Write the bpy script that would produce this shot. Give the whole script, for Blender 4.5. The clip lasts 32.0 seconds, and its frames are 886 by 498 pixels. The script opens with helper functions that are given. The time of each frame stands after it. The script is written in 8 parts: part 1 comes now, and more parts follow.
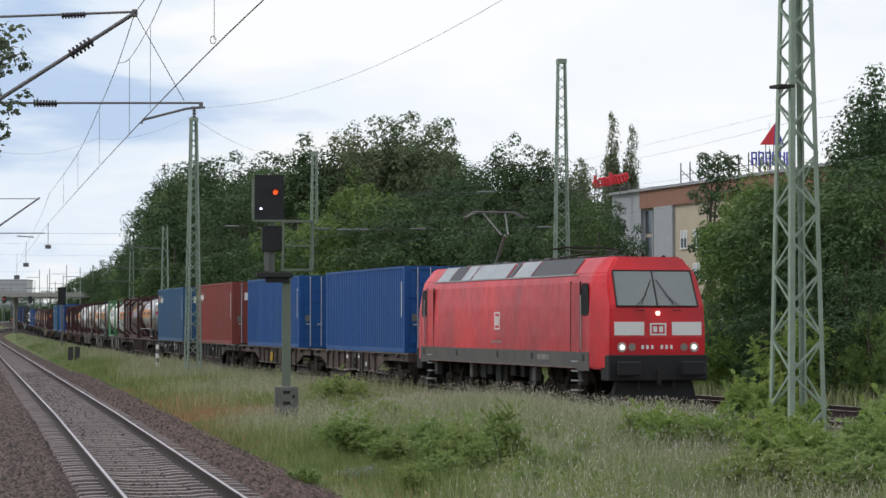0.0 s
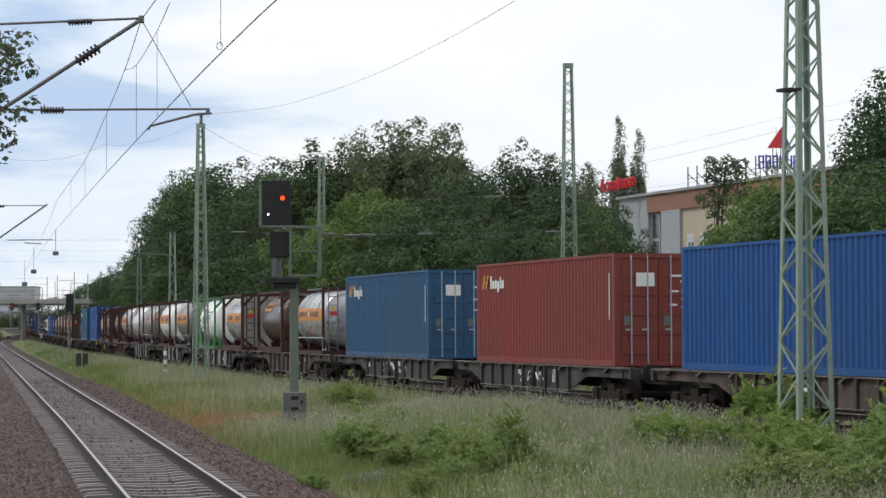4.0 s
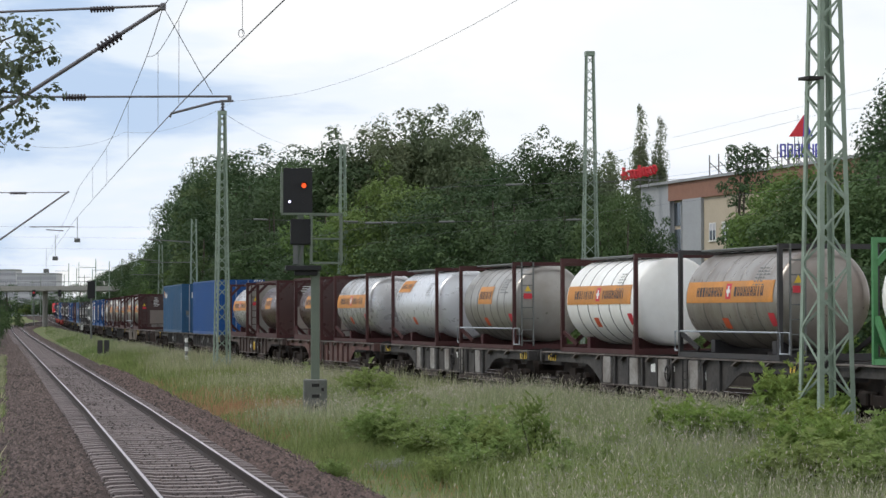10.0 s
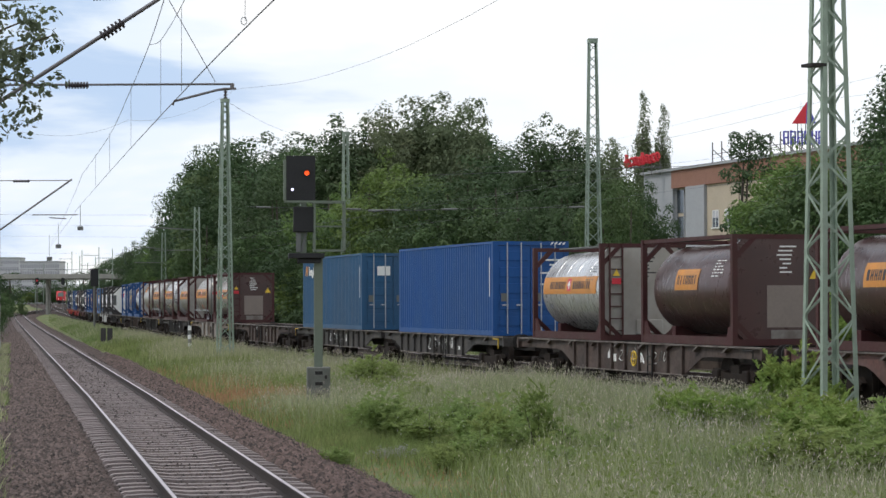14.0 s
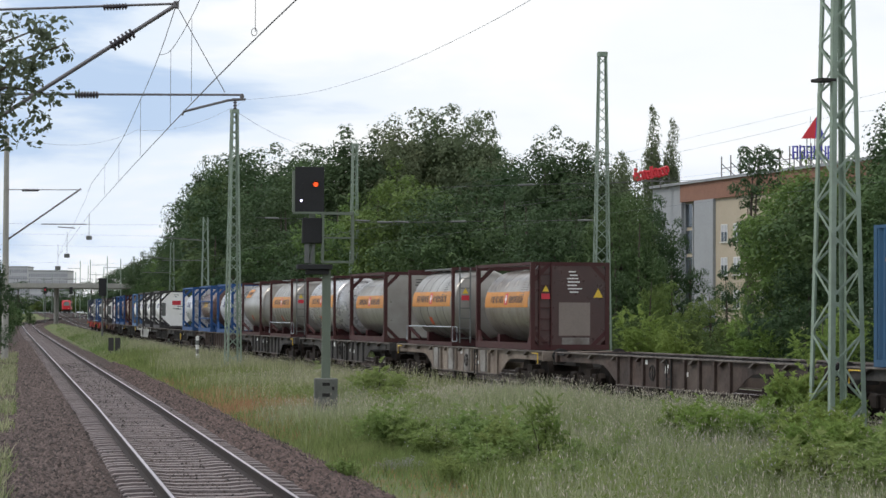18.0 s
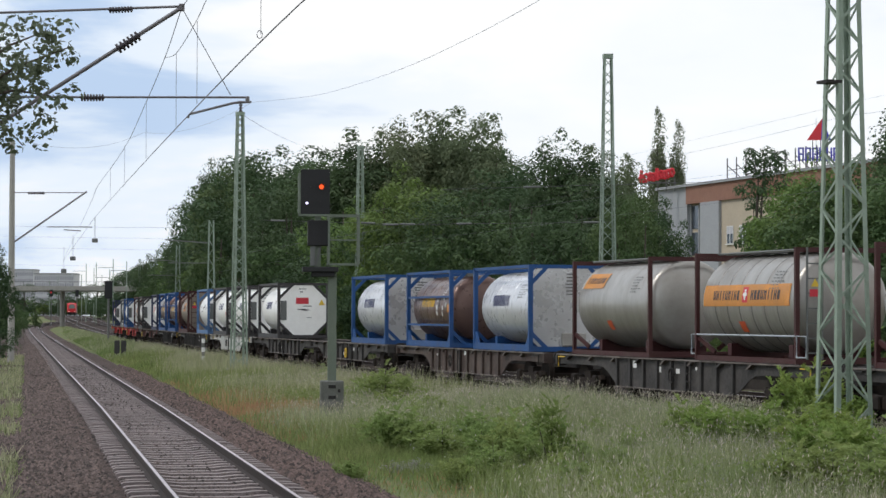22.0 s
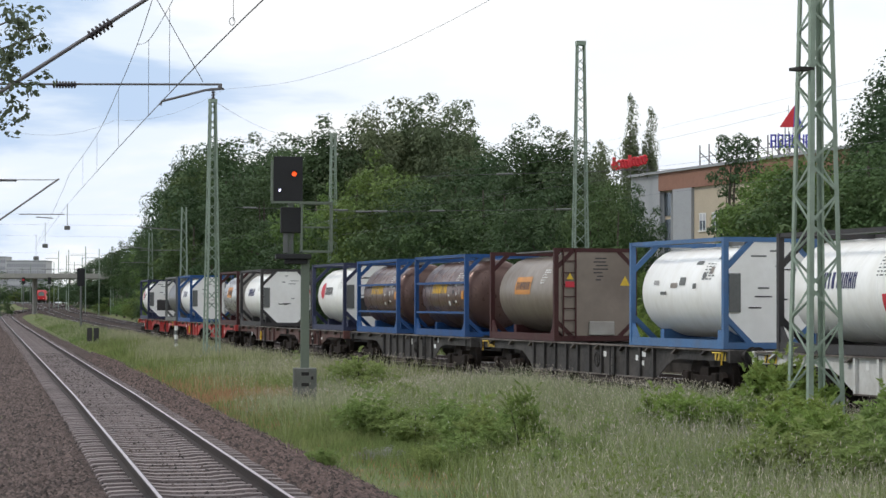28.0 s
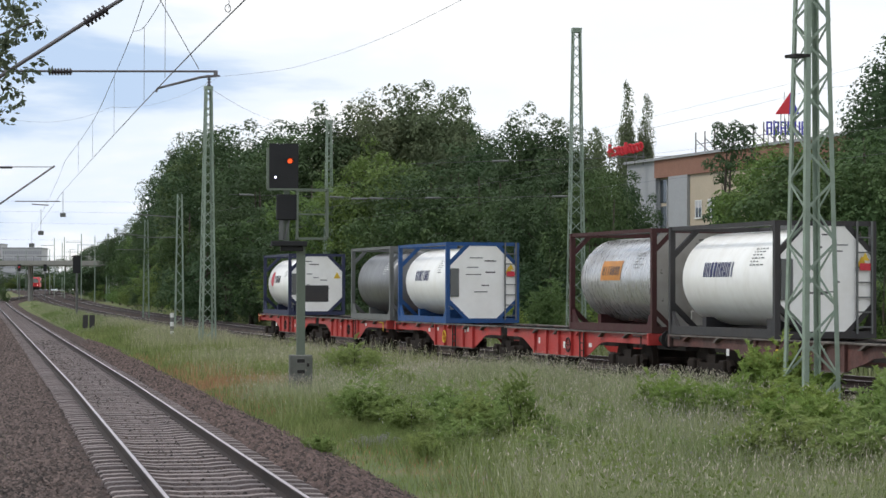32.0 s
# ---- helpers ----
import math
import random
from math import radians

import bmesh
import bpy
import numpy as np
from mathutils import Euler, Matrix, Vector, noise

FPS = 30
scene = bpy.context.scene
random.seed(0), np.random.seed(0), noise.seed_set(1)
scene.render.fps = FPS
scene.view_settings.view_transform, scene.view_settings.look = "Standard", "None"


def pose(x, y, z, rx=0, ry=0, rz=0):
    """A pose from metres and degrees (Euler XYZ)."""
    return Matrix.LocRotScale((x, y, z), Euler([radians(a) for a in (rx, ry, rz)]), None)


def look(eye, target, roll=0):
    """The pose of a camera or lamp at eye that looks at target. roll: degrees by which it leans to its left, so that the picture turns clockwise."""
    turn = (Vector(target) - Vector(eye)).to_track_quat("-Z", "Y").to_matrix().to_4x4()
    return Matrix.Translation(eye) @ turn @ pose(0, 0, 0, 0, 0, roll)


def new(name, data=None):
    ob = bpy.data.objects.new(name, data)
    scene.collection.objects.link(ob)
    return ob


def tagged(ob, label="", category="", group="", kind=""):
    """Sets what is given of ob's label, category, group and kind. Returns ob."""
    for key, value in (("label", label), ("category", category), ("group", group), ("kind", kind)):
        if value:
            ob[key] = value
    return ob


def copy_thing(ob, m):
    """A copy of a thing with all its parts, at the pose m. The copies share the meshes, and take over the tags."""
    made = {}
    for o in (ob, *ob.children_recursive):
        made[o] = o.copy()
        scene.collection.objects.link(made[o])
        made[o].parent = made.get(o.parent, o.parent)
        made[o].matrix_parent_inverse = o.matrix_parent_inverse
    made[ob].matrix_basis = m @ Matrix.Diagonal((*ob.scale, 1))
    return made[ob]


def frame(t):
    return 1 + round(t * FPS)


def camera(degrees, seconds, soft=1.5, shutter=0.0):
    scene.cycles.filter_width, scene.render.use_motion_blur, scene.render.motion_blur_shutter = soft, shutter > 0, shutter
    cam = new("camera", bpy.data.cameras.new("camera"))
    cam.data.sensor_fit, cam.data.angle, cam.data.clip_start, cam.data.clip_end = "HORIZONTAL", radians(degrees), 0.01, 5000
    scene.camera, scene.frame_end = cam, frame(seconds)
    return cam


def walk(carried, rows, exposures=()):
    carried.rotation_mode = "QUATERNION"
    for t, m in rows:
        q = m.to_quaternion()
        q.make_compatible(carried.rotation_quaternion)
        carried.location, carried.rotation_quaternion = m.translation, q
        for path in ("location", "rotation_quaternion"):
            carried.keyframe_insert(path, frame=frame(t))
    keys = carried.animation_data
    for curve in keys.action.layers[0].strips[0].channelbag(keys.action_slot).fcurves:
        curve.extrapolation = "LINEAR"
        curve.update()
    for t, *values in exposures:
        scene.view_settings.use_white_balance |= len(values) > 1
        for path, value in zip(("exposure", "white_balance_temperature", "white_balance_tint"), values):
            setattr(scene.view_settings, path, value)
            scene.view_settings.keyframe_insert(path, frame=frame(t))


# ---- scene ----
# ---------------------------------------------------------------- camera
EYE_Z = 2.2
cam = camera(20.2, 32.0, 1.5)
PATH = [
    (0, -0.000, 1.679, -0.000), (0.5, 0.003, 1.619, 0.016), (1, 0.080, 1.575, 0.013), (1.5, 0.090, 1.611, -0.032), (2, 0.121, 1.634, 0.154),
    (2.5, 0.145, 1.804, 0.104), (4.5, 0.209, 1.779, 0.297), (5, 0.362, 1.687, 0.222), (5.5, 0.465, 1.704, 0.203), (6, 0.493, 1.622, 0.157),
    (6.5, 0.530, 1.625, 0.195), (7, 0.560, 1.469, 0.213), (7.5, 0.599, 1.465, 0.205), (8, 0.579, 1.487, 0.207), (8.5, 0.578, 1.505, 0.195),
    (9, 0.595, 1.525, 0.201), (9.5, 0.649, 1.501, 0.131), (10, 0.661, 1.514, 0.102), (10.5, 0.684, 1.533, 0.149), (11, 0.678, 1.561, 0.127),
    (11.5, 0.661, 1.502, 0.113), (12, 0.666, 1.327, 0.196), (12.5, 0.681, 1.123, 0.212), (13, 0.693, 1.016, 0.210), (13.5, 0.708, 1.112, 0.181),
    (14, 0.732, 1.226, 0.170), (14.5, 0.709, 1.342, 0.128), (16.5, 0.742, 1.607, 0.031), (17, 0.846, 1.500, -0.052), (17.5, 0.888, 1.503, -0.116),
    (18, 0.914, 1.507, -0.268), (18.5, 0.935, 1.567, -0.273), (19, 0.947, 1.664, -0.371), (19.5, 0.933, 1.769, -0.357), (20, 0.975, 1.829, -0.372),
    (20.5, 1.051, 1.781, -0.310), (21, 1.099, 1.692, -0.203), (21.5, 1.078, 1.574, -0.220), (22, 1.049, 1.558, -0.188), (22.5, 0.944, 1.570, -0.089),
    (23, 0.957, 1.531, 0.032), (23.5, 0.922, 1.392, 0.040), (24, 0.862, 1.102, 0.100), (24.5, 0.865, 0.807, 0.101), (26.5, 0.700, 0.975, -0.070),
    (27, 0.588, 1.181, -0.141), (27.5, 0.482, 1.282, -0.155), (28, 0.427, 1.262, -0.132), (28.5, 0.420, 1.157, -0.076), (29, 0.348, 1.182, -0.129),
    (29.5, 0.305, 1.137, -0.177), (30, 0.254, 1.083, -0.282), (30.5, 0.277, 0.979, -0.353), (31, 0.297, 0.936, -0.317), (31.5, 0.346, 0.919, -0.192),
    (32, 0.331, 0.964, -0.125),
]
walk(cam, [(t, pose(0, 0, EYE_Z, 90 + pitch, roll, yaw)) for t, yaw, pitch, roll in PATH],
     exposures=((0, -0.17), (6, -0.13), (10, -0.11), (13, -0.06), (17, -0.11), (23, -0.13), (28, -0.06), (32, -0.06)))

# ---------------------------------------------------------------- world and sun
SUN_EL, SUN_AZ = radians(50), radians(266)


def make_world():
    w = bpy.data.worlds.new("overcast_sky")
    scene.world = w
    w.use_nodes = True
    nt = w.node_tree
    nt.nodes.clear()
    out = nt.nodes.new("ShaderNodeOutputWorld")
    bg = nt.nodes.new("ShaderNodeBackground")
    sky = nt.nodes.new("ShaderNodeTexSky")
    sky.sky_type = "NISHITA"
    sky.sun_disc = False
    sky.sun_elevation, sky.sun_rotation = SUN_EL, SUN_AZ
    tc = nt.nodes.new("ShaderNodeTexCoord")
    mp = nt.nodes.new("ShaderNodeMapping")
    mp.inputs["Scale"].default_value = (5.0, 5.0, 16.0)
    mp.inputs["Location"].default_value = (1.3, 0.4, 0.25)
    n1 = nt.nodes.new("ShaderNodeTexNoise")
    n1.inputs["Scale"].default_value = 1.35
    n1.inputs["Detail"].default_value = 7
    n1.inputs["Roughness"].default_value = 0.52
    n1.inputs["Distortion"].default_value = 0.25
    ramp = nt.nodes.new("ShaderNodeValToRGB")
    ramp.color_ramp.interpolation = "EASE"
    e = ramp.color_ramp.elements
    e[0].position, e[0].color = 0.37, (0.50, 0.64, 0.86, 1)
    e[1].position, e[1].color = 0.60, (1.0, 1.0, 1.0, 1)
    k = ramp.color_ramp.elements.new(0.48)
    k.color = (0.80, 0.88, 0.985, 1)
    blue = nt.nodes.new("ShaderNodeMix")
    blue.data_type = "RGBA"
    blue.inputs[0].default_value = 0.94
    gain = nt.nodes.new("ShaderNodeMix")
    gain.data_type, gain.blend_type = "RGBA", "MULTIPLY"
    gain.inputs[0].default_value = 1.0
    gain.inputs[7].default_value = (0.11, 0.11, 0.11, 1)
    nt.links.new(tc.outputs["Generated"], mp.inputs["Vector"])
    nt.links.new(mp.outputs["Vector"], n1.inputs["Vector"])
    nt.links.new(n1.outputs["Fac"], ramp.inputs["Fac"])
    nt.links.new(sky.outputs["Color"], gain.inputs[6])
    nt.links.new(gain.outputs[2], blue.inputs[6])
    nt.links.new(blue.outputs[2], bg.inputs["Color"])
    # the cloud is broken and bluer towards one side, a closed bright sheet towards the other
    sep = nt.nodes.new("ShaderNodeSeparateXYZ")
    nt.links.new(tc.outputs["Generated"], sep.inputs["Vector"])
    side = nt.nodes.new("ShaderNodeMapRange")
    side.interpolation_type = "SMOOTHSTEP"
    side.inputs["From Min"].default_value, side.inputs["From Max"].default_value = 0.05, -0.14
    side.inputs["To Min"].default_value, side.inputs["To Max"].default_value = 0.25, 1.0
    nt.links.new(sep.outputs["X"], side.inputs["Value"])
    sheet = nt.nodes.new("ShaderNodeMix")
    sheet.data_type = "RGBA"
    sheet.inputs[6].default_value = (0.985, 1.0, 1.02, 1)
    nt.links.new(side.outputs["Result"], sheet.inputs[0])
    nt.links.new(ramp.outputs["Color"], sheet.inputs[7])
    nt.links.new(sheet.outputs[2], blue.inputs[7])
    bg.inputs["Strength"].default_value = 1.15
    nt.links.new(bg.outputs[0], out.inputs[0])
    sun = bpy.data.lights.new("sun", "SUN")
    sun.energy, sun.angle, sun.color = 1.5, radians(12), (1.0, 0.96, 0.9)
    ob = new("sun", sun)
    d = Vector((math.sin(SUN_AZ) * math.cos(SUN_EL), math.cos(SUN_AZ) * math.cos(SUN_EL), math.sin(SUN_EL)))
    ob.matrix_world = look(d * 100, (0, 0, 0))


make_world()
scene.view_settings.exposure = 0.0


# ---------------------------------------------------------------- materials
MATS = {}


def mat(name, col, rough=0.6, metal=0.0, col2=None, scale=4.0, amount=0.5, bump=0.0, bump_scale=30.0, grime=None, grime_amount=0.0,
        grime_scale=1.2, random_amount=0.0, island=False, spec=0.5, stretch=(1, 1, 1), emit=0.0):
    """A surface with colour variation at two scales, optional grime, relief and variation from piece to piece."""
    if name in MATS:
        return MATS[name]
    m = bpy.data.materials.new(name)
    m.use_nodes = True
    nt = m.node_tree
    b = nt.nodes["Principled BSDF"]
    b.inputs["Roughness"].default_value = rough
    b.inputs["Metallic"].default_value = metal
    b.inputs["Specular IOR Level"].default_value = spec
    tc = nt.nodes.new("ShaderNodeTexCoord")
    mp = nt.nodes.new("ShaderNodeMapping")
    mp.inputs["Scale"].default_value = stretch
    nt.links.new(tc.outputs["Object"], mp.inputs["Vector"])
    vec = mp.outputs["Vector"]
    if col2 is None:
        col2 = tuple(c * 0.72 for c in col)

    def noise_node(s, detail=5):
        n = nt.nodes.new("ShaderNodeTexNoise")
        n.inputs["Scale"].default_value, n.inputs["Detail"].default_value = s, detail
        n.inputs["Roughness"].default_value = 0.6
        nt.links.new(vec, n.inputs["Vector"])
        return n

    def mix(fac, a, c, mode="MIX"):
        x = nt.nodes.new("ShaderNodeMix")
        x.data_type, x.blend_type = "RGBA", mode
        for sock, val in ((x.inputs[0], fac), (x.inputs[6], a), (x.inputs[7], c)):
            if isinstance(val, (int, float)):
                sock.default_value = val
            elif isinstance(val, tuple):
                sock.default_value = (*val, 1)
            else:
                nt.links.new(val, sock)
        return x.outputs[2]

    def ramp(src, lo, hi, top=1.0):
        r = nt.nodes.new("ShaderNodeMapRange")
        r.inputs["From Min"].default_value, r.inputs["From Max"].default_value = lo, hi
        r.inputs["To Max"].default_value = top
        nt.links.new(src, r.inputs["Value"])
        return r.outputs["Result"]

    big = noise_node(scale)
    fine = noise_node(scale * 9)
    c = mix(ramp(big.outputs["Fac"], 0.35, 0.7, amount), col, col2)
    c = mix(ramp(fine.outputs["Fac"], 0.4, 0.75, amount * 0.6), c, tuple(v * 0.8 for v in col2))
    if random_amount:
        info = nt.nodes.new("ShaderNodeObjectInfo")
        geo = nt.nodes.new("ShaderNodeNewGeometry")
        add = nt.nodes.new("ShaderNodeMath")
        add.operation = "ADD"
        nt.links.new(info.outputs["Random"], add.inputs[0])
        nt.links.new(geo.outputs["Random Per Island"], add.inputs[1])
        hsv = nt.nodes.new("ShaderNodeHueSaturation")
        r = nt.nodes.new("ShaderNodeMapRange")
        r.inputs["From Max"].default_value = 1.0 if island else 2.0
        r.inputs["To Min"].default_value, r.inputs["To Max"].default_value = 1 - random_amount, 1 + random_amount
        nt.links.new(geo.outputs["Random Per Island"] if island else add.outputs[0], r.inputs["Value"])
        nt.links.new(r.outputs["Result"], hsv.inputs["Value"])
        nt.links.new(c, hsv.inputs["Color"])
        c = hsv.outputs["Color"]
    if grime:
        g = noise_node(grime_scale, 8)
        c = mix(ramp(g.outputs["Fac"], 0.42, 0.68, grime_amount), c, grime)
    nt.links.new(c, b.inputs["Base Color"])
    rr = ramp(fine.outputs["Fac"], 0.2, 0.8)
    mr = nt.nodes.new("ShaderNodeMapRange")
    mr.inputs["To Min"].default_value, mr.inputs["To Max"].default_value = max(0.05, rough - 0.1), min(1.0, rough + 0.12)
    nt.links.new(rr, mr.inputs["Value"])
    nt.links.new(mr.outputs["Result"], b.inputs["Roughness"])
    if bump:
        bn = noise_node(bump_scale, 4)
        bp = nt.nodes.new("ShaderNodeBump")
        bp.inputs["Strength"].default_value = 0.6
        bp.inputs["Distance"].default_value = bump
        nt.links.new(bn.outputs["Fac"], bp.inputs["Height"])
        nt.links.new(bp.outputs["Normal"], b.inputs["Normal"])
    if emit:
        b.inputs["Emission Color"].default_value = (*col, 1)
        b.inputs["Emission Strength"].default_value = emit
    MATS[name] = m
    return m


def leaf_mat(name, col, col2, rnd=0.35, trans=0.35):
    if name in MATS:
        return MATS[name]
    m = bpy.data.materials.new(name)
    m.use_nodes = True
    nt = m.node_tree
    b = nt.nodes["Principled BSDF"]
    geo = nt.nodes.new("ShaderNodeNewGeometry")
    info = nt.nodes.new("ShaderNodeObjectInfo")
    tc = nt.nodes.new("ShaderNodeTexCoord")
    n = nt.nodes.new("ShaderNodeTexNoise")
    n.inputs["Scale"].default_value = 0.45
    nt.links.new(tc.outputs["Object"], n.inputs["Vector"])
    mx = nt.nodes.new("ShaderNodeMix")
    mx.data_type = "RGBA"
    mx.inputs[6].default_value, mx.inputs[7].default_value = (*col, 1), (*col2, 1)
    r = nt.nodes.new("ShaderNodeMapRange")
    r.inputs["From Min"].default_value, r.inputs["From Max"].default_value = 0.35, 0.68
    nt.links.new(n.outputs["Fac"], r.inputs["Value"])
    nt.links.new(r.outputs["Result"], mx.inputs[0])
    hsv = nt.nodes.new("ShaderNodeHueSaturation")
    v = nt.nodes.new("ShaderNodeMapRange")
    v.inputs["To Min"].default_value, v.inputs["To Max"].default_value = 1 - rnd, 1 + rnd
    nt.links.new(geo.outputs["Random Per Island"], v.inputs["Value"])
    h = nt.nodes.new("ShaderNodeMapRange")
    h.inputs["To Min"].default_value, h.inputs["To Max"].default_value = 0.478, 0.508
    nt.links.new(info.outputs["Random"], h.inputs["Value"])
    nt.links.new(v.outputs["Result"], hsv.inputs["Value"])
    nt.links.new(h.outputs["Result"], hsv.inputs["Hue"])
    nt.links.new(mx.outputs[2], hsv.inputs["Color"])
    nt.links.new(hsv.outputs["Color"], b.inputs["Base Color"])
    b.inputs["Roughness"].default_value = 0.62
    b.inputs["Specular IOR Level"].default_value = 0.18
    tr = nt.nodes.new("ShaderNodeBsdfTranslucent")
    nt.links.new(hsv.outputs["Color"], tr.inputs["Color"])
    ms = nt.nodes.new("ShaderNodeMixShader")
    ms.inputs[0].default_value = trans
    out = nt.nodes["Material Output"]
    nt.links.new(b.outputs[0], ms.inputs[1])
    nt.links.new(tr.outputs[0], ms.inputs[2])
    nt.links.new(ms.outputs[0], out.inputs["Surface"])
    MATS[name] = m
    return m


# paints and metals
M_RED = mat("traffic_red_paint", (0.62, 0.020, 0.028), 0.36, col2=(0.52, 0.022, 0.030), scale=0.45, amount=0.6, grime=(0.12, 0.022, 0.032), grime_amount=0.6, grime_scale=0.42, stretch=(1, 1, 0.55), spec=0.35)
# body red paled with the sky's sheen on the cab roof; unused
M_ROOF_RED = mat("sky_sheen_roof_red", (0.72, 0.10, 0.11), 0.45, scale=1.2, amount=0.35, col2=(0.6, 0.09, 0.1))
M_GREYBAND = mat("dusty_grey_paint", (0.085, 0.085, 0.08), 0.7, scale=2, amount=0.7, col2=(0.055, 0.05, 0.045), grime=(0.12, 0.10, 0.085), grime_amount=0.5)
M_ROOFGREY = mat("roof_grey_metal", (0.36, 0.38, 0.40), 0.5, scale=1.5, amount=0.5, col2=(0.2, 0.21, 0.23))
M_DARKGRILLE = mat("dark_grille", (0.06, 0.06, 0.065), 0.6)
M_BLACK = mat("black_underframe", (0.014, 0.013, 0.013), 0.8, scale=3, amount=0.6, col2=(0.03, 0.024, 0.02))
# rusty brown taken near black: the underframe shadow is in this colour
M_BOGIE = mat("shade_dark_rusty_bogie", (0.017, 0.014, 0.012), 0.9, spec=0.2, scale=4, amount=0.8, col2=(0.034, 0.024, 0.019), bump=0.004, bump_scale=40)
M_TAUPE = mat("taupe_board", (0.23, 0.19, 0.165), 0.6, scale=1.5, amount=0.4)
M_SOOT = mat("soot_black_paint", (0.012, 0.012, 0.013), 0.8)
M_SIDEGLASS = mat("black_side_glass", (0.010, 0.011, 0.012), 0.5, spec=0.12)
M_WHITE = mat("white_paint", (0.74, 0.74, 0.72), 0.5, scale=2, amount=0.25, col2=(0.6, 0.6, 0.58))
# base grey lifted to add reflected sky on top of the gloss
M_GLASS = mat("sky_greyed_glass", (0.13, 0.15, 0.15), 0.08, scale=0.8, amount=0.5, col2=(0.18, 0.20, 0.20), spec=1.0)
M_CHROME = mat("bare_steel", (0.5, 0.5, 0.5), 0.35, 1.0)
M_LAMPW = mat("lit_headlight", (1.0, 0.93, 0.75), 0.3, emit=3.0)
M_LAMPO = mat("lit_orange_red_signal", (1.0, 0.10, 0.015), 0.3, emit=1.3)
M_LAMPV = mat("lit_white_signal", (0.72, 0.66, 1.0), 0.3, emit=4.0)
M_BLUE1 = mat("bright_blue_container_paint", (0.011, 0.077, 0.262), 0.5, spec=0.25, col2=(0.010, 0.060, 0.215), scale=0.8, amount=0.5, grime=(0.05, 0.09, 0.16), grime_amount=0.35, grime_scale=0.6, stretch=(1, 1, 0.4))
M_BLUE2 = mat("faded_blue_container_paint", (0.020, 0.090, 0.195), 0.55, spec=0.3, col2=(0.03, 0.085, 0.16), scale=0.8, amount=0.6, grime=(0.07, 0.08, 0.10), grime_amount=0.35, grime_scale=0.6, stretch=(1, 1, 0.4))
M_REDC = mat("red_brown_container_paint", (0.23, 0.040, 0.030), 0.55, spec=0.3, col2=(0.19, 0.04, 0.03), scale=0.8, amount=0.5, grime=(0.14, 0.06, 0.05), grime_amount=0.4, grime_scale=0.5, stretch=(1, 1, 0.4))
M_FR_MAROON = mat("maroon_frame_paint", (0.062, 0.016, 0.018), 0.6, spec=0.3, scale=2, amount=0.5, col2=(0.045, 0.022, 0.018), grime=(0.07, 0.04, 0.03), grime_amount=0.4)
M_FR_BLUE = mat("blue_frame_paint", (0.016, 0.080, 0.24), 0.55, spec=0.3, scale=2, amount=0.5, col2=(0.02, 0.06, 0.19), grime=(0.06, 0.06, 0.06), grime_amount=0.3)
M_FR_LBLUE = mat("light_blue_frame_paint", (0.065, 0.165, 0.35), 0.55, scale=2, amount=0.5, grime=(0.1, 0.09, 0.08), grime_amount=0.3)
M_FR_DARK = mat("charcoal_frame_paint", (0.030, 0.029, 0.032), 0.6, scale=2, amount=0.5, col2=(0.05, 0.04, 0.035))
M_FR_NAVY = mat("navy_frame_paint", (0.02, 0.026, 0.07), 0.6, scale=2, amount=0.5)
M_FR_GREEN = mat("green_frame_paint", (0.065, 0.24, 0.085), 0.55, scale=2, amount=0.5, col2=(0.05, 0.17, 0.06), grime=(0.08, 0.07, 0.05), grime_amount=0.35)
M_FR_GREY = mat("grey_frame_paint", (0.14, 0.145, 0.14), 0.6, scale=2, amount=0.5)


def tank_mat(name, col, grime, rough, metal, ga):
    return mat(name, col, rough, metal, col2=tuple(c * 0.8 for c in col), scale=0.7, amount=0.5, grime=grime, grime_amount=ga, grime_scale=0.9, stretch=(1.7, 0.55, 0.55), bump=0.0012, bump_scale=3)


M_TSILVER = tank_mat("brushed_aluminium_cladding", (0.60, 0.60, 0.61), (0.27, 0.245, 0.22), 0.28, 0.55, 0.55)
M_TBRIGHT = mat("smooth_bright_cladding", (0.66, 0.67, 0.70), 0.3, 0.35, col2=(0.58, 0.59, 0.62), scale=0.6, amount=0.25, grime=(0.48, 0.47, 0.46), grime_amount=0.25, grime_scale=0.8, stretch=(1.4, 0.6, 0.6))
M_TGREY = tank_mat("dirty_grey_cladding", (0.40, 0.385, 0.36), (0.20, 0.17, 0.14), 0.34, 0.5, 0.7)
M_TBROWN = tank_mat("dark_brown_cladding", (0.085, 0.045, 0.042), (0.04, 0.032, 0.031), 0.30, 0.25, 0.55)
M_TRUST = tank_mat("brown_stained_cladding", (0.165, 0.098, 0.082), (0.062, 0.042, 0.038), 0.30, 0.4, 0.6)
M_TWHITE = mat("white_tank_paint", (0.93, 0.925, 0.90), 0.34, col2=(0.86, 0.85, 0.82), scale=0.7, amount=0.4, grime=(0.62, 0.58, 0.50), grime_amount=0.3, grime_scale=1.0, stretch=(1.4, 0.6, 0.6))
M_TSTAIN = tank_mat("brown_stained_grey_cladding", (0.36, 0.33, 0.30), (0.17, 0.125, 0.10), 0.32, 0.45, 0.8)
M_TTAN = tank_mat("tan_brown_cladding", (0.27, 0.225, 0.185), (0.13, 0.10, 0.085), 0.4, 0.3, 0.6)
M_TSTEEL = tank_mat("dark_steel_cladding", (0.22, 0.22, 0.225), (0.13, 0.13, 0.13), 0.4, 0.5, 0.5)
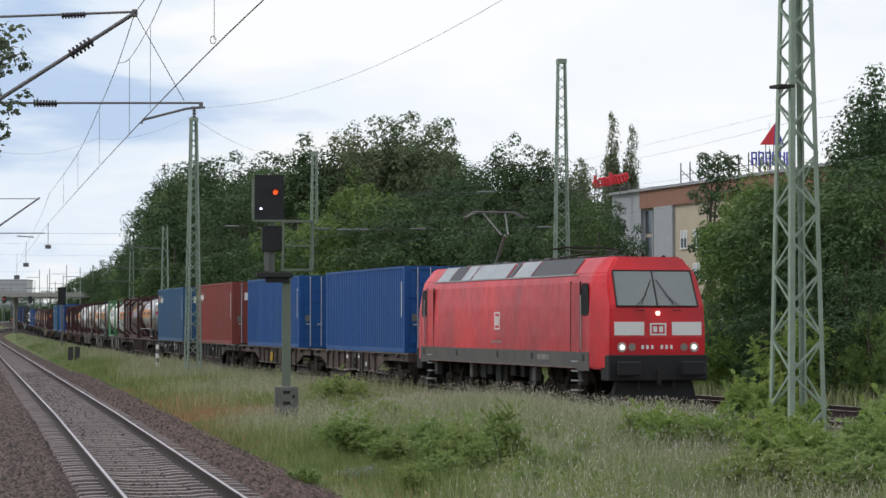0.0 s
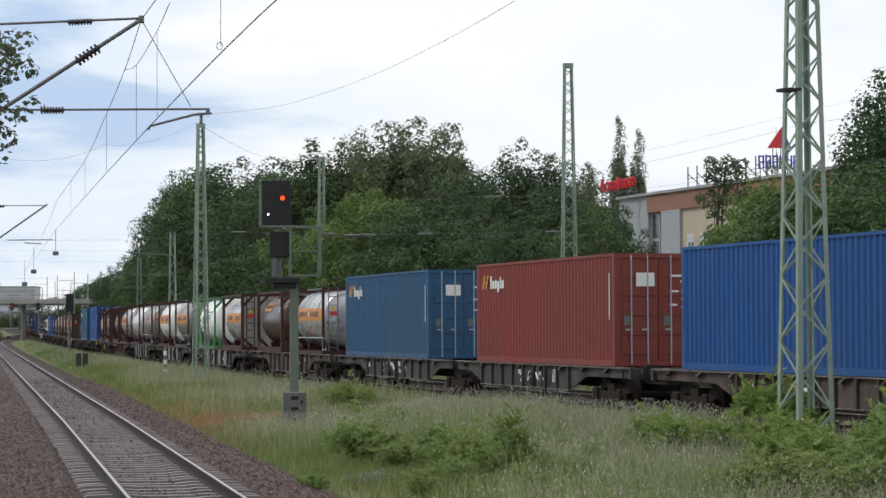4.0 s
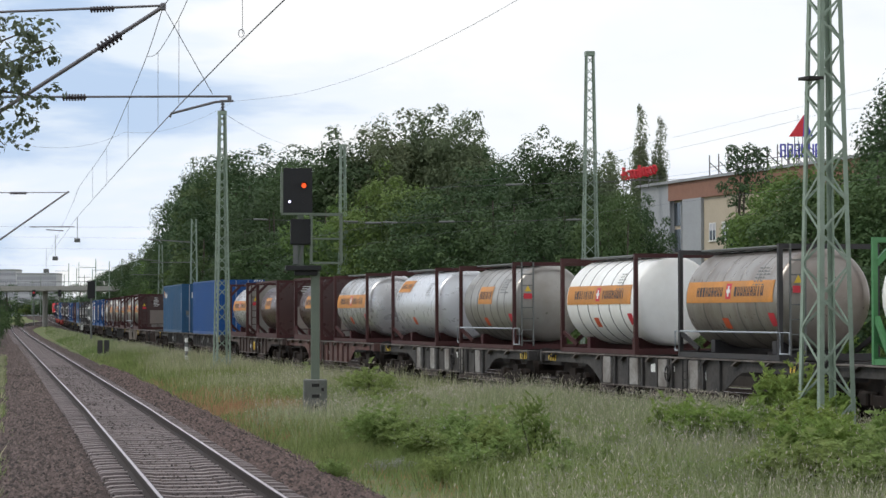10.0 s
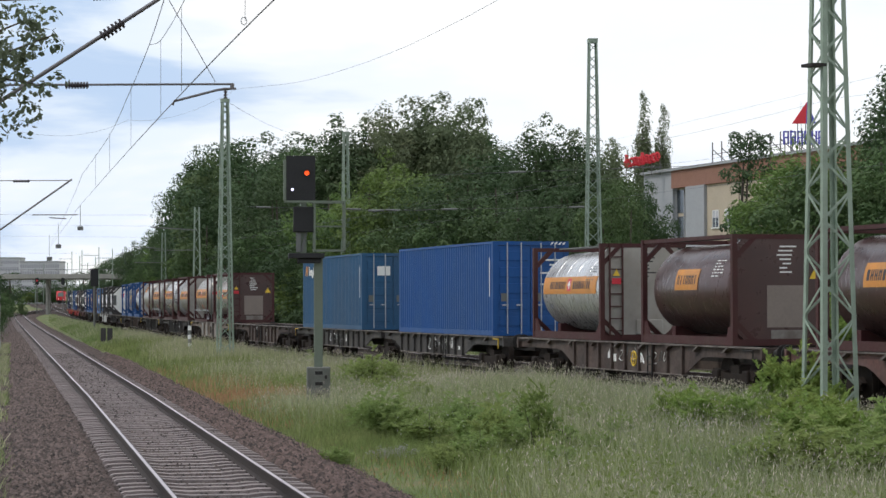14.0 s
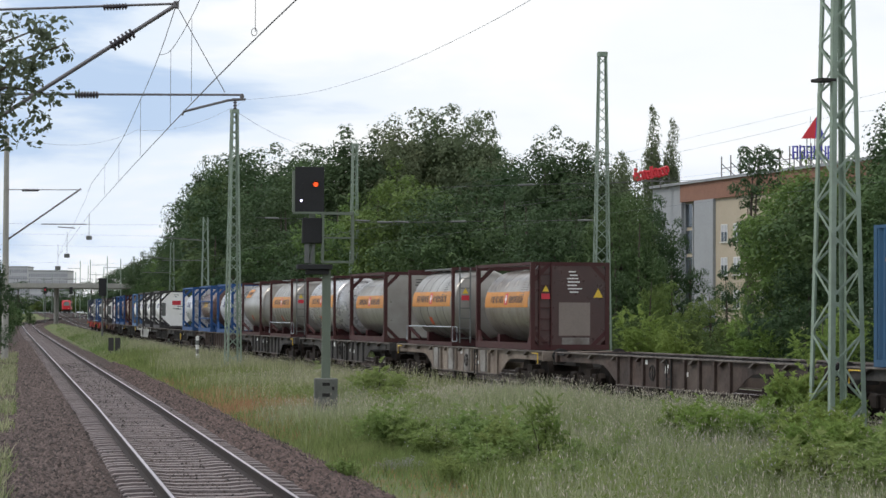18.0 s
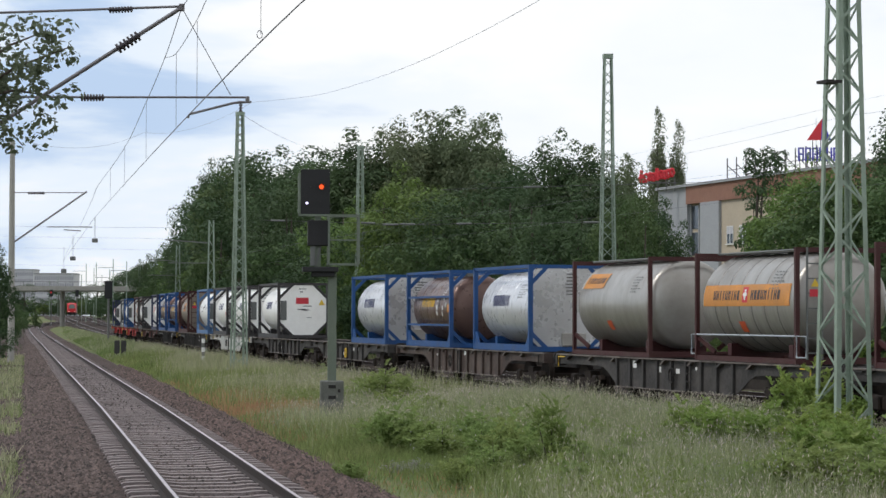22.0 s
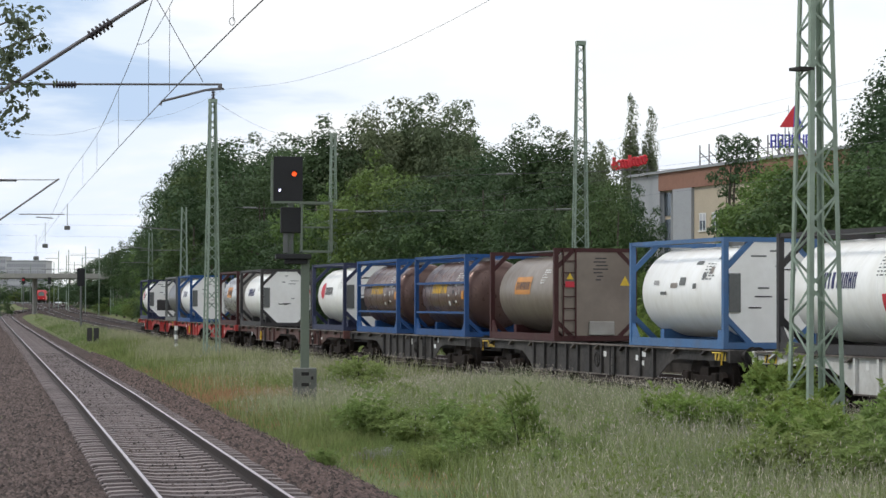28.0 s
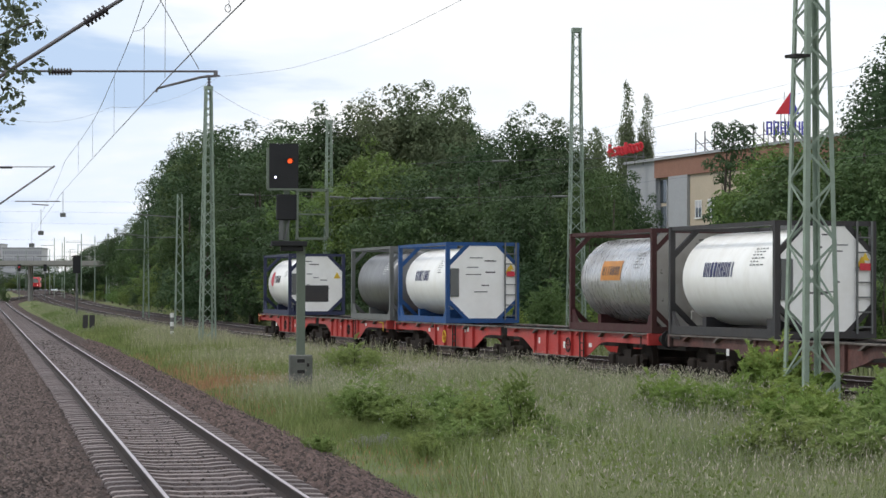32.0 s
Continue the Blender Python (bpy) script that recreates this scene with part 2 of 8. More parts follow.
M_ORANGE = mat("orange_band_film", (0.64, 0.25, 0.03), 0.5, scale=2, amount=0.6, col2=(0.46, 0.19, 0.04), grime=(0.25, 0.14, 0.06), grime_amount=0.4, grime_scale=1.2)
M_HAZARD = mat("orange_red_plate", (0.62, 0.10, 0.03), 0.5)
M_LOCKBAR = mat("pale_galvanised_bar", (0.40, 0.43, 0.47), 0.5)
M_PALEPANEL = mat("pale_dusty_sill_panel", (0.34, 0.33, 0.31), 0.8, scale=1.6, amount=0.9, col2=(0.15, 0.13, 0.115), grime=(0.10, 0.075, 0.06), grime_amount=0.5, grime_scale=1.5)
M_YELLOW = mat("yellow_plate", (0.75, 0.50, 0.04), 0.5)
M_REDP = mat("red_placard", (0.6, 0.03, 0.05), 0.5)
M_INK = mat("dark_print", (0.045, 0.035, 0.04), 0.6)
M_NAVYINK = mat("navy_print", (0.03, 0.035, 0.12), 0.6)
M_GOLDINK = mat("gold_print", (0.72, 0.42, 0.03), 0.6)
M_WAG = {
    "brown": mat("brown_wagon_paint", (0.070, 0.040, 0.032), 0.75, col2=(0.024, 0.018, 0.016), scale=1.2, amount=1.0, grime=(0.15, 0.115, 0.095), grime_amount=0.55, grime_scale=0.8, bump=0.003, bump_scale=25),
    "grey": mat("grey_wagon_paint", (0.046, 0.042, 0.040), 0.75, col2=(0.018, 0.015, 0.014), scale=1.2, amount=1.0, grime=(0.105, 0.094, 0.085), grime_amount=0.55, grime_scale=0.8, bump=0.003, bump_scale=25),
    "white": mat("white_wagon_paint", (0.66, 0.66, 0.64), 0.65, col2=(0.45, 0.44, 0.41), scale=1.5, amount=0.6, grime=(0.3, 0.26, 0.21), grime_amount=0.35, grime_scale=0.8),
    "rust": mat("red_brown_wagon_paint", (0.15, 0.052, 0.042), 0.7, col2=(0.06, 0.03, 0.026), scale=1.1, amount=1.0, grime=(0.12, 0.09, 0.08), grime_amount=0.6, grime_scale=0.8),
    "red": mat("red_wagon_paint", (0.48, 0.035, 0.03), 0.55, col2=(0.36, 0.04, 0.035), scale=1.5, amount=0.5, grime=(0.25, 0.09, 0.08), grime_amount=0.4, grime_scale=0.8),
}
M_WAG["beige"] = mat("pale_rusty_wagon_paint", (0.30, 0.25, 0.205), 0.75, col2=(0.16, 0.12, 0.095), scale=1.3, amount=0.9, grime=(0.08, 0.05, 0.04), grime_amount=0.6, grime_scale=1.1)
M_DUST = mat("pale_dusty_ledge", (0.15, 0.125, 0.11), 0.85, scale=2.5, amount=1.0, col2=(0.05, 0.04, 0.035), grime=(0.30, 0.27, 0.24), grime_amount=0.5, grime_scale=2.0)
M_RUSTRAIL = mat("rusty_rail_side", (0.030, 0.019, 0.016), 0.9, scale=3, amount=0.6, col2=(0.018, 0.012, 0.010))
M_RAILTOP = mat("polished_rail_head", (0.56, 0.49, 0.50), 0.38, 1.0, scale=2, amount=0.3)
M_SLEEPER = mat("weathered_concrete_sleeper", (0.285, 0.24, 0.235), 0.85, scale=5, amount=0.85, col2=(0.155, 0.125, 0.12), random_amount=0.25, bump=0.004, bump_scale=60)
M_MAST = mat("pale_green_steel", (0.27, 0.34, 0.275), 0.6, scale=3, amount=0.5, col2=(0.2, 0.26, 0.205), grime=(0.14, 0.15, 0.12), grime_amount=0.35, grime_scale=1.5)
M_SIGPOST = mat("grey_green_signal_post", (0.145, 0.175, 0.135), 0.6, scale=3, amount=0.5)
M_SIGBLACK = mat("matt_black_signal", (0.012, 0.012, 0.014), 0.65)
M_CABINET = mat("weathered_grey_cabinet", (0.165, 0.168, 0.155), 0.8, scale=3, amount=0.8, col2=(0.09, 0.092, 0.08), grime=(0.07, 0.08, 0.055), grime_amount=0.5)
M_CONC = mat("weathered_concrete", (0.36, 0.35, 0.32), 0.85, scale=2, amount=0.6, bump=0.004, bump_scale=30)
M_CABLE = mat("weathered_copper_wire", (0.10, 0.095, 0.105), 0.55)
M_ARM = mat("galvanised_arm", (0.17, 0.16, 0.17), 0.5, 0.4)
M_INSUL = mat("brown_insulator", (0.035, 0.026, 0.032), 0.35)


# ---------------------------------------------------------------- mesh building
class Geo:
    """Collects vertices and faces of one part."""

    def __init__(self):
        self.v, self.f = [], []

    def add(self, vs, fs):
        n = len(self.v)
        self.v.extend(vs)
        self.f.extend([tuple(i + n for i in f) for f in fs])
        return self

    def box(self, x0, x1, y0, y1, z0, z1, c=0.0):
        """A box, with its long edges chamfered by c."""
        if c <= 0:
            vs = [(x, y, z) for x in (x0, x1) for y in (y0, y1) for z in (z0, z1)]
            return self.add(vs, [(0, 1, 3, 2), (4, 6, 7, 5), (0, 4, 5, 1), (2, 3, 7, 6), (0, 2, 6, 4), (1, 5, 7, 3)])
        bm = bmesh.new()
        bmesh.ops.create_cube(bm, size=1)
        for v in bm.verts:
            v.co = Vector(((x0 + x1) / 2 + v.co.x * (x1 - x0), (y0 + y1) / 2 + v.co.y * (y1 - y0), (z0 + z1) / 2 + v.co.z * (z1 - z0)))
        bmesh.ops.bevel(bm, geom=bm.edges[:], offset=c, segments=1, affect="EDGES")
        return self.bm(bm)

    def bm(self, bm):
        bm.verts.index_update()
        self.add([tuple(v.co) for v in bm.verts], [tuple(v.index for v in f.verts) for f in bm.faces])
        bm.free()
        return self

    def prism(self, pts, axis, a, b):
        """A polygon given in the plane across the axis, pushed from a to b."""
        def at(p, q):
            return {"x": (q, p[0], p[1]), "y": (p[0], q, p[1]), "z": (p[0], p[1], q)}[axis]
        n = len(pts)
        vs = [at(p, a) for p in pts] + [at(p, b) for p in pts]
        fs = [tuple(range(n)), tuple(range(2 * n - 1, n - 1, -1))] + [(i, n + i, n + (i + 1) % n, (i + 1) % n) for i in range(n)]
        return self.add(vs, fs)

    def beam(self, p, q, w, h=None, up=(0, 0, 1)):
        p, q = Vector(p), Vector(q)
        d = (q - p).normalized()
        u = Vector(up)
        if abs(d.dot(u)) > 0.98:
            u = Vector((1, 0, 0))
        s = d.cross(u).normalized()
        u = s.cross(d)
        h = w if h is None else h
        vs = [tuple(e + s * (a * w / 2) + u * (b * h / 2)) for e in (p, q) for a, b in ((-1, -1), (1, -1), (1, 1), (-1, 1))]
        return self.add(vs, [(3, 2, 1, 0), (4, 5, 6, 7), (0, 1, 5, 4), (1, 2, 6, 5), (2, 3, 7, 6), (3, 0, 4, 7)])

    def tube(self, pts, r, n=8, cap=True):
        pts = [Vector(p) for p in pts]
        rs = r if isinstance(r, (list, tuple)) else [r] * len(pts)
        vs, fs = [], []
        for i, p in enumerate(pts):
            d = (pts[min(i + 1, len(pts) - 1)] - pts[max(i - 1, 0)]).normalized()
            u = Vector((0, 0, 1)) if abs(d.z) < 0.95 else Vector((1, 0, 0))
            s = d.cross(u).normalized()
            u = s.cross(d)
            vs += [tuple(p + (s * math.cos(a) + u * math.sin(a)) * rs[i]) for a in (math.tau * k / n for k in range(n))]
        for i in range(len(pts) - 1):
            fs += [(i * n + k, i * n + (k + 1) % n, (i + 1) * n + (k + 1) % n, (i + 1) * n + k) for k in range(n)]
        if cap:
            fs += [tuple(range(n - 1, -1, -1)), tuple(range((len(pts) - 1) * n, len(pts) * n))]
        return self.add(vs, fs)

    def lathe_x(self, prof, y, z, n=28):
        """A body of revolution about an axis along x; prof: (x, radius)."""
        vs = [(x, y + r * math.cos(math.tau * k / n), z + r * math.sin(math.tau * k / n)) for x, r in prof for k in range(n)]
        fs = [(i * n + k, i * n + (k + 1) % n, (i + 1) * n + (k + 1) % n, (i + 1) * n + k) for i in range(len(prof) - 1) for k in range(n)]
        fs += [tuple(range(n - 1, -1, -1)), tuple(range((len(prof) - 1) * n, len(prof) * n))]
        return self.add(vs, fs)

    def mesh(self, name, material, smooth=False):
        me = bpy.data.meshes.new(name)
        me.from_pydata(self.v, [], self.f)
        me.materials.append(material)
        if smooth:
            me.polygons.foreach_set("use_smooth", [True] * len(me.polygons))
            me.set_sharp_from_angle(angle=radians(38))
        me.update()
        return me


def thing(name, label, category, m=None, group="", kind=""):
    ob = new(name)
    ob.empty_display_size = 0.2
    if m is not None:
        ob.matrix_basis = m
    return tagged(ob, label, category, group, kind)


def part(name, geo, material, parent, label="", smooth=False):
    """Links a mesh as one part under a thing or under a part."""
    ob = new(name, geo if isinstance(geo, bpy.types.Mesh) else geo.mesh(name, material, smooth))
    ob.parent = parent
    if label:
        ob["label"] = label
    return ob


PIECES = {}


def piece(name, key, make, material, parent, m):
    """One of many alike parts: shares its mesh with the others of the same key."""
    key = (key, material.name)
    if key not in PIECES:
        PIECES[key] = make().mesh(name, material)
    ob = new(name, PIECES[key])
    ob.parent = parent
    ob.matrix_basis = m
    return ob


def solid(name, geo, material, label, category, m=None, group="", kind="", smooth=False):
    """A top-level thing that is one mesh."""
    ob = new(name, geo.mesh(name, material, smooth))
    if m is not None:
        ob.matrix_basis = m
    return tagged(ob, label, category, group, kind)


def sight(px, depth, z=0.0):
    """The place at that depth, on the bearing px counted across the first picture."""
    return ((px - 784) / 4400 * depth, depth, z)


def tall(top, depth):
    return EYE_Z + (570 - top) / 4400 * depth


def rise(y):
    """The land climbs gently far down the line."""
    return 2.1e-5 * max(0.0, min(y, 570.0) - 250.0) ** 2


# ---------------------------------------------------------------- the line of the freight track
TRACK = {}


def lay_track():
    xs, ys, hs, ss = [], [], [], []
    x, y = 7.968, 55.3
    step = 2.0

    def heading(s):
        c = min(max(s, 0.0), 150.0)
        return 0.2953 - (c * 1.0333e-3 if s > 0 else 0.0) + 2.2267e-6 * c * c
    fwd = []
    s = 0.0
    while s < 900:
        fwd.append((s, x, y))
        h = heading(s + step / 2)
        x, y, s = x - math.sin(h) * step, y + math.cos(h) * step, s + step
    back = []
    x, y, s = 7.968, 55.3, 0.0
    while s > -640:
        h = heading(0)
        x, y, s = x + math.sin(h) * step, y - math.cos(h) * step, s - step
        back.append((s, x, y))
    rows = back[::-1] + fwd
    TRACK["s"], TRACK["x"], TRACK["y"] = (np.array(c) for c in zip(*rows))
    TRACK["h"] = heading


lay_track()


def on_track(s, side=0.0):
    """Place and heading at the distance s along the line; side: metres to the far side."""
    x, y = float(np.interp(s, TRACK["s"], TRACK["x"])), float(np.interp(s, TRACK["s"], TRACK["y"]))
    h = TRACK["h"](s)
    return x + side * math.cos(h), y + side * math.sin(h), h


def near_track(d, side=0.0):
    """Place on the near platform track, d metres ahead; side: metres to the right."""
    c, s = 0.98296, 0.18381
    x, y = 2.58 * c * c - s * d, 2.58 * c * s + c * d
    bend = max(0.0, d - 370.0)
    x += bend * bend / 2000 - 0.0042 * max(0.0, min(d, 400.0) - 60.0)
    return x + side * c, y + side * s


def travelled(t):
    return 13.5178 * t + 0.014198 * t * t + 0.00032234 * t ** 3


RIDES = []


def ride(ob, u):
    """Lets a thing ride on the train, its middle u metres behind the front mark."""
    RIDES.append((ob, u))
    return ob


def ride_pose(u, t):
    x, y, h = on_track(u - travelled(t))
    return pose(x, y, rise(y), 0, 0, math.degrees(h) - 90)


RIDE_TIMES = [0, 1, 2, 3.5, 5, 6, 7, 8, 9, 10, 11, 12, 13, 14, 15.5, 17, 18, 19, 20, 21, 22, 23, 24, 25.5, 27, 28, 29, 30, 31, 32]


def motions():
    for ob, u in RIDES:
        walk(ob, [(t, ride_pose(u, t)) for t in RIDE_TIMES])
    rows = []
    for t, px, d in ((0, 60, 600), (6, 60, 598), (7, 58, 596), (8, 52, 594), (10, 50, 590), (13, 52, 585), (17, 48, 580), (22, 46, 575), (27, 42, 570), (32, 38, 565)):
        y = d * 1.33 + 24
        rows.append((t, pose((px - 784) / 4400 * y, y, rise(y), 0, 0, 9 - 90)))
    walk(REGIONAL, rows)


# ---------------------------------------------------------------- ground and tracks
def ground_height(x, y):
    """The lie of the land: ballast beds a little proud, the rough strip between them gently uneven."""
    return -0.42 + 0.10 * noise.noise(Vector((x * 0.12, y * 0.05, 0.3))) + 0.05 * noise.noise(Vector((x * 0.5, y * 0.3, 4.0)))


def ground_mat():
    m = bpy.data.materials.new("rough_grass_soil")
    m.use_nodes = True
    nt = m.node_tree
    b = nt.nodes["Principled BSDF"]
    b.inputs["Roughness"].default_value = 0.95
    b.inputs["Specular IOR Level"].default_value = 0.1
    tc = nt.nodes.new("ShaderNodeTexCoord")
    n = nt.nodes.new("ShaderNodeTexNoise")
    n.inputs["Scale"].default_value, n.inputs["Detail"].default_value = 0.35, 8
    f = nt.nodes.new("ShaderNodeTexNoise")
    f.inputs["Scale"].default_value, f.inputs["Detail"].default_value = 14, 5
    for k in (n, f):
        nt.links.new(tc.outputs["Object"], k.inputs["Vector"])
    r = nt.nodes.new("ShaderNodeValToRGB")
    e = r.color_ramp.elements
    e[0].position, e[0].color = 0.38, (0.145, 0.19, 0.075, 1)
    e[1].position, e[1].color = 0.66, (0.25, 0.21, 0.12, 1)
    k = r.color_ramp.elements.new(0.5)
    k.color = (0.185, 0.215, 0.10, 1)
    nt.links.new(n.outputs["Fac"], r.inputs["Fac"])
    mx = nt.nodes.new("ShaderNodeMix")
    mx.data_type, mx.blend_type = "RGBA", "MULTIPLY"
    mx.inputs[0].default_value = 0.6
    nt.links.new(r.outputs["Color"], mx.inputs[6])
    nt.links.new(f.outputs["Color"], mx.inputs[7])
    nt.links.new(mx.outputs[2], b.inputs["Base Color"])
    bp = nt.nodes.new("ShaderNodeBump")
    bp.inputs["Distance"].default_value = 0.03
    nt.links.new(f.outputs["Fac"], bp.inputs["Height"])
    nt.links.new(bp.outputs["Normal"], b.inputs["Normal"])
    return m


def ballast_mat(name, c1, c2, c3, scale):
    m = bpy.data.materials.new(name)
    m.use_nodes = True
    nt = m.node_tree
    b = nt.nodes["Principled BSDF"]
    b.inputs["Roughness"].default_value = 0.92
    b.inputs["Specular IOR Level"].default_value = 0.2
    tc = nt.nodes.new("ShaderNodeTexCoord")
    v = nt.nodes.new("ShaderNodeTexVoronoi")
    v.inputs["Scale"].default_value = scale
    n = nt.nodes.new("ShaderNodeTexNoise")
    n.inputs["Scale"].default_value, n.inputs["Detail"].default_value = 0.6, 6
    for k in (v, n):
        nt.links.new(tc.outputs["Object"], k.inputs["Vector"])
    sep = nt.nodes.new("ShaderNodeSeparateColor")
    nt.links.new(v.outputs["Color"], sep.inputs["Color"])
    r = nt.nodes.new("ShaderNodeValToRGB")
    e = r.color_ramp.elements
    e[0].position, e[0].color = 0.0, (*c1, 1)
    e[1].position, e[1].color = 1.0, (*c3, 1)
    k = r.color_ramp.elements.new(0.5)
    k.color = (*c2, 1)
    nt.links.new(sep.outputs[0], r.inputs["Fac"])
    mx = nt.nodes.new("ShaderNodeMix")
    mx.data_type = "RGBA"
    mr = nt.nodes.new("ShaderNodeMapRange")
    mr.inputs["From Min"].default_value, mr.inputs["From Max"].default_value, mr.inputs["To Max"].default_value = 0.4, 0.7, 0.5
    nt.links.new(n.outputs["Fac"], mr.inputs["Value"])
    nt.links.new(mr.outputs["Result"], mx.inputs[0])
    nt.links.new(r.outputs["Color"], mx.inputs[6])
    mx.inputs[7].default_value = (*[q * 0.6 for q in c2], 1)
    nt.links.new(mx.outputs[2], b.inputs["Base Color"])
    bp = nt.nodes.new("ShaderNodeBump")
    bp.inputs["Distance"].default_value = 0.04
    bp.inputs["Strength"].default_value = 1.0
    bp.invert = True
    nt.links.new(v.outputs["Distance"], bp.inputs["Height"])
    nt.links.new(bp.outputs["Normal"], b.inputs["Normal"])
    return m


M_GROUND = ground_mat()
M_BALLAST = ballast_mat("red_brown_ballast", (0.034, 0.023, 0.020), (0.070, 0.049, 0.044), (0.14, 0.105, 0.094), 15)
M_PATH = ballast_mat("fine_grey_brown_gravel", (0.034, 0.025, 0.022), (0.066, 0.049, 0.044), (0.125, 0.094, 0.084), 17)
# freight ballast colour cut down to carry the shadow beneath the train
M_DARKBALLAST = ballast_mat("shade_darkened_ballast", (0.026, 0.019, 0.016), (0.05, 0.036, 0.031), (0.09, 0.066, 0.058), 15)


def make_ground():
    g = Geo()
    xs = sorted(set([-2500, -900, -400, -200, -120, -80] + [-60 + 2 * i for i in range(56)] + [60, 90, 140, 220, 420, 900, 2500]))
    ys = sorted(set([-1500, -600, -200, -60, 0] + [4 + 2 * i for i in range(100)] + [215, 235, 260, 300, 350, 420, 520, 700, 1000, 1700, 3200]))
    vs = [(x, y, (ground_height(x, y) if abs(x) < 130 and 0 < y < 400 else -0.42) + rise(y)) for y in ys for x in xs]
    n = len(xs)
    fs = [(j * n + i, j * n + i + 1, (j + 1) * n + i + 1, (j + 1) * n + i) for j in range(len(ys) - 1) for i in range(n - 1)]
    ob = solid("ground", g.add(vs, fs), M_GROUND, "rough grassy railway land", "ground", kind="structure")
    return ob


make_ground()


def strip(name, line, dists, prof, material, label, jitter=0.0):
    """A bed along a line: prof gives (side, height) across it."""
    rng = random.Random(5)
    g = Geo()
    vs = []
    for d in dists:
        for side, z in prof:
            x, y = line(d, side)[:2]
            vs.append((x, y, z + rise(y) + (rng.uniform(-jitter, jitter))))
    n = len(prof)
    fs = [(j * n + i, j * n + i + 1, (j + 1) * n + i + 1, (j + 1) * n + i) for j in range(len(dists) - 1) for i in range(n - 1)]
    return solid(name, g.add(vs, fs), material, label, "track bed", kind="structure")


NEAR_D = [-60, -40, -20, -8] + [4 + 1.0 * i for i in range(120)] + [125 + 8 * i for i in range(70)]
FAR_S = [-500, -300, -150] + [-80 + 4 * i for i in range(120)] + [404 + 12 * i for i in range(40)]
strip("track_bed", near_track, NEAR_D, [(-2.1, -0.5), (-1.75, -0.24), (-1.32, -0.22), (-1.15, -0.235), (1.15, -0.235), (1.32, -0.22), (1.9, -0.22), (2.9, -0.5)], M_BALLAST, "red-brown stone ballast of the platform track", 0.015)
strip("gravel_path", near_track, NEAR_D, [(-5.2, -0.55), (-4.7, -0.37), (-3.6, -0.335), (-2.85, -0.30), (-1.9, -0.262), (-1.6, -0.5)], M_PATH, "trodden gravel path beside the track", 0.01)
strip("track_bed", lambda s, o: on_track(s, o), FAR_S, [(-3.4, -0.75), (-2.0, -0.24), (-1.3, -0.19), (6.3, -0.19), (7.0, -0.24), (8.4, -0.75)], M_DARKBALLAST, "dark ballast of the freight tracks", 0.015)


def rail_line(name, line, dists, side, label, polished=True):
    """A rail with foot, web and head along a line."""
    prof = [(-0.07, -0.17), (-0.07, -0.155), (-0.012, -0.13), (-0.012, -0.05), (-0.035, -0.035), (-0.035, -0.004), (0.035, -0.004), (0.035, -0.035), (0.012, -0.05), (0.012, -0.13), (0.07, -0.155), (0.07, -0.17)]
    vs = []
    for d in dists:
        for o, z in prof:
            x, y = line(d, side + o)[:2]
            vs.append((x, y, z + rise(y)))
    n = len(prof)
    fs = [(j * n + i, j * n + (i + 1) % n, (j + 1) * n + (i + 1) % n, (j + 1) * n + i) for j in range(len(dists) - 1) for i in range(n)]
    ob = solid(name, Geo().add(vs, fs), M_RUSTRAIL, label, "rail", kind="structure")
    if polished:
        vs = []
        for d in dists:
            for o, z in ((-0.024, -0.003), (-0.021, 0.0), (0.021, 0.0), (0.024, -0.003)):
                x, y = line(d, side + o)[:2]
                vs.append((x, y, z + rise(y)))
        fs = [(j * 4 + i, j * 4 + i + 1, (j + 1) * 4 + i + 1, (j + 1) * 4 + i) for j in range(len(dists) - 1) for i in range(3)]
        part("running_surface", Geo().add(vs, fs), M_RAILTOP, ob, "bright polished running surface")
    return ob


for side in (-0.70, 0.775):
    rail_line("rail", near_track, [-60, -30, -8] + [4 + 2.0 * i for i in range(60)] + [125 + 8 * i for i in range(70)], side, "rusty steel rail with a bright worn head")
for side in (-0.753, 0.753, 3.747, 5.253):
    rail_line("rail", on_track, FAR_S, side, "dark rusty rail of the freight line", True)


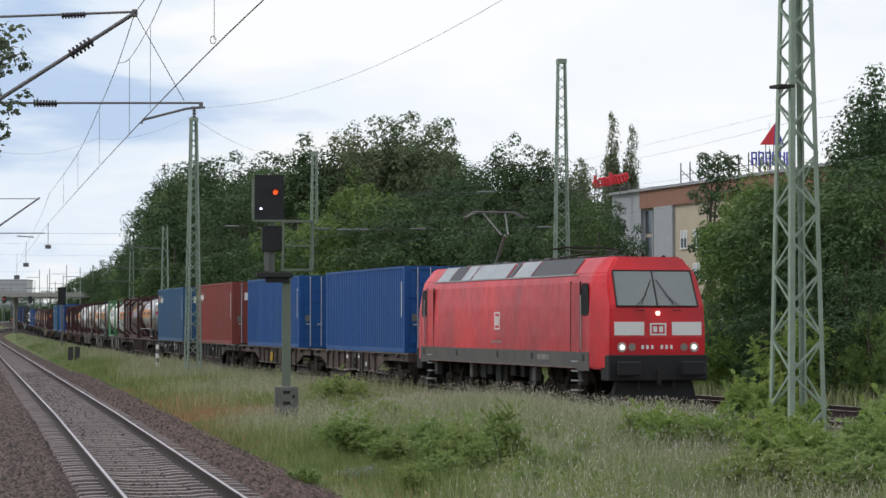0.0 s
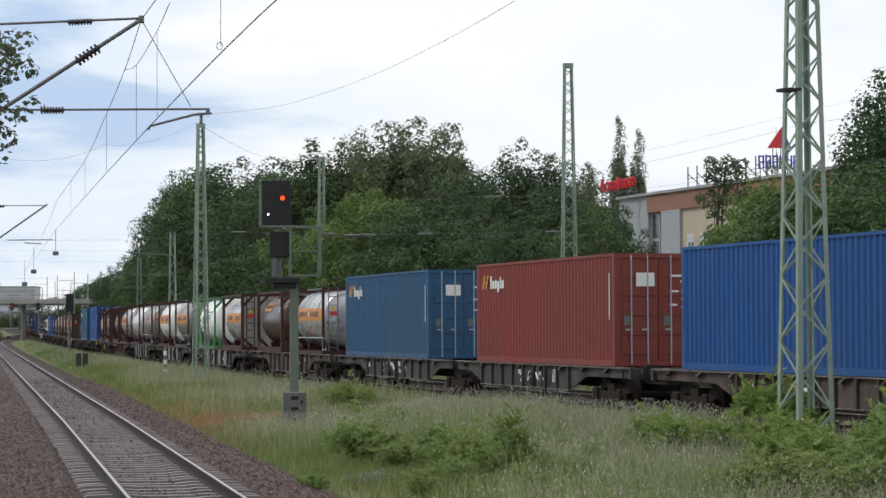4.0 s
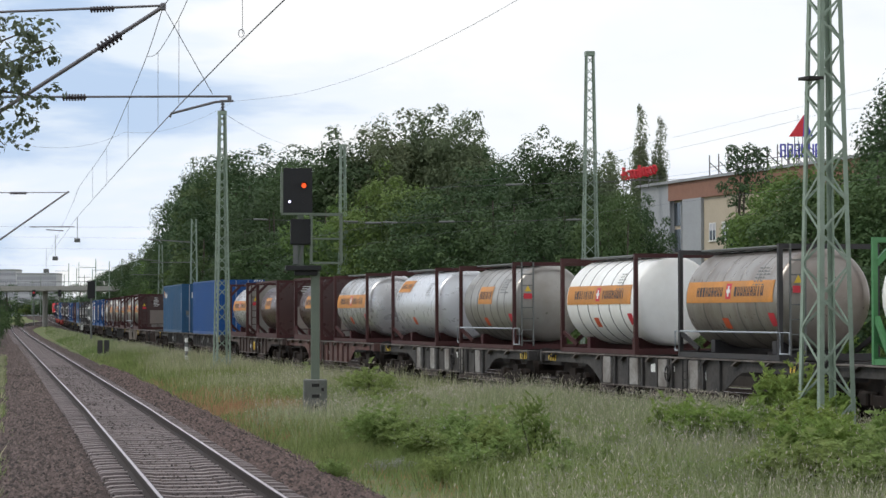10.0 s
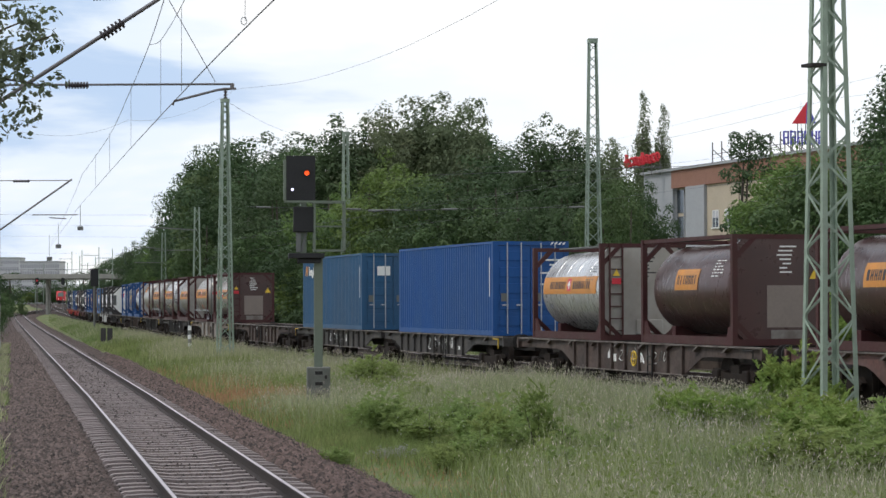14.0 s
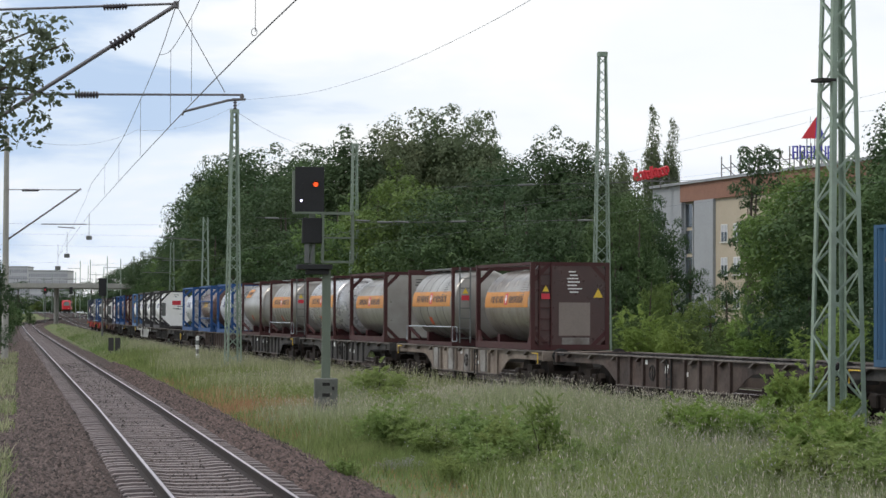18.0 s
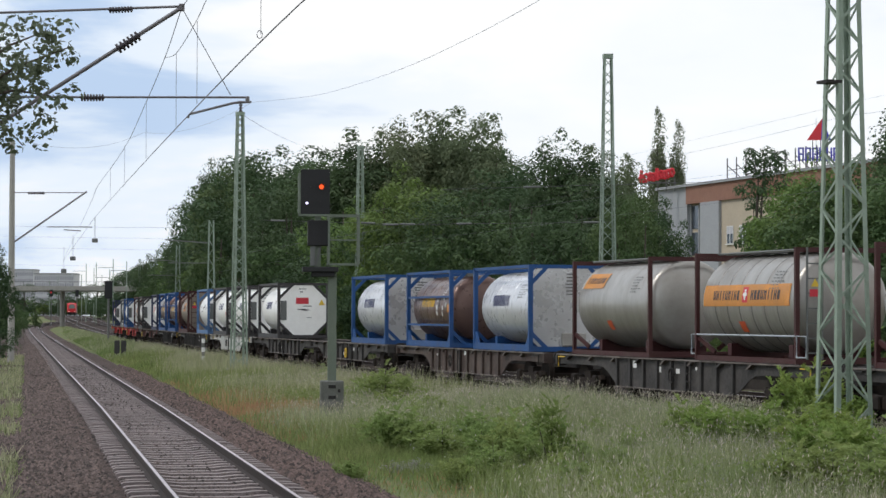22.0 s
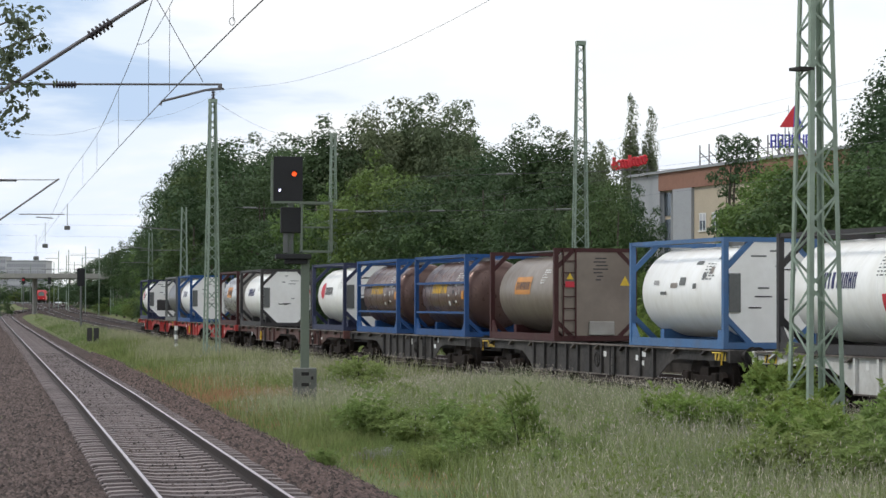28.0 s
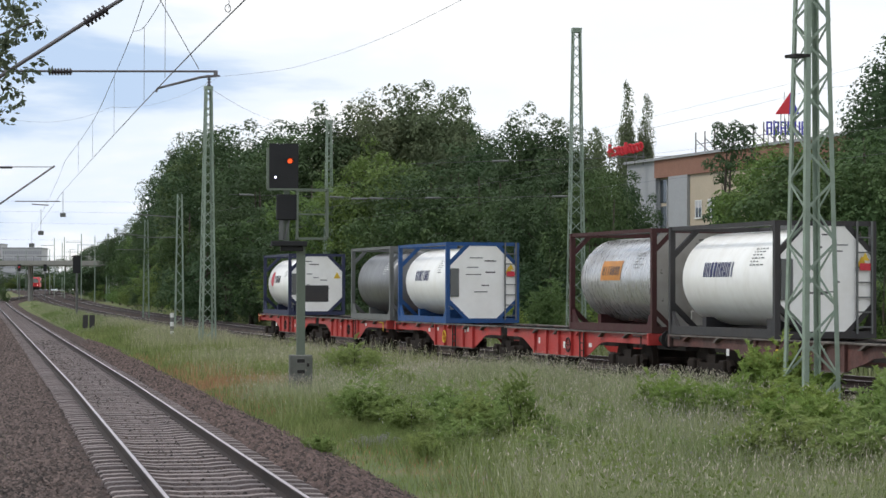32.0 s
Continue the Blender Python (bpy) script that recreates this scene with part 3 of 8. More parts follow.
# ---------------------------------------------------------------- the freight train
def wheelset_bogie(parent, x, long=1.8):
    g = Geo()
    for y in (-1.0, 1.0):
        g.prism([(x - long / 2 - 0.45, 0.50), (x - long / 2 - 0.3, 0.62), (x - 0.45, 0.52), (x + 0.45, 0.52), (x + long / 2 + 0.3, 0.62), (x + long / 2 + 0.45, 0.50),
                 (x + long / 2 + 0.25, 0.40), (x + 0.5, 0.30), (x - 0.5, 0.30), (x - long / 2 - 0.25, 0.40)], "y", y - 0.06, y + 0.06)
        for dx in (-long / 2, long / 2):
            g.box(x + dx - 0.16, x + dx + 0.16, y - 0.14, y + 0.14, 0.30, 0.60, 0.03)
            for e in (-0.27, 0.27):
                g.tube([(x + dx + e, y, 0.34), (x + dx + e, y, 0.58)], 0.07, 8)
    g.box(x - 0.25, x + 0.25, -1.0, 1.0, 0.42, 0.72)
    b = part("bogie", g, M_BOGIE, parent)
    for dx in (-long / 2, long / 2):
        for y in (-0.75, 0.75):
            w = Geo().tube([(x + dx, y - 0.065, 0.46), (x + dx, y + 0.065, 0.46)], 0.46, 24)
            s = -1 if y < 0 else 1
            w.tube([(x + dx, y - s * 0.09, 0.46), (x + dx, y - s * 0.06, 0.46)], 0.49, 24)
            w.tube([(x + dx, y + s * 0.06, 0.46), (x + dx, y + s * 0.12, 0.46)], 0.13, 12)
            part("wheel", w, M_BOGIE, b, smooth=True)
        part("axle", Geo().tube([(x + dx, -0.9, 0.46), (x + dx, 0.9, 0.46)], 0.08, 8), M_BOGIE, b)
    return b


def half_frame(parent, x0, x1, bog0, bog1, material, deep=0.42, panels=False):
    """The bearers between two bogies: a fish-bellied sill on each side, ribs, cross members, deck spigots."""
    a, c = min(x0, x1), max(x0, x1)
    lo, hi = min(bog0, bog1) + 1.5, max(bog0, bog1) - 1.5
    k = min(1.0, (hi - lo) / 5.0)
    edge = ((0.25, 0.88), (-0.2 * k, 0.85), (-0.55 * k, 0.74), (-1.15 * k, deep + 0.08), (-1.45 * k, deep))
    prof = [(a, 1.12), (c, 1.12), (c, 0.88)] + [(hi + e, z) for e, z in edge] + [(lo - e, z) for e, z in edge[::-1]] + [(a, 0.88)]
    for y in (-1.12, 1.12):
        s = -1 if y < 0 else 1
        g = Geo().prism(prof, "y", y - 0.012, y + 0.012)
        part("side_sill", g, material, parent)
        f = Geo()
        f.box(a, c, y - 0.11, y + 0.07, 1.12, 1.155)
        f.box(lo + 1.4 * k, hi - 1.4 * k, y - 0.09, y + 0.09, deep - 0.03, deep)
        part("sill_flange", f, M_DUST, parent, "dusty top and bottom flange")
        n = max(2, int((hi - lo - 2.8 * k) / 0.95))
        for i in range(n + 1):
            x = lo + 1.45 * k + (hi - lo - 2.9 * k) * i / n
            if panels and i < n and i % 2 == 0:
                w = (hi - lo - 2.9 * k) / n
                part("sill_panel", Geo().box(x + 0.14, x + w * 0.72, min(y, y + s * 0.09), max(y, y + s * 0.09), deep + 0.02, 1.09, 0.012), M_PALEPANEL, parent, "pale dusty panel")
            piece("sill_rib", ("rib", s, deep), lambda: Geo().box(-0.05, 0.05, 0, s * 0.085, deep, 1.12), material, parent, pose(x, y, 0))
        for i in range(int((c - a) / 1.9)):
            piece("container_spigot", ("spigot", s), lambda: Geo().prism([(0, 1.0), (0.28, 1.115), (0.40, 1.115), (0.12, 1.0)], "y", s * 0.012, s * 0.12), M_DUST if i % 3 else material, parent, pose(a + 0.8 + i * 1.9, y, 0))
    for i in range(int((c - a) / 1.6) + 1):
        x = a + 0.1 + i * (c - a - 0.2) / int((c - a) / 1.6)
        piece("cross_member", "cross", lambda: Geo().box(-0.07, 0.07, -1.1, 1.1, 0.92, 1.12), M_BLACK, parent, pose(x, 0, 0))
    part("centre_sill", Geo().box(a, c, -0.22, 0.22, 0.72, 1.10), M_BLACK, parent)


def end_gear(parent, x, s, material):
    g = Geo().box(x - 0.06, x + 0.06, -1.24, 1.24, 0.86, 1.155, 0.01)
    part("end_beam", g, material, parent)
    for y in (-0.875, 0.875):
        b = Geo().tube([(x, y, 1.02), (x + s * 0.36, y, 1.02)], 0.10, 12).tube([(x + s * 0.36, y, 1.02), (x + s * 0.52, y, 1.02)], 0.075, 12)
        b.tube([(x + s * 0.52, y, 1.02), (x + s * 0.56, y, 1.02)], 0.22, 16)
        part("buffer", b, M_BLACK, parent, smooth=True)
    part("coupling", Geo().tube([(x, 0, 0.98), (x + s * 0.3, 0, 0.9), (x + s * 0.55, 0, 0.95)], 0.05, 8), M_BLACK, parent)
    lv = Geo().tube([(x - s * 0.35, -1.28, 0.8), (x - s * 0.35, -1.28, 1.08), (x - s * 0.9, -1.28, 1.08)], 0.018, 6)
    part("brake_lever", lv, M_YELLOW if int(abs(x) * 7) % 3 == 0 else M_BLACK, parent)


def extras(parent, xa, rng, graffiti=False):
    w = Geo()
    pts = [(xa + 0.19 * math.cos(a), -1.22, 0.74 + 0.19 * math.sin(a)) for a in (math.tau * k / 14 for k in range(15))]
    w.tube(pts, 0.02, 6)
    w.beam((xa - 0.19, -1.22, 0.74), (xa + 0.19, -1.22, 0.74), 0.022)
    w.beam((xa, -1.22, 0.55), (xa, -1.22, 0.93), 0.022)
    part("hand_wheel", w, M_YELLOW if rng.random() < 0.3 else M_BLACK, parent, "brake hand wheel")
    for i in range(4):
        p = Geo()
        x, z = xa + rng.uniform(-3.2, 3.2), rng.uniform(0.62, 0.95)
        p.box(x, x + rng.uniform(0.12, 0.35), -1.14, -1.136, z, z + rng.uniform(0.08, 0.2))
        part("marking_panel", p, M_WHITE, parent, "small white stencilled panel")
    l = Geo()
    xl = xa + 1.1
    for dx in (0, 0.32):
        l.beam((xl + dx, -1.25, 0.35), (xl + dx, -1.25, 1.1), 0.03)
    for z in (0.42, 0.62, 0.82):
        l.beam((xl, -1.25, z), (xl + 0.32, -1.25, z), 0.03)
    part("step_ladder", l, M_BLACK, parent)
    if graffiti:
        x = xa - 1.5
        for k in range(9):
            g = Geo()
            x += rng.uniform(0.25, 0.5)
            z = rng.uniform(0.6, 0.72)
            h = rng.uniform(0.22, 0.38)
            pts = [(x + 0.12 * math.sin(a * 1.3 + k), -1.137, z + h * 0.5 + h * 0.5 * math.cos(a * (1 + k % 3) * 0.6)) for a in np.linspace(0, 6, 14)]
            g.tube(pts, 0.014, 4)
            part("graffiti", g, M_FR_GREY if k % 2 else M_WHITE, parent, "spray-painted scrawl")


PANELLED = (3, 4, 5, 10)
HATCHED = (4, 5, 15, 16)


def hatch(parent, x):
    """A yellow plate with slanted black bars on the near sill."""
    p = part("hatched_plate", Geo().box(x - 0.32, x + 0.32, -1.15, -1.14, 0.9, 1.09), M_YELLOW, parent, "yellow and black hatched plate")
    for k in range(3):
        xa = x - 0.26 + k * 0.21
        part("black_bar", Geo().prism([(xa, 0.905), (xa + 0.08, 0.905), (xa + 0.15, 1.085), (xa + 0.07, 1.085)], "y", -1.154, -1.151), M_SOOT, p)


def wagon(u0, u1, colour, articulated=False, label="", graffiti=False, deep=0.42, seed=0):
    rng = random.Random(900 + seed)
    mid, L = (u0 + u1) / 2, (u1 - u0)
    ob = thing("container_wagon", label, "wagon", group="wagons of the freight train")
    m = M_WAG[colour]
    h = L / 2 - 0.62
    if not articulated:
        half_frame(ob, -h, h, -h + 2.1, h - 2.1, m, deep, seed in PANELLED)
        wheelset_bogie(ob, -h + 2.1)
        wheelset_bogie(ob, h - 2.1)
        extras(ob, rng.uniform(-2, 2), rng, graffiti)
    else:
        half_frame(ob, 0.35, h, 0.2, h - 2.1, m, deep)
        half_frame(ob, -h, -0.35, -h + 2.1, -0.2, m, deep)
        wheelset_bogie(ob, 0)
        wheelset_bogie(ob, -h + 2.1)
        wheelset_bogie(ob, h - 2.1)
        extras(ob, h * 0.5, rng, graffiti)
        extras(ob, -h * 0.5, rng, graffiti)
    end_gear(ob, h, 1, m)
    end_gear(ob, -h, -1, m)
    if seed in HATCHED:
        hatch(ob, h - 0.75)
        hatch(ob, -h + 0.75)
    return ride(ob, mid)


DECK = 1.17


def corrugated(g, x0, x1, y, s, z0, z1, n, depth=0.05):
    """A wall of trapezoid ribs in the plane y; s: the outer side."""
    xs = []
    w = (x1 - x0) / n
    for i in range(n):
        a = x0 + i * w
        xs += [(a, 0), (a + 0.26 * w, 0), (a + 0.5 * w, -depth), (a + 0.76 * w, -depth)]
    xs.append((x1, 0))
    vs = [(x, y + s * d, z) for x, d in xs for z in (z0, z1)]
    fs = [(2 * i, 2 * i + 2, 2 * i + 3, 2 * i + 1) if s < 0 else (2 * i, 2 * i + 1, 2 * i + 3, 2 * i + 2) for i in range(len(xs) - 1)]
    g.add(vs, fs)


def box_container(u, material, label, plates=True, logo=False, half=6.096):
    H, W = 2.896, 1.219
    ob = thing("shipping_container", label, "container", group="box containers on the train")
    z0, z1, h = DECK, DECK + H, half
    for x in (-h, h):
        s = 1 if x > 0 else -1
        for y in (-W, W):
            t = 1 if y > 0 else -1
            part("corner_post", Geo().box(min(x, x - s * 0.16), max(x, x - s * 0.16), min(y, y - t * 0.14), max(y, y - t * 0.14), z0, z1), material, ob)
        part("end_sill", Geo().box(min(x, x - s * 0.12), max(x, x - s * 0.12), -W + 0.14, W - 0.14, z0, z0 + 0.14), material, ob)
        part("end_header", Geo().box(min(x, x - s * 0.12), max(x, x - s * 0.12), -W + 0.14, W - 0.14, z1 - 0.12, z1), material, ob)
    for y in (-W, W):
        t = 1 if y > 0 else -1
        r = Geo().box(-h + 0.16, h - 0.16, min(y, y - t * 0.06), max(y, y - t * 0.06), z0, z0 + 0.15)
        r.box(-h + 0.16, h - 0.16, min(y, y - t * 0.06), max(y, y - t * 0.06), z1 - 0.07, z1)
        part("side_rail", r, material, ob)
        g = Geo()
        corrugated(g, -h + 0.16, h - 0.16, y - t * 0.012, t, z0 + 0.15, z1 - 0.07, 43)
        part("corrugated_side", g, material, ob)
    g = Geo().box(-h + 0.1, h - 0.1, -W + 0.05, W - 0.05, z1 - 0.05, z1 - 0.02)
    part("roof_panel", g, material, ob)
    part("rear_wall", Geo().box(-h + 0.03, -h + 0.06, -W + 0.14, W - 0.14, z0 + 0.14, z1 - 0.12), material, ob)
    for y0, y1 in ((-W + 0.145, -0.01), (0.01, W - 0.145)):
        door = part("door", Geo().box(h - 0.07, h - 0.035, y0, y1, z0 + 0.145, z1 - 0.125), material, ob)
        for k in range(5):
            zz = z0 + 0.3 + k * 0.5
            part("door_panel", Geo().box(h - 0.036, h - 0.012, y0 + 0.08, y1 - 0.08, zz, zz + 0.30, 0.008), material, door)
        for e in (0.3, 0.72):
            y = y0 + (y1 - y0) * e
            b = Geo().tube([(h + 0.005, y, z0 + 0.06), (h + 0.005, y, z1 - 0.04)], 0.02, 6)
            b.box(h - 0.01, h + 0.03, y - 0.16, y + 0.03, z0 + 0.92, z0 + 0.96)
            part("locking_bar", b, M_LOCKBAR, door, "galvanised locking bar")
        if plates:
            p = Geo().box(h - 0.011, h - 0.006, y0 + 0.12, y0 + 0.34, z0 + 0.9 + 0.15, z0 + 1.3)
            part("data_plate", p, M_FR_GREY, door)
    # rows of small print on the doors
    t = Geo()
    for z, a, b in ((2.3, 0.35, 0.95), (2.15, 0.6, 0.95), (1.9, 0.3, 0.55), (1.9, 0.62, 0.95), (1.7, 0.62, 0.95), (1.55, 0.3, 0.5), (1.5, 0.62, 0.95)):
        t.box(h - 0.011, h - 0.008, a, b, z0 + z, z0 + z + 0.05)
    part("door_print", t, M_WHITE, ob, "white code print as bars")
    st = Geo()
    for k in range(4):
        ya = 0.62 + k * 0.13
        st.prism([(ya, z1 - 0.1), (ya + 0.06, z1 - 0.1), (ya + 0.12, z1 - 0.02), (ya + 0.06, z1 - 0.02)], "x", h + 0.001, h + 0.004)
    part("height_stripes", st, M_WHITE, ob, "slanted white height stripes")
    e = Geo()
    e.box(h - 0.42, h - 0.36, -W - 0.001, -W + 0.004, z0 + 1.2, z0 + 2.4)
    part("side_print", e, M_WHITE, ob, "narrow white print")
    if logo:
        g = Geo()
        x = -h + 0.55
        for dx in (0, 0.32):
            g.prism([(x + dx, z0 + 2.15), (x + dx + 0.16, z0 + 2.15), (x + dx + 0.36, z0 + 2.55), (x + dx + 0.20, z0 + 2.55)], "y", -W - 0.003, -W + 0.001)
        g.box(x + 0.1, x + 0.6, -W - 0.003, -W + 0.001, z0 + 2.3, z0 + 2.38)
        part("emblem", g, M_ORANGE, ob, "orange slanted emblem")
        g = Geo()
        x += 0.85
        for k, (w, zz, hh) in enumerate(((0.12, 1.95, 0.42), (0.16, 1.95, 0.26), (0.2, 1.95, 0.27), (0.18, 1.85, 0.35), (0.1, 1.95, 0.38), (0.2, 1.95, 0.26))):
            g.box(x, x + w, -W - 0.003, -W + 0.001, z0 + zz + 0.2, z0 + zz + 0.2 + hh * 0.9)
            x += w + 0.07
        part("name_shape", g, M_WHITE, ob, "white lettering shape")
        part("door_sticker", Geo().box(h + 0.001, h + 0.004, -0.62, -0.12, z0 + 2.05, z0 + 2.4), M_WHITE, ob, "white sticker")
    return ride(ob, u)


def curved_patch(g, x0, x1, a0, a1, r, zc, n=8):
    """A film on the barrel's near flank; angles in degrees above the horizontal."""
    vs = []
    for i in range(n + 1):
        a = radians(a0 + (a1 - a0) * i / n)
        vs += [(x0, -r * math.cos(a), zc + r * math.sin(a)), (x1, -r * math.cos(a), zc + r * math.sin(a))]
    g.add(vs, [(2 * i, 2 * i + 1, 2 * i + 3, 2 * i + 2) for i in range(n)])


GLYPHS = (  # plain upright bars, some tied by a short cross bar: x0, x1, z0, z1 in their cell
    ((0.08, 0.36, 0, 1), (0.56, 0.84, 0, 1), (0.36, 0.56, 0.12, 0.3)),
    ((0.08, 0.36, 0, 1), (0.56, 0.84, 0, 1), (0.36, 0.56, 0.7, 0.88)),
    ((0.08, 0.36, 0, 1), (0.56, 0.84, 0, 1), (0.36, 0.56, 0.4, 0.62)),
    ((0.12, 0.8, 0, 1),),
    ((0.3, 0.62, 0, 1),),
)


def patch_text(g, x0, x1, a0, a1, r, zc, rng, n):
    w = (x1 - x0) / n
    for k in range(n):
        x = x0 + k * w
        for p, q, lo, hi in rng.choice(GLYPHS):
            curved_patch(g, x + p * w, x + q * w, a0 + (a1 - a0) * lo, a0 + (a1 - a0) * hi, r, zc, 2)


TANK_COUNT = [0]
M_STRAP = mat("grey_cladding_strap", (0.22, 0.21, 0.2), 0.45, 0.5)


def tank_container(u, kind, frame, barrel, label, band="", shield=None, L=6.06, top_rail=True, ladder=False, diag=False, ink=None, placard=None, rings=4, mid_rail=False, H=2.591):
    """kind: dome (open end with the barrel's dome), full (box frame), oct (octagonal end shield)."""
    TANK_COUNT[0] += 1
    rng = random.Random(40 + TANK_COUNT[0])
    ob = thing("tank_container", label, "tank container", group="tank containers on the train")
    z0, z1, h, W = DECK, DECK + H, L / 2, 1.219
    zc, r = z0 + (1.33 if kind != "dome" else 1.38), (1.10 if kind != "dome" else 1.16)
    t = 0.13 if kind != "dome" else 0.10
    for x in (-h + t / 2, h - t / 2):
        for y in (-W + t / 2, W - t / 2):
            part("corner_post", Geo().box(x - t / 2, x + t / 2, y - t / 2, y + t / 2, z0, z1), frame, ob)
        part("end_sill", Geo().box(x - t / 2, x + t / 2, -W + t, W - t, z0, z0 + 0.15), frame, ob)
        part("end_header", Geo().box(x - t / 2, x + t / 2, -W + t, W - t, z1 - 0.11, z1), frame, ob)
        if kind != "dome" or diag:
            k = 0.72 if kind == "oct" else 0.55
            for sy in (-1, 1):
                part("end_brace", Geo().beam((x, sy * (W - 0.08), z0 + k), (x, sy * (W - k), z0 + 0.1), 0.1, 0.12), frame, ob)
                part("end_brace", Geo().beam((x, sy * (W - 0.08), z1 - k), (x, sy * (W - k), z1 - 0.08), 0.1, 0.12), frame, ob)
    for y in (-W + 0.07, W - 0.07):
        part("bottom_rail", Geo().box(-h + t, h - t, y - 0.06, y + 0.06, z0, z0 + 0.2 if kind != "dome" else z0 + 0.12), frame, ob)
        if top_rail:
            part("top_rail", Geo().box(-h + t, h - t, y - 0.045, y + 0.045, z1 - 0.09, z1), frame, ob)
        if mid_rail:
            for z in (0.75, 1.7):
                part("mid_rail", Geo().box(-h + t, h - t, y - 0.035, y + 0.035, z0 + z - 0.035, z0 + z + 0.035), frame, ob)
        for sx in (-1, 1):
            b = Geo()
            if diag:
                b.beam((sx * (h - 0.1), y, z0 + 0.95), (sx * (h - 0.75), y, z0 + 0.12), 0.09, 0.13)
            elif kind == "dome":
                b.beam((sx * (h - 0.1), y, z0 + 0.55), (sx * (h - 0.6), y * 0.8, z0 + 0.2), 0.07, 0.1)
            else:
                b.prism([(sx * (h - t), z0 + 0.2), (sx * (h - t - 0.35), z0 + 0.2), (sx * (h - t), z0 + 0.55)], "y", y - 0.04, y + 0.04)
            part("corner_brace", b, frame, ob)
    if kind == "dome" and ladder:
        w = Geo().tube([(-h + 0.05, -W + 0.02, z0 + 0.62), (h, -W + 0.02, z0 + 0.62)], 0.024, 6)
        for xa, xb in ((h, h + 0.42), (-h - 0.25, -h)):
            w.tube([(xa, -W + 0.02, z0 + 0.15), (xa, -W + 0.02, z0 + 0.62), (xb, -W + 0.06, z0 + 0.62), (xb, -W + 0.06, z0 + 0.15), (xa, -W + 0.02, z0 + 0.15)], 0.021, 6)
        part("hand_rail", w, M_LOCKBAR, ob, "galvanised hand rail")
    # barrel with domed ends
    e = h - (0.08 if kind == "dome" else 0.32)
    prof = [(-e, 0.02), (-e + 0.03, r * 0.45), (-e + 0.09, r * 0.75), (-e + 0.17, r * 0.92), (-e + 0.25, r * 0.985), (-e + 0.32, r)]
    prof += [(-x, q) for x, q in prof[::-1]]
    for k in range(1, rings + 1):
        x = -e + 0.36 + (2 * e - 0.72) * k / (rings + 1)
        piece("strap", ("strap", r, zc), lambda: Geo().lathe_x([(-0.03, r + 0.002), (-0.018, r + 0.009), (0.018, r + 0.009), (0.03, r + 0.002)], 0, zc, 36), M_STRAP if kind == "dome" else barrel, ob, pose(x, 0, 0))
    part("barrel", Geo().lathe_x(prof, 0, zc, 36), barrel, ob, smooth=True)
    # top walkway and manlid
    w = Geo().box(-h * 0.9, h * 0.9, -0.5, -0.1, z1 - 0.05, z1 - 0.015)
    part("walkway", w, M_FR_GREY, ob, "ribbed grey walkway")
    part("manlid", Geo().tube([(0.4, 0.2, zc + r - 0.06), (0.4, 0.2, z1 - 0.03)], 0.28, 14), M_FR_GREY, ob)
    for x in (-h * 0.6, h * 0.6):
        part("saddle", Geo().box(x - 0.12, x + 0.12, -0.8, 0.8, z0 + 0.12, z0 + 0.42), frame, ob)
    if kind == "dome" and top_rail is False:
        c = Geo().tube([(-h, -0.62, z1 - 0.02), (h, -0.62, z1 - 0.02)], 0.03, 6)
        part("roof_pipe", c, M_FR_GREY, ob)
    rr = r + 0.011
    if band == "band":
        part("orange_band", (lambda g: (curved_patch(g, -e + 0.38, e - 0.38, -4, 21, rr, zc), g)[1])(Geo()), M_ORANGE, ob, "orange band round the tank")
        g = Geo()
        patch_text(g, -e + 1.0, -0.32, 3, 14, rr + 0.004, zc, rng, 9)
        part("band_lettering", g, ink or M_INK, ob, "dark lettering shapes")
        g = Geo()
        patch_text(g, 0.32, e - 0.9, 3, 14, rr + 0.004, zc, rng, 9)
        part("band_lettering", g, ink or M_INK, ob, "dark lettering shapes")
        part("shield_badge", (lambda g: (curved_patch(g, -0.16, 0.16, 0, 18, rr + 0.004, zc), g)[1])(Geo()), M_REDP, ob, "small red badge")
        g = Geo()
        curved_patch(g, -0.045, 0.045, 3, 15, rr + 0.008, zc, 3)
        curved_patch(g, -0.11, 0.11, 7, 11, rr + 0.008, zc, 2)
        part("badge_cross", g, M_WHITE, ob, "white cross")
    elif band in ("square", "corner"):
        x0, x1, a0, a1 = (-0.95, 0.55, -1, 26) if band == "square" else (-e + 0.5, -e + 2.2, 22, 46)
        part("orange_panel", (lambda g: (curved_patch(g, x0, x1, a0, a1, rr, zc), g)[1])(Geo()), M_ORANGE, ob, "orange name panel")
        g = Geo()
        patch_text(g, x0 + 0.12, x1 - 0.1, a0 + 7, a1 - 8, rr + 0.004, zc, rng, 7)
        part("panel_lettering", g, M_INK, ob, "dark lettering shapes")
    elif band == "name":
        g = Geo()
        patch_text(g, -1.25, 0.55, 2, 20, rr, zc, rng, 9)
        part("name_lettering", g, ink or M_NAVYINK, ob, "large lettering shapes")
    elif band == "logo":
        g = Geo()
        for k in range(9):
            q = (k - 4) / 4.5
            w = math.sqrt(1 - q * q)
            curved_patch(g, -1.45 + q * 0.34 - 0.038, -1.45 + q * 0.34 + 0.038, 11 - 17 * w, 11 + 17 * w, rr, zc, 6)
        part("emblem", g, M_REDP, ob, "striped round emblem as a plain shape")
        g = Geo()
        patch_text(g, -1.0, 0.4, 2, 18, rr, zc, rng, 6)
        part("name_lettering", g, M_INK, ob, "lettering shapes")
    elif band == "sign":
        g = Geo()
        patch_text(g, -0.95, 1.35, 4, 16, rr, zc, rng, 12)
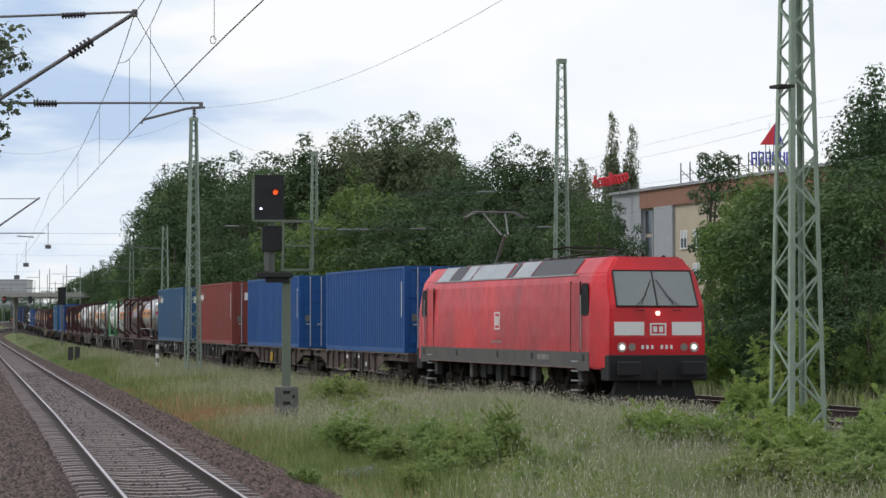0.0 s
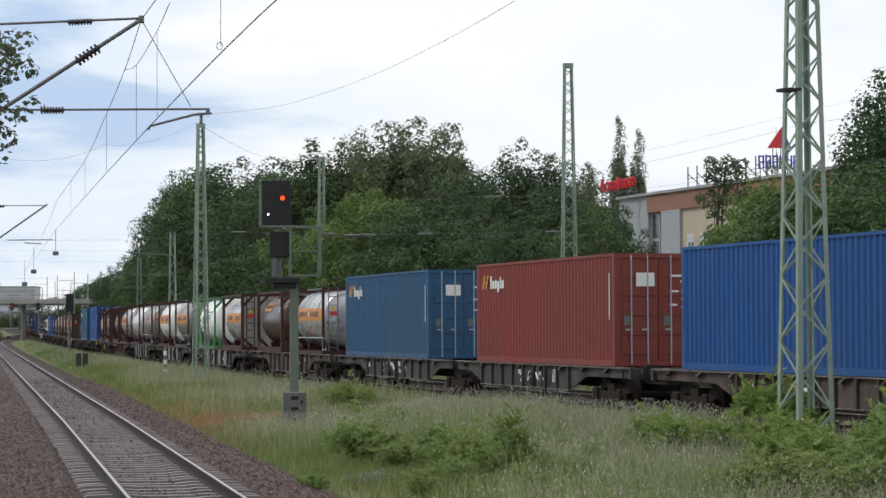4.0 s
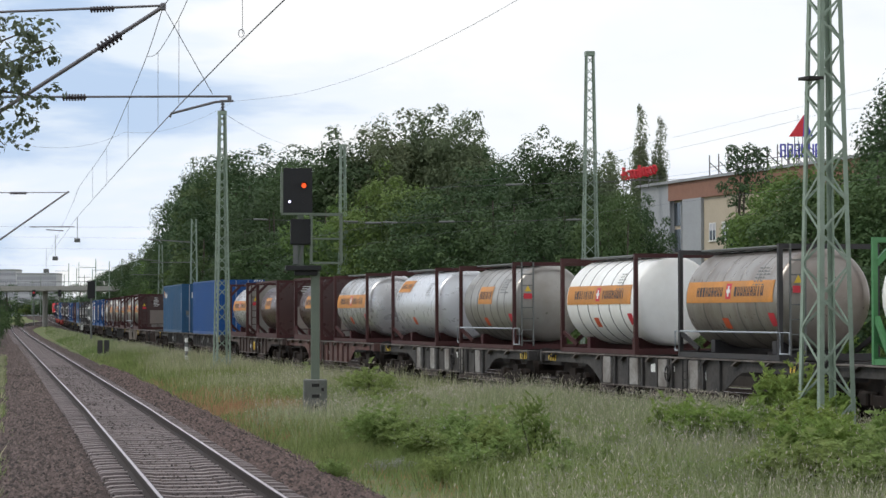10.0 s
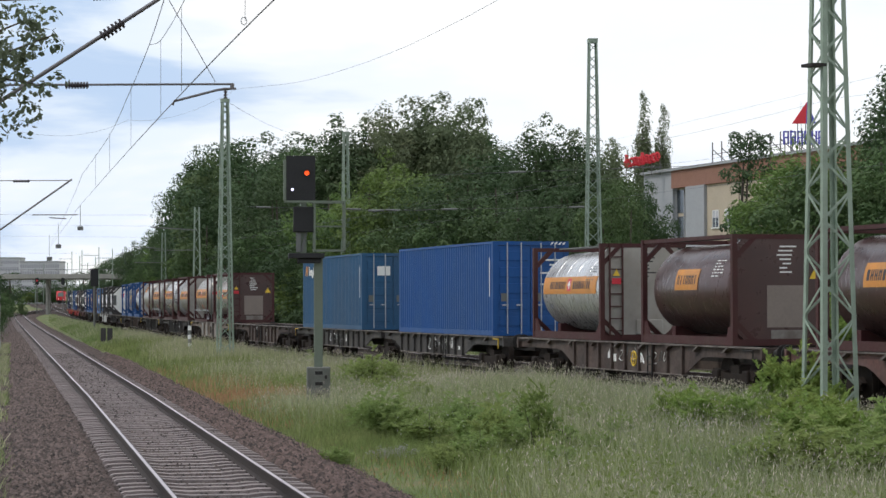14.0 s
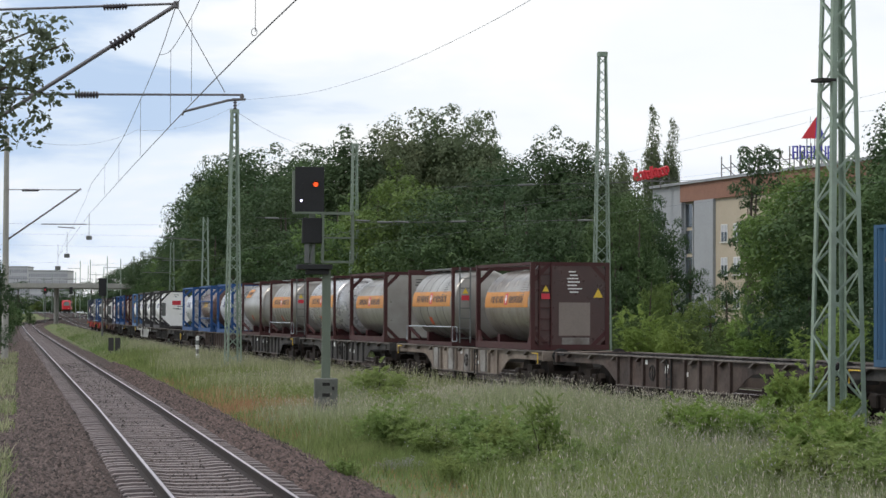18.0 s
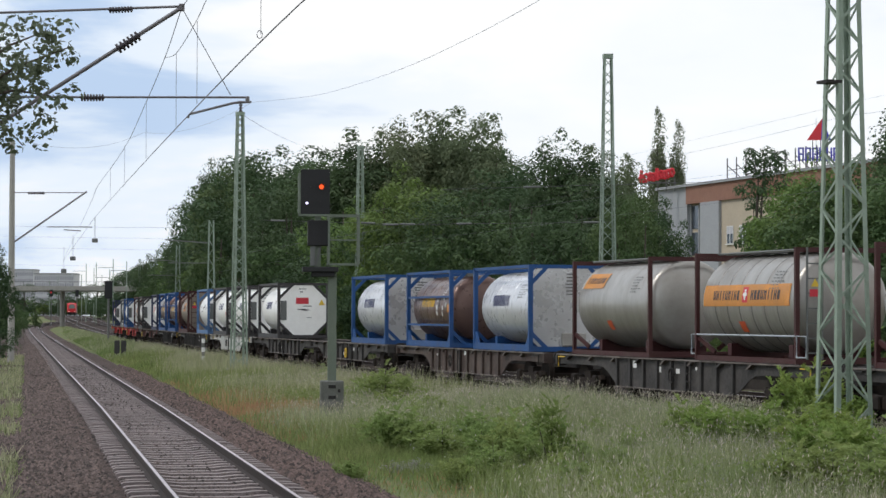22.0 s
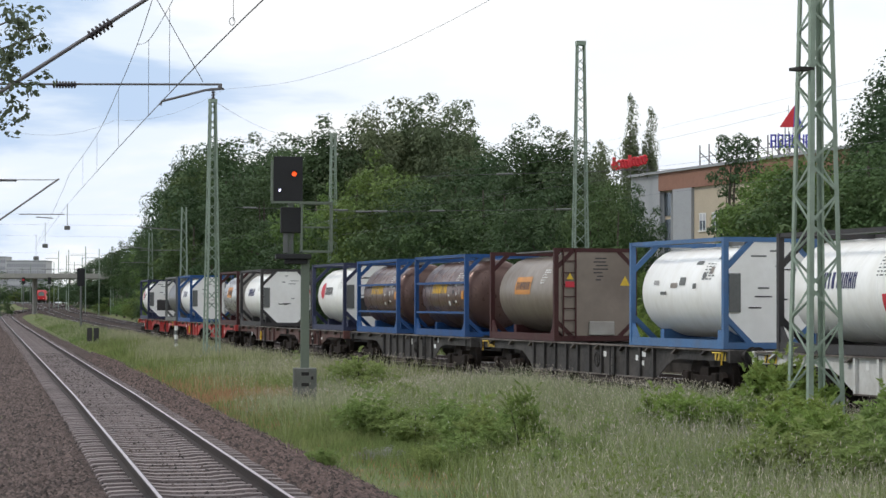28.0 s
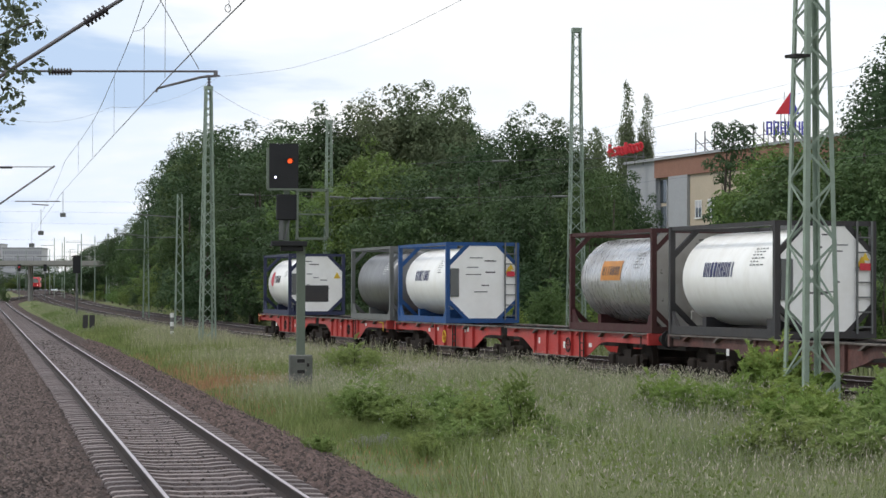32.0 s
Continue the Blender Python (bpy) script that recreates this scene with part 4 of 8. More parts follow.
        curved_patch(g, -1.0, 1.4, 21, 24, rr, zc, 1)
        part("name_lettering", g, M_NAVYINK, ob, "navy lettering shapes")
        g = Geo()
        curved_patch(g, -1.55, -1.2, 2, 26, rr, zc, 4)
        part("emblem", g, M_INK, ob, "dark emblem shape")
    if band == "stain":
        for k in range(9):
            x, a = rng.uniform(-e + 0.5, e - 0.9), rng.uniform(-14, 52)
            q = Geo()
            curved_patch(q, x, x + rng.uniform(0.15, 0.5), a, a + rng.uniform(3, 11), rr, zc, 3)
            part("sticker_patch", q, rng.choice((M_FR_GREY, M_TGREY, M_FR_GREY, M_TTAN)), ob)
    if mid_rail:
        for k in range(11):
            x, a = 0.78 + (k % 4) * 0.42 + rng.uniform(-0.06, 0.06), 14 - (k // 4) * 15 + rng.uniform(-3, 3)
            q = Geo()
            curved_patch(q, x, x + rng.uniform(0.08, 0.26), a, a + rng.uniform(3, 9), rr, zc, 2)
            part("label_plate", q, (M_WHITE, M_INK, M_WHITE, M_TGREY)[k % 4], ob)
        q = Geo()
        curved_patch(q, 2.35, 2.6, -8, 6, rr + 0.003, zc, 3)
        part("hazard_plate", q, M_ORANGE, ob, "orange hazard plate")
    # rows of small print towards the end
    g = Geo()
    for k in range(6):
        x, a = h * 0.45, 36 - k * 4.2
        while x < h * 0.45 + rng.uniform(0.3, 0.75):
            w = rng.uniform(0.05, 0.18)
            curved_patch(g, x, x + w, a, a + 1.5, rr + 0.002, zc, 1)
            x += w + 0.07
    part("small_print", g, M_FR_GREY if barrel in (M_TWHITE, M_TSILVER, M_TGREY, M_TBRIGHT, M_TSTAIN) else M_WHITE, ob, "small print as bars")
    if kind == "dome" and not diag:
        g = Geo()
        curved_patch(g, -0.55, -0.2, -36, -22, rr, zc, 3)
        part("hazard_plate", g, M_HAZARD, ob, "orange-red hazard plate")
    if placard == "flank":
        g = Geo()
        curved_patch(g, e - 0.75, e - 0.42, -32, -16, rr, zc, 3)
        part("hazard_placard", g, M_REDP, ob, "red hazard placard")
    if placard == "low":
        g = Geo()
        curved_patch(g, e - 1.1, e - 0.85, -22, -4, rr, zc, 3)
        part("hazard_placard", g, M_REDP, ob, "red placard")
    if shield is not None:
        k = 0.66 if kind == "oct" else 0.2
        y, za, zb = W - 0.1, z0 + 0.13, z1 - 0.06
        pts = [(-y + k, za), (y - k, za), (y, za + k), (y, zb - k), (y - k, zb), (-y + k, zb), (-y, zb - k), (-y, za + k)]
        part("end_shield", Geo().prism(pts, "x", h - 0.10, h - 0.02), shield, ob, "octagonal end shield" if kind == "oct" else "end panel")
        if kind == "oct":
            for k2 in range(8):
                yy, zz = rng.uniform(-0.6, 0.2), z0 + rng.uniform(0.8, 2.3)
                part("print_bar", Geo().box(h - 0.018, h - 0.014, yy, yy + rng.uniform(0.12, 0.5), zz, zz + rng.uniform(0.025, 0.045)), M_FR_GREY if k2 % 2 else M_INK, ob)
        else:
            lit = shield is M_TBROWN
            for k2 in range(7):
                part("print_bar", Geo().box(h - 0.018, h - 0.014, 0.1 - rng.uniform(0.05, 0.2), 0.1 + rng.uniform(0.05, 0.3), z1 - 0.30 - k2 * 0.1, z1 - 0.265 - k2 * 0.1), M_WHITE if lit else M_FR_DARK, ob)
            if lit:
                part("data_board", Geo().box(h - 0.018, h - 0.010, -0.35, 0.62, z0 + 0.42, z0 + 1.4), M_TAUPE, ob, "plain taupe board")
                part("lower_board", Geo().box(h - 0.018, h - 0.010, -0.25, 0.6, z0 + 0.16, z0 + 0.36), M_PALEPANEL, ob, "pale board")
            else:
                part("valve_box", Geo().box(h - 0.02, h + 0.05, -0.2, 0.55, z0 + 0.16, z0 + 0.55, 0.02), M_TGREY, ob)
        part("warning_triangle", Geo().prism([(0.72, z0 + 1.55), (1.02, z0 + 1.55), (0.87, z0 + 1.82)], "x", h - 0.017, h - 0.011), M_YELLOW, ob, "yellow warning triangle")
        if placard == "end":
            part("hazard_placard", Geo().box(h - 0.017, h - 0.011, -0.35, 0.25, z0 + 1.6, z0 + 1.9), M_REDP, ob, "red placard")
        if placard == "dark":
            part("dark_board", Geo().box(h - 0.017, h - 0.011, -0.6, 0.5, z0 + 0.55, z0 + 1.25), M_FR_DARK, ob, "dark board")
        if kind == "oct":
            part("side_box", Geo().box(h - 0.02, h + 0.02, -W + 0.14, -W + 0.42, z0 + 0.85, z0 + 1.75), M_FR_GREY, ob)
    if ladder:
        g = Geo()
        ya = (-W + 0.26, -W + 0.62) if kind != "oct" else (W - 0.48, W - 0.12)
        for y in ya:
            g.beam((h + 0.03, y, z0 + 0.1), (h + 0.03, y, z1), 0.04)
        for i in range(7):
            g.beam((h + 0.03, ya[0], z0 + 0.25 + i * 0.33), (h + 0.03, ya[1], z0 + 0.25 + i * 0.33), 0.03)
        part("ladder", g, M_FR_GREY if kind != "full" else frame, ob)
        part("ladder_triangle", Geo().prism([(ya[0] + 0.08, z0 + 1.72), (ya[1] - 0.08, z0 + 1.72), ((ya[0] + ya[1]) / 2, z0 + 1.9)], "x", h + 0.055, h + 0.06), M_YELLOW, ob, "yellow warning triangle")
        part("ladder_board", Geo().box(h + 0.055, h + 0.06, ya[0] + 0.05, ya[1] - 0.05, z0 + 1.5, z0 + 1.66), M_REDP, ob, "red warning board")
    return ride(ob, u)


def locomotive(u):
    ob = thing("electric_locomotive", "red electric locomotive with dusty grey skirt and raised pantograph", "locomotive")
    lev = [(1.49, 0.98), (1.49, 1.8), (1.47, 2.6), (1.43, 3.22), (1.37, 3.44), (1.02, 3.88)]

    def nose(z):
        return 9.2 - max(0.0, z - 2.5) * 0.50 - max(0.0, 1.6 - z) * 0.08

    def ring(x, s, front):
        pts = []
        for y, z in lev:
            xx = s * (nose(z) if front else x)
            yy = y * (0.865 if front else 1.0)
            pts.append((xx, -yy, z))
        for y, z in reversed(lev):
            xx = s * (nose(z) if front else x)
            pts.append((xx, y * (0.865 if front else 1.0), z))
        return pts
    n = 2 * len(lev)
    g = Geo()
    rings = [ring(0, -1, True), ring(8.15, -1, False), ring(8.15, 1, False), ring(0, 1, True)]
    vs = [p for r in rings for p in r]
    fs = []
    for i in range(3):
        fs += [(i * n + k, i * n + k + 1, (i + 1) * n + k + 1, (i + 1) * n + k) for k in range(n - 1)]
        fs.append((i * n + n - 1, i * n, (i + 1) * n, (i + 1) * n + n - 1))
    for base in (0, 3 * n):
        for k in range(len(lev) - 1):
            fs.append((base + k, base + k + 1, base + n - 2 - k, base + n - 1 - k))
    g.add(vs, fs)
    body = part("body", g, M_RED, ob)
    bm = bmesh.new()
    bm.from_mesh(body.data)
    bmesh.ops.recalc_face_normals(bm, faces=bm.faces[:])
    bmesh.ops.bevel(bm, geom=[e for e in bm.edges if e.calc_face_angle(0) > 0.25], offset=0.05, segments=2, affect="EDGES")
    bm.to_mesh(body.data)
    bm.free()
    for y in (-1, 1):
        s = Geo().prism([(-8.15, 1.42), (8.15, 1.42), (8.15, 0.94), (7.4, 0.94), (7.0, 1.0), (-7.0, 1.0), (-7.4, 0.94), (-8.15, 0.94)], "y", y * 1.485, y * 1.505)
        part("skirt", s, M_GREYBAND, ob, "dusty grey side skirt")
        # sloping roof panels between the cabs
        a, b = Vector((0, y * 1.375, 3.45)), Vector((0, y * 1.03, 3.88))
        nrm = Vector((0, y * 0.78, 0.62)) * 0.012
        segs = ((-6.6, -5.3), (-5.22, -4.1), (-4.0, -3.0), (-2.9, 0.6), (0.75, 1.2), (1.3, 2.9), (3.0, 6.6))
        for i, (x0, x1) in enumerate(segs):
            rg = Geo().add([(x0, *(a + nrm)[1:]), (x1, *(a + nrm)[1:]), (x1, *(b + nrm)[1:]), (x0, *(b + nrm)[1:])], [(0, 1, 2, 3)])
            part("roof_panel", rg, M_DARKGRILLE if i in (1, 4, 6) else M_ROOFGREY, ob, "dark grille" if i in (1, 4, 6) else "grey roof panel")
        part("roof_gutter", Geo().box(-6.9, 6.9, y * 1.36 - 0.03, y * 1.36 + 0.03, 3.42, 3.46), M_ROOFGREY, ob)
        for x in (-7.05, 7.05):
            d = Geo().box(x - 0.36, x + 0.36, y * 1.478 - 0.01, y * 1.478 + 0.01, 1.45, 3.2)
            part("cab_door", d, M_RED, ob)
            for dx in (-0.38, 0.38):
                part("door_seal", Geo().box(x + dx - 0.025, x + dx + 0.025, y * 1.48 - 0.014, y * 1.48 + 0.014, 1.15, 3.26), M_SOOT, ob)
            part("door_rail", Geo().tube([(x + 0.55 * (1 if x > 0 else -1), y * 1.53, 1.5), (x + 0.55 * (1 if x > 0 else -1), y * 1.53, 2.9)], 0.02, 6), M_CHROME, ob)
            s = 1 if x > 0 else -1
            wv = [(s * 7.56, 2.36), (s * 8.0, 2.36), (s * 8.1, 2.48), (s * 8.02, 3.08), (s * 7.9, 3.2), (s * 7.62, 3.2), (s * 7.52, 3.1), (s * 7.5, 2.44)]
            part("cab_side_window", Geo().prism(wv, "y", y * 1.42, y * 1.481), M_SIDEGLASS, ob, "black cab side window")
            st = Geo()
            for z in (0.4, 0.65, 0.9, 1.15):
                st.box(x - 0.28, x + 0.28, y * 1.44 - 0.08, y * 1.44 + 0.08, z, z + 0.04)
            part("cab_steps", st, M_CHROME, ob)
        em = Geo()
        for x0, x1, z0, z1 in ((-0.18, 0.34, 1.98, 2.02), (-0.18, 0.34, 2.44, 2.48), (-0.18, -0.13, 2.02, 2.44), (0.29, 0.34, 2.02, 2.44), (-0.08, 0.04, 2.1, 2.36), (0.10, 0.22, 2.1, 2.36)):
            em.box(x0, x1, y * 1.482 - 0.006, y * 1.482 + 0.006, z0, z1)
        part("emblem", em, M_WHITE, ob, "white framed emblem shape")
        nb = Geo().box(-0.5, 0.55, y * 1.49 - 0.004, y * 1.49 + 0.004, 1.6, 1.66)
        part("number_bar", nb, M_TAUPE, ob, "small print as a bar")
        for xr in (-7.75, -4.0, 0.2, 3.4, 7.72):
            # flat black plates paint the shade of recesses; the skirt is not hollowed
            part("skirt_recess", Geo().box(xr - 0.09, xr + 0.09, y * 1.505 - 0.004, y * 1.505 + 0.004, 1.18, 1.36), M_SOOT, ob, "flat dark plate drawn as the shade of a skirt recess")
        part("skirt_edge", Geo().box(-7.0, 7.0, y * 1.505 - 0.006, y * 1.505 + 0.006, 0.995, 1.03), M_DUST, ob, "worn pale lower edge")
        pl = Geo().box(3.9, 4.9, y * 1.506 - 0.003, y * 1.506 + 0.003, 1.18, 1.32)
        part("label_plate", pl, M_PALEPANEL, ob, "pale label plate")
        rng = random.Random(3)
        x = -6.4
        while x < 6.2:
            w = rng.uniform(0.2, 0.6)
            if abs(x + w / 2) < 3.0 or abs(x + w / 2) > 6.6:
                part("underfloor_box", Geo().box(x, x + w, y * 1.1 - 0.1, y * 1.1 + 0.1, rng.uniform(0.4, 0.7), 1.0, 0.02), M_SOOT if rng.random() < 0.8 else M_BOGIE, ob)
            x += w + rng.uniform(0.1, 0.5)
    for s in (-1, 1):
        def fp(y, z, off=0.012):
            return (s * (nose(z) + off), y, z)
        for y0, y1 in ((-1.08, -0.02), (0.02, 1.08)):
            w = Geo().add([fp(y0, 2.62), fp(y1, 2.62), fp(y1 * 0.97, 3.5), fp(y0 * 0.97, 3.5)], [(0, 1, 2, 3)])
            part("windscreen", w, M_GLASS, ob)
        fr = Geo()
        for a, b in (((-1.1, 2.6), (1.1, 2.6)), ((-1.06, 3.52), (1.06, 3.52)), ((-1.1, 2.6), (-1.06, 3.52)), ((1.1, 2.6), (1.06, 3.52)), ((0, 2.6), (0, 3.52))):
            fr.beam(fp(*a, 0.014), fp(*b, 0.014), 0.032, 0.03)
        part("windscreen_seal", fr, M_BLACK, ob)
        wp = Geo()
        for y in (-0.12, 0.12):
            wp.beam(fp(y * 5.0, 2.6, 0.05), fp(y * 2.2, 2.9, 0.05), 0.014)
            wp.beam(fp(y * 3.6, 2.66, 0.05), fp(y * 0.6, 3.28, 0.05), 0.018)
        part("wiper", wp, M_BLACK, ob)
        for y in (-0.78, 0.78):
            part("white_panel", Geo().box(min(s * 9.17, s * 9.21), max(s * 9.17, s * 9.21), y - 0.40, y + 0.40, 1.86, 2.2), M_WHITE, ob, "white reflective panel")
        em = Geo()
        for y0, y1, z0, z1 in ((-0.22, 0.22, 1.86, 1.90), (-0.22, 0.22, 2.13, 2.17), (-0.22, -0.18, 1.9, 2.13), (0.18, 0.22, 1.9, 2.13), (-0.13, -0.03, 1.94, 2.09), (0.03, 0.13, 1.94, 2.09)):
            em.box(min(s * 9.17, s * 9.212), max(s * 9.17, s * 9.212), y0, y1, z0, z1)
        part("emblem", em, M_WHITE, ob, "white framed emblem shape")
        for y in (-0.98, 0.98):
            hl = Geo().tube([(s * 9.1, y, 1.56), (s * 9.21, y, 1.56)], 0.12, 18)
            part("headlight_rim", hl, M_CHROME, ob, smooth=True)
            part("headlight", Geo().tube([(s * 9.21, y, 1.56), (s * 9.218, y, 1.56)], 0.058, 16), M_LAMPW if s > 0 else M_GLASS, ob, "lit round headlight" if s > 0 else "")
            part("tail_light", Geo().tube([(s * 9.15, y * 0.72, 1.56), (s * 9.205, y * 0.72, 1.56)], 0.10, 14), M_TAUPE, ob)
        part("top_headlight", Geo().tube([(s * 9.12, 0, 2.42), (s * 9.21, 0, 2.42)], 0.052, 14), M_LAMPW if s > 0 else M_GLASS, ob, "lit upper headlight" if s > 0 else "")
        for ya, yb in ((-0.62, -0.38), (0.38, 0.62)):
            hr = Geo().tube([fp(ya, 2.5, 0.02), fp(ya, 2.5, 0.06), fp(yb, 2.5, 0.06), fp(yb, 2.5, 0.02)], 0.014, 6)
            part("front_hand_rail", hr, M_BLACK, ob)
        for k in range(7):
            if k != 3:
                part("number_bar", Geo().box(min(s * 9.15, s * 9.21), max(s * 9.15, s * 9.21), -0.45 + k * 0.13, -0.39 + k * 0.13, 1.51, 1.61), M_WHITE, ob)
        part("buffer_beam", Geo().box(min(s * 8.6, s * 9.225), max(s * 8.6, s * 9.225), -1.34, 1.34, 0.70, 1.36, 0.03), M_SOOT, ob)
        part("snow_plough", Geo().prism([(-1.15, 0.2), (1.15, 0.2), (1.0, 0.75), (-1.0, 0.75)], "x", s * 8.7, s * 8.95), M_SOOT, ob)
        for y in (-0.875, 0.875):
            b = Geo().tube([(s * 8.9, y, 1.02), (s * 9.42, y, 1.02)], 0.12, 12)
            b.box(min(s * 9.42, s * 9.48), max(s * 9.42, s * 9.48), y - 0.32, y + 0.32, 0.84, 1.2, 0.03)
            part("buffer", b, M_SOOT, ob)
        part("coupling_hook", Geo().tube([(s * 8.9, 0, 1.0), (s * 9.3, 0, 0.95), (s * 9.25, 0, 0.6)], 0.06, 8), M_BLACK, ob)
        for y in (-0.5, 0.45):
            part("air_hose", Geo().tube([(s * 8.95, y, 0.95), (s * 9.15, y, 0.8), (s * 9.1, y, 0.5)], 0.03, 6), M_BLACK, ob)
        wheelset_bogie(ob, s * 5.0, 2.6)
        for y in (-1, 1):
            for dx in (-0.55, 0.55):
                part("damper", Geo().tube([(s * 5.0 + dx, y * 1.2, 0.42), (s * 5.0 + dx * 1.5, y * 1.2, 0.98)], [0.07, 0.045], 8), M_BOGIE, ob)
            for dx in (-1.95, 1.95):
                part("sand_box", Geo().box(s * 5.0 + dx - 0.14, s * 5.0 + dx + 0.14, y * 1.24 - 0.1, y * 1.24 + 0.1, 0.55, 0.96, 0.03), M_GREYBAND, ob, "dusty sand box")
                part("sand_pipe", Geo().tube([(s * 5.0 + dx, y * 1.2, 0.56), (s * 5.0 + dx * 0.9, y * 0.95, 0.18)], 0.025, 6), M_SOOT, ob)
    rng = random.Random(11)
    for k in range(14):
        x = -4.5 + k * 0.72
        y = rng.uniform(-0.6, 0.3)
        part("roof_box", Geo().box(x, x + rng.uniform(0.25, 0.6), y, y + rng.uniform(0.2, 0.5), 3.88, 3.88 + rng.uniform(0.08, 0.2), 0.02), M_DARKGRILLE, ob)
    # front pantograph folded, rear one raised
    fold = Geo()
    for y in (-0.55, 0.55):
        fold.tube([(3.0, y, 3.98), (5.4, y * 0.6, 4.08)], 0.03, 6)
        fold.tube([(5.4, y * 0.6, 4.10), (3.6, y, 4.18)], 0.025, 6)
    fold.tube([(3.55, -0.95, 4.2), (3.55, -0.6, 4.26), (3.55, 0.6, 4.26), (3.55, 0.95, 4.2)], 0.03, 6)
    fold.box(2.8, 5.6, -0.6, 0.6, 3.88, 3.95)
    part("folded_pantograph", fold, M_BLACK, ob)
    up = Geo()
    up.box(-6.0, -3.6, -0.6, 0.6, 3.88, 3.95)
    up.tube([(-4.9, 0, 3.95), (-3.9, 0, 4.85)], 0.05, 8)
    for y in (-0.35, 0.35):
        up.tube([(-3.9, y * 0.3, 4.85), (-5.0, y, 5.55)], 0.028, 6)
    for dx in (-0.14, 0.14):
        up.tube([(-5.0 + dx, -0.95, 5.42), (-5.0 + dx, -0.65, 5.60), (-5.0 + dx, 0.65, 5.60), (-5.0 + dx, 0.95, 5.42)], 0.028, 6)
    part("raised_pantograph", up, M_FR_GREY, ob)
    part("roof_aerial", Geo().tube([(7.3, 0.3, 3.87), (7.3, 0.3, 4.0)], 0.06, 8), M_BLACK, ob)
    for y in (-0.5, 0.5):
        part("roof_horn", Geo().tube([(8.05, y, 3.84), (8.3, y, 3.86)], [0.03, 0.07], 8), M_BLACK, ob)
    return ride(ob, u)


locomotive(17.72)
W60 = "container wagon with rusty fish-bellied side sills"
WAGONS = (
    (27.6, 61.3, "brown", True, "brown-grey articulated container wagon carrying two blue boxes", False, 0.5),
    (61.3, 95.6, "grey", True, "dirty grey articulated container wagon with painted scrawls", True, 0.5),
    (95.6, 115.2, "brown", False, "dark brown container wagon carrying two tanks", False, 0.38),
    (115.2, 134.8, "grey", False, "dusty grey container wagon carrying two tanks", False, 0.38),
    (134.8, 154.4, "grey", False, "pale grey container wagon with white sill panels", False, 0.38),
    (154.4, 174.2, "grey", False, "grey container wagon with yellow brake wheel", False, 0.38),
    (174.2, 193.4, "rust", False, "red-brown container wagon carrying two tanks", False, 0.38),
    (193.4, 213.0, "brown", False, "dark brown container wagon with yellow brake wheel", True, 0.42),
    (213.0, 247.7, "grey", True, "grey articulated container wagon carrying two blue boxes", True, 0.5),
    (247.7, 266.9, "brown", False, "empty brown container wagon", False, 0.38),
    (266.9, 286.2, "beige", False, "pale dusty container wagon carrying two tanks", False, 0.38),
    (286.2, 305.8, "grey", False, "dark grey container wagon carrying two tanks", False, 0.38),
    (305.8, 325.3, "grey", False, "grey container wagon carrying two tanks", False, 0.38),
    (325.3, 345.1, "brown", False, "brown container wagon with ribbed sills", False, 0.38),
    (345.1, 379.4, "grey", True, "grey articulated container wagon, half empty", False, 0.5),
    (379.4, 398.2, "white", False, "white container wagon with ribbed sills", False, 0.38),
    (398.2, 419.2, "grey", False, "dark grey container wagon carrying two tanks", False, 0.38),
    (419.2, 437.3, "grey", False, "dark grey container wagon carrying two blue-framed tanks", False, 0.38),
    (437.3, 464.0, "rust", True, "faded red-brown articulated container wagon, half empty", False, 0.55),
    (464.0, 490.4, "red", True, "bright red articulated container wagon, half empty", False, 0.45),
    (490.4, 517.6, "red", True, "bright red articulated container wagon at the end of the train", False, 0.45),
)
for i, (a, b, c, art, lab, gr, dp) in enumerate(WAGONS):
    wagon(a, b, c, art, lab, gr, dp, i)

BOXL = "corrugated steel shipping container"
box_container(35.2, M_BLUE1, "bright blue " + BOXL + " with closed doors")
box_container(52.7, M_BLUE1, "bright blue " + BOXL + " with closed doors")
box_container(69.5, M_REDC, "red-brown " + BOXL + " with orange emblem", logo=True)
box_container(87.4, M_BLUE2, "faded blue " + BOXL + " with orange emblem", logo=True)
box_container(221.2, M_BLUE1, "bright blue " + BOXL + " without emblem")
box_container(239.6, M_BLUE2, "faded blue " + BOXL + " with orange emblem", logo=True)


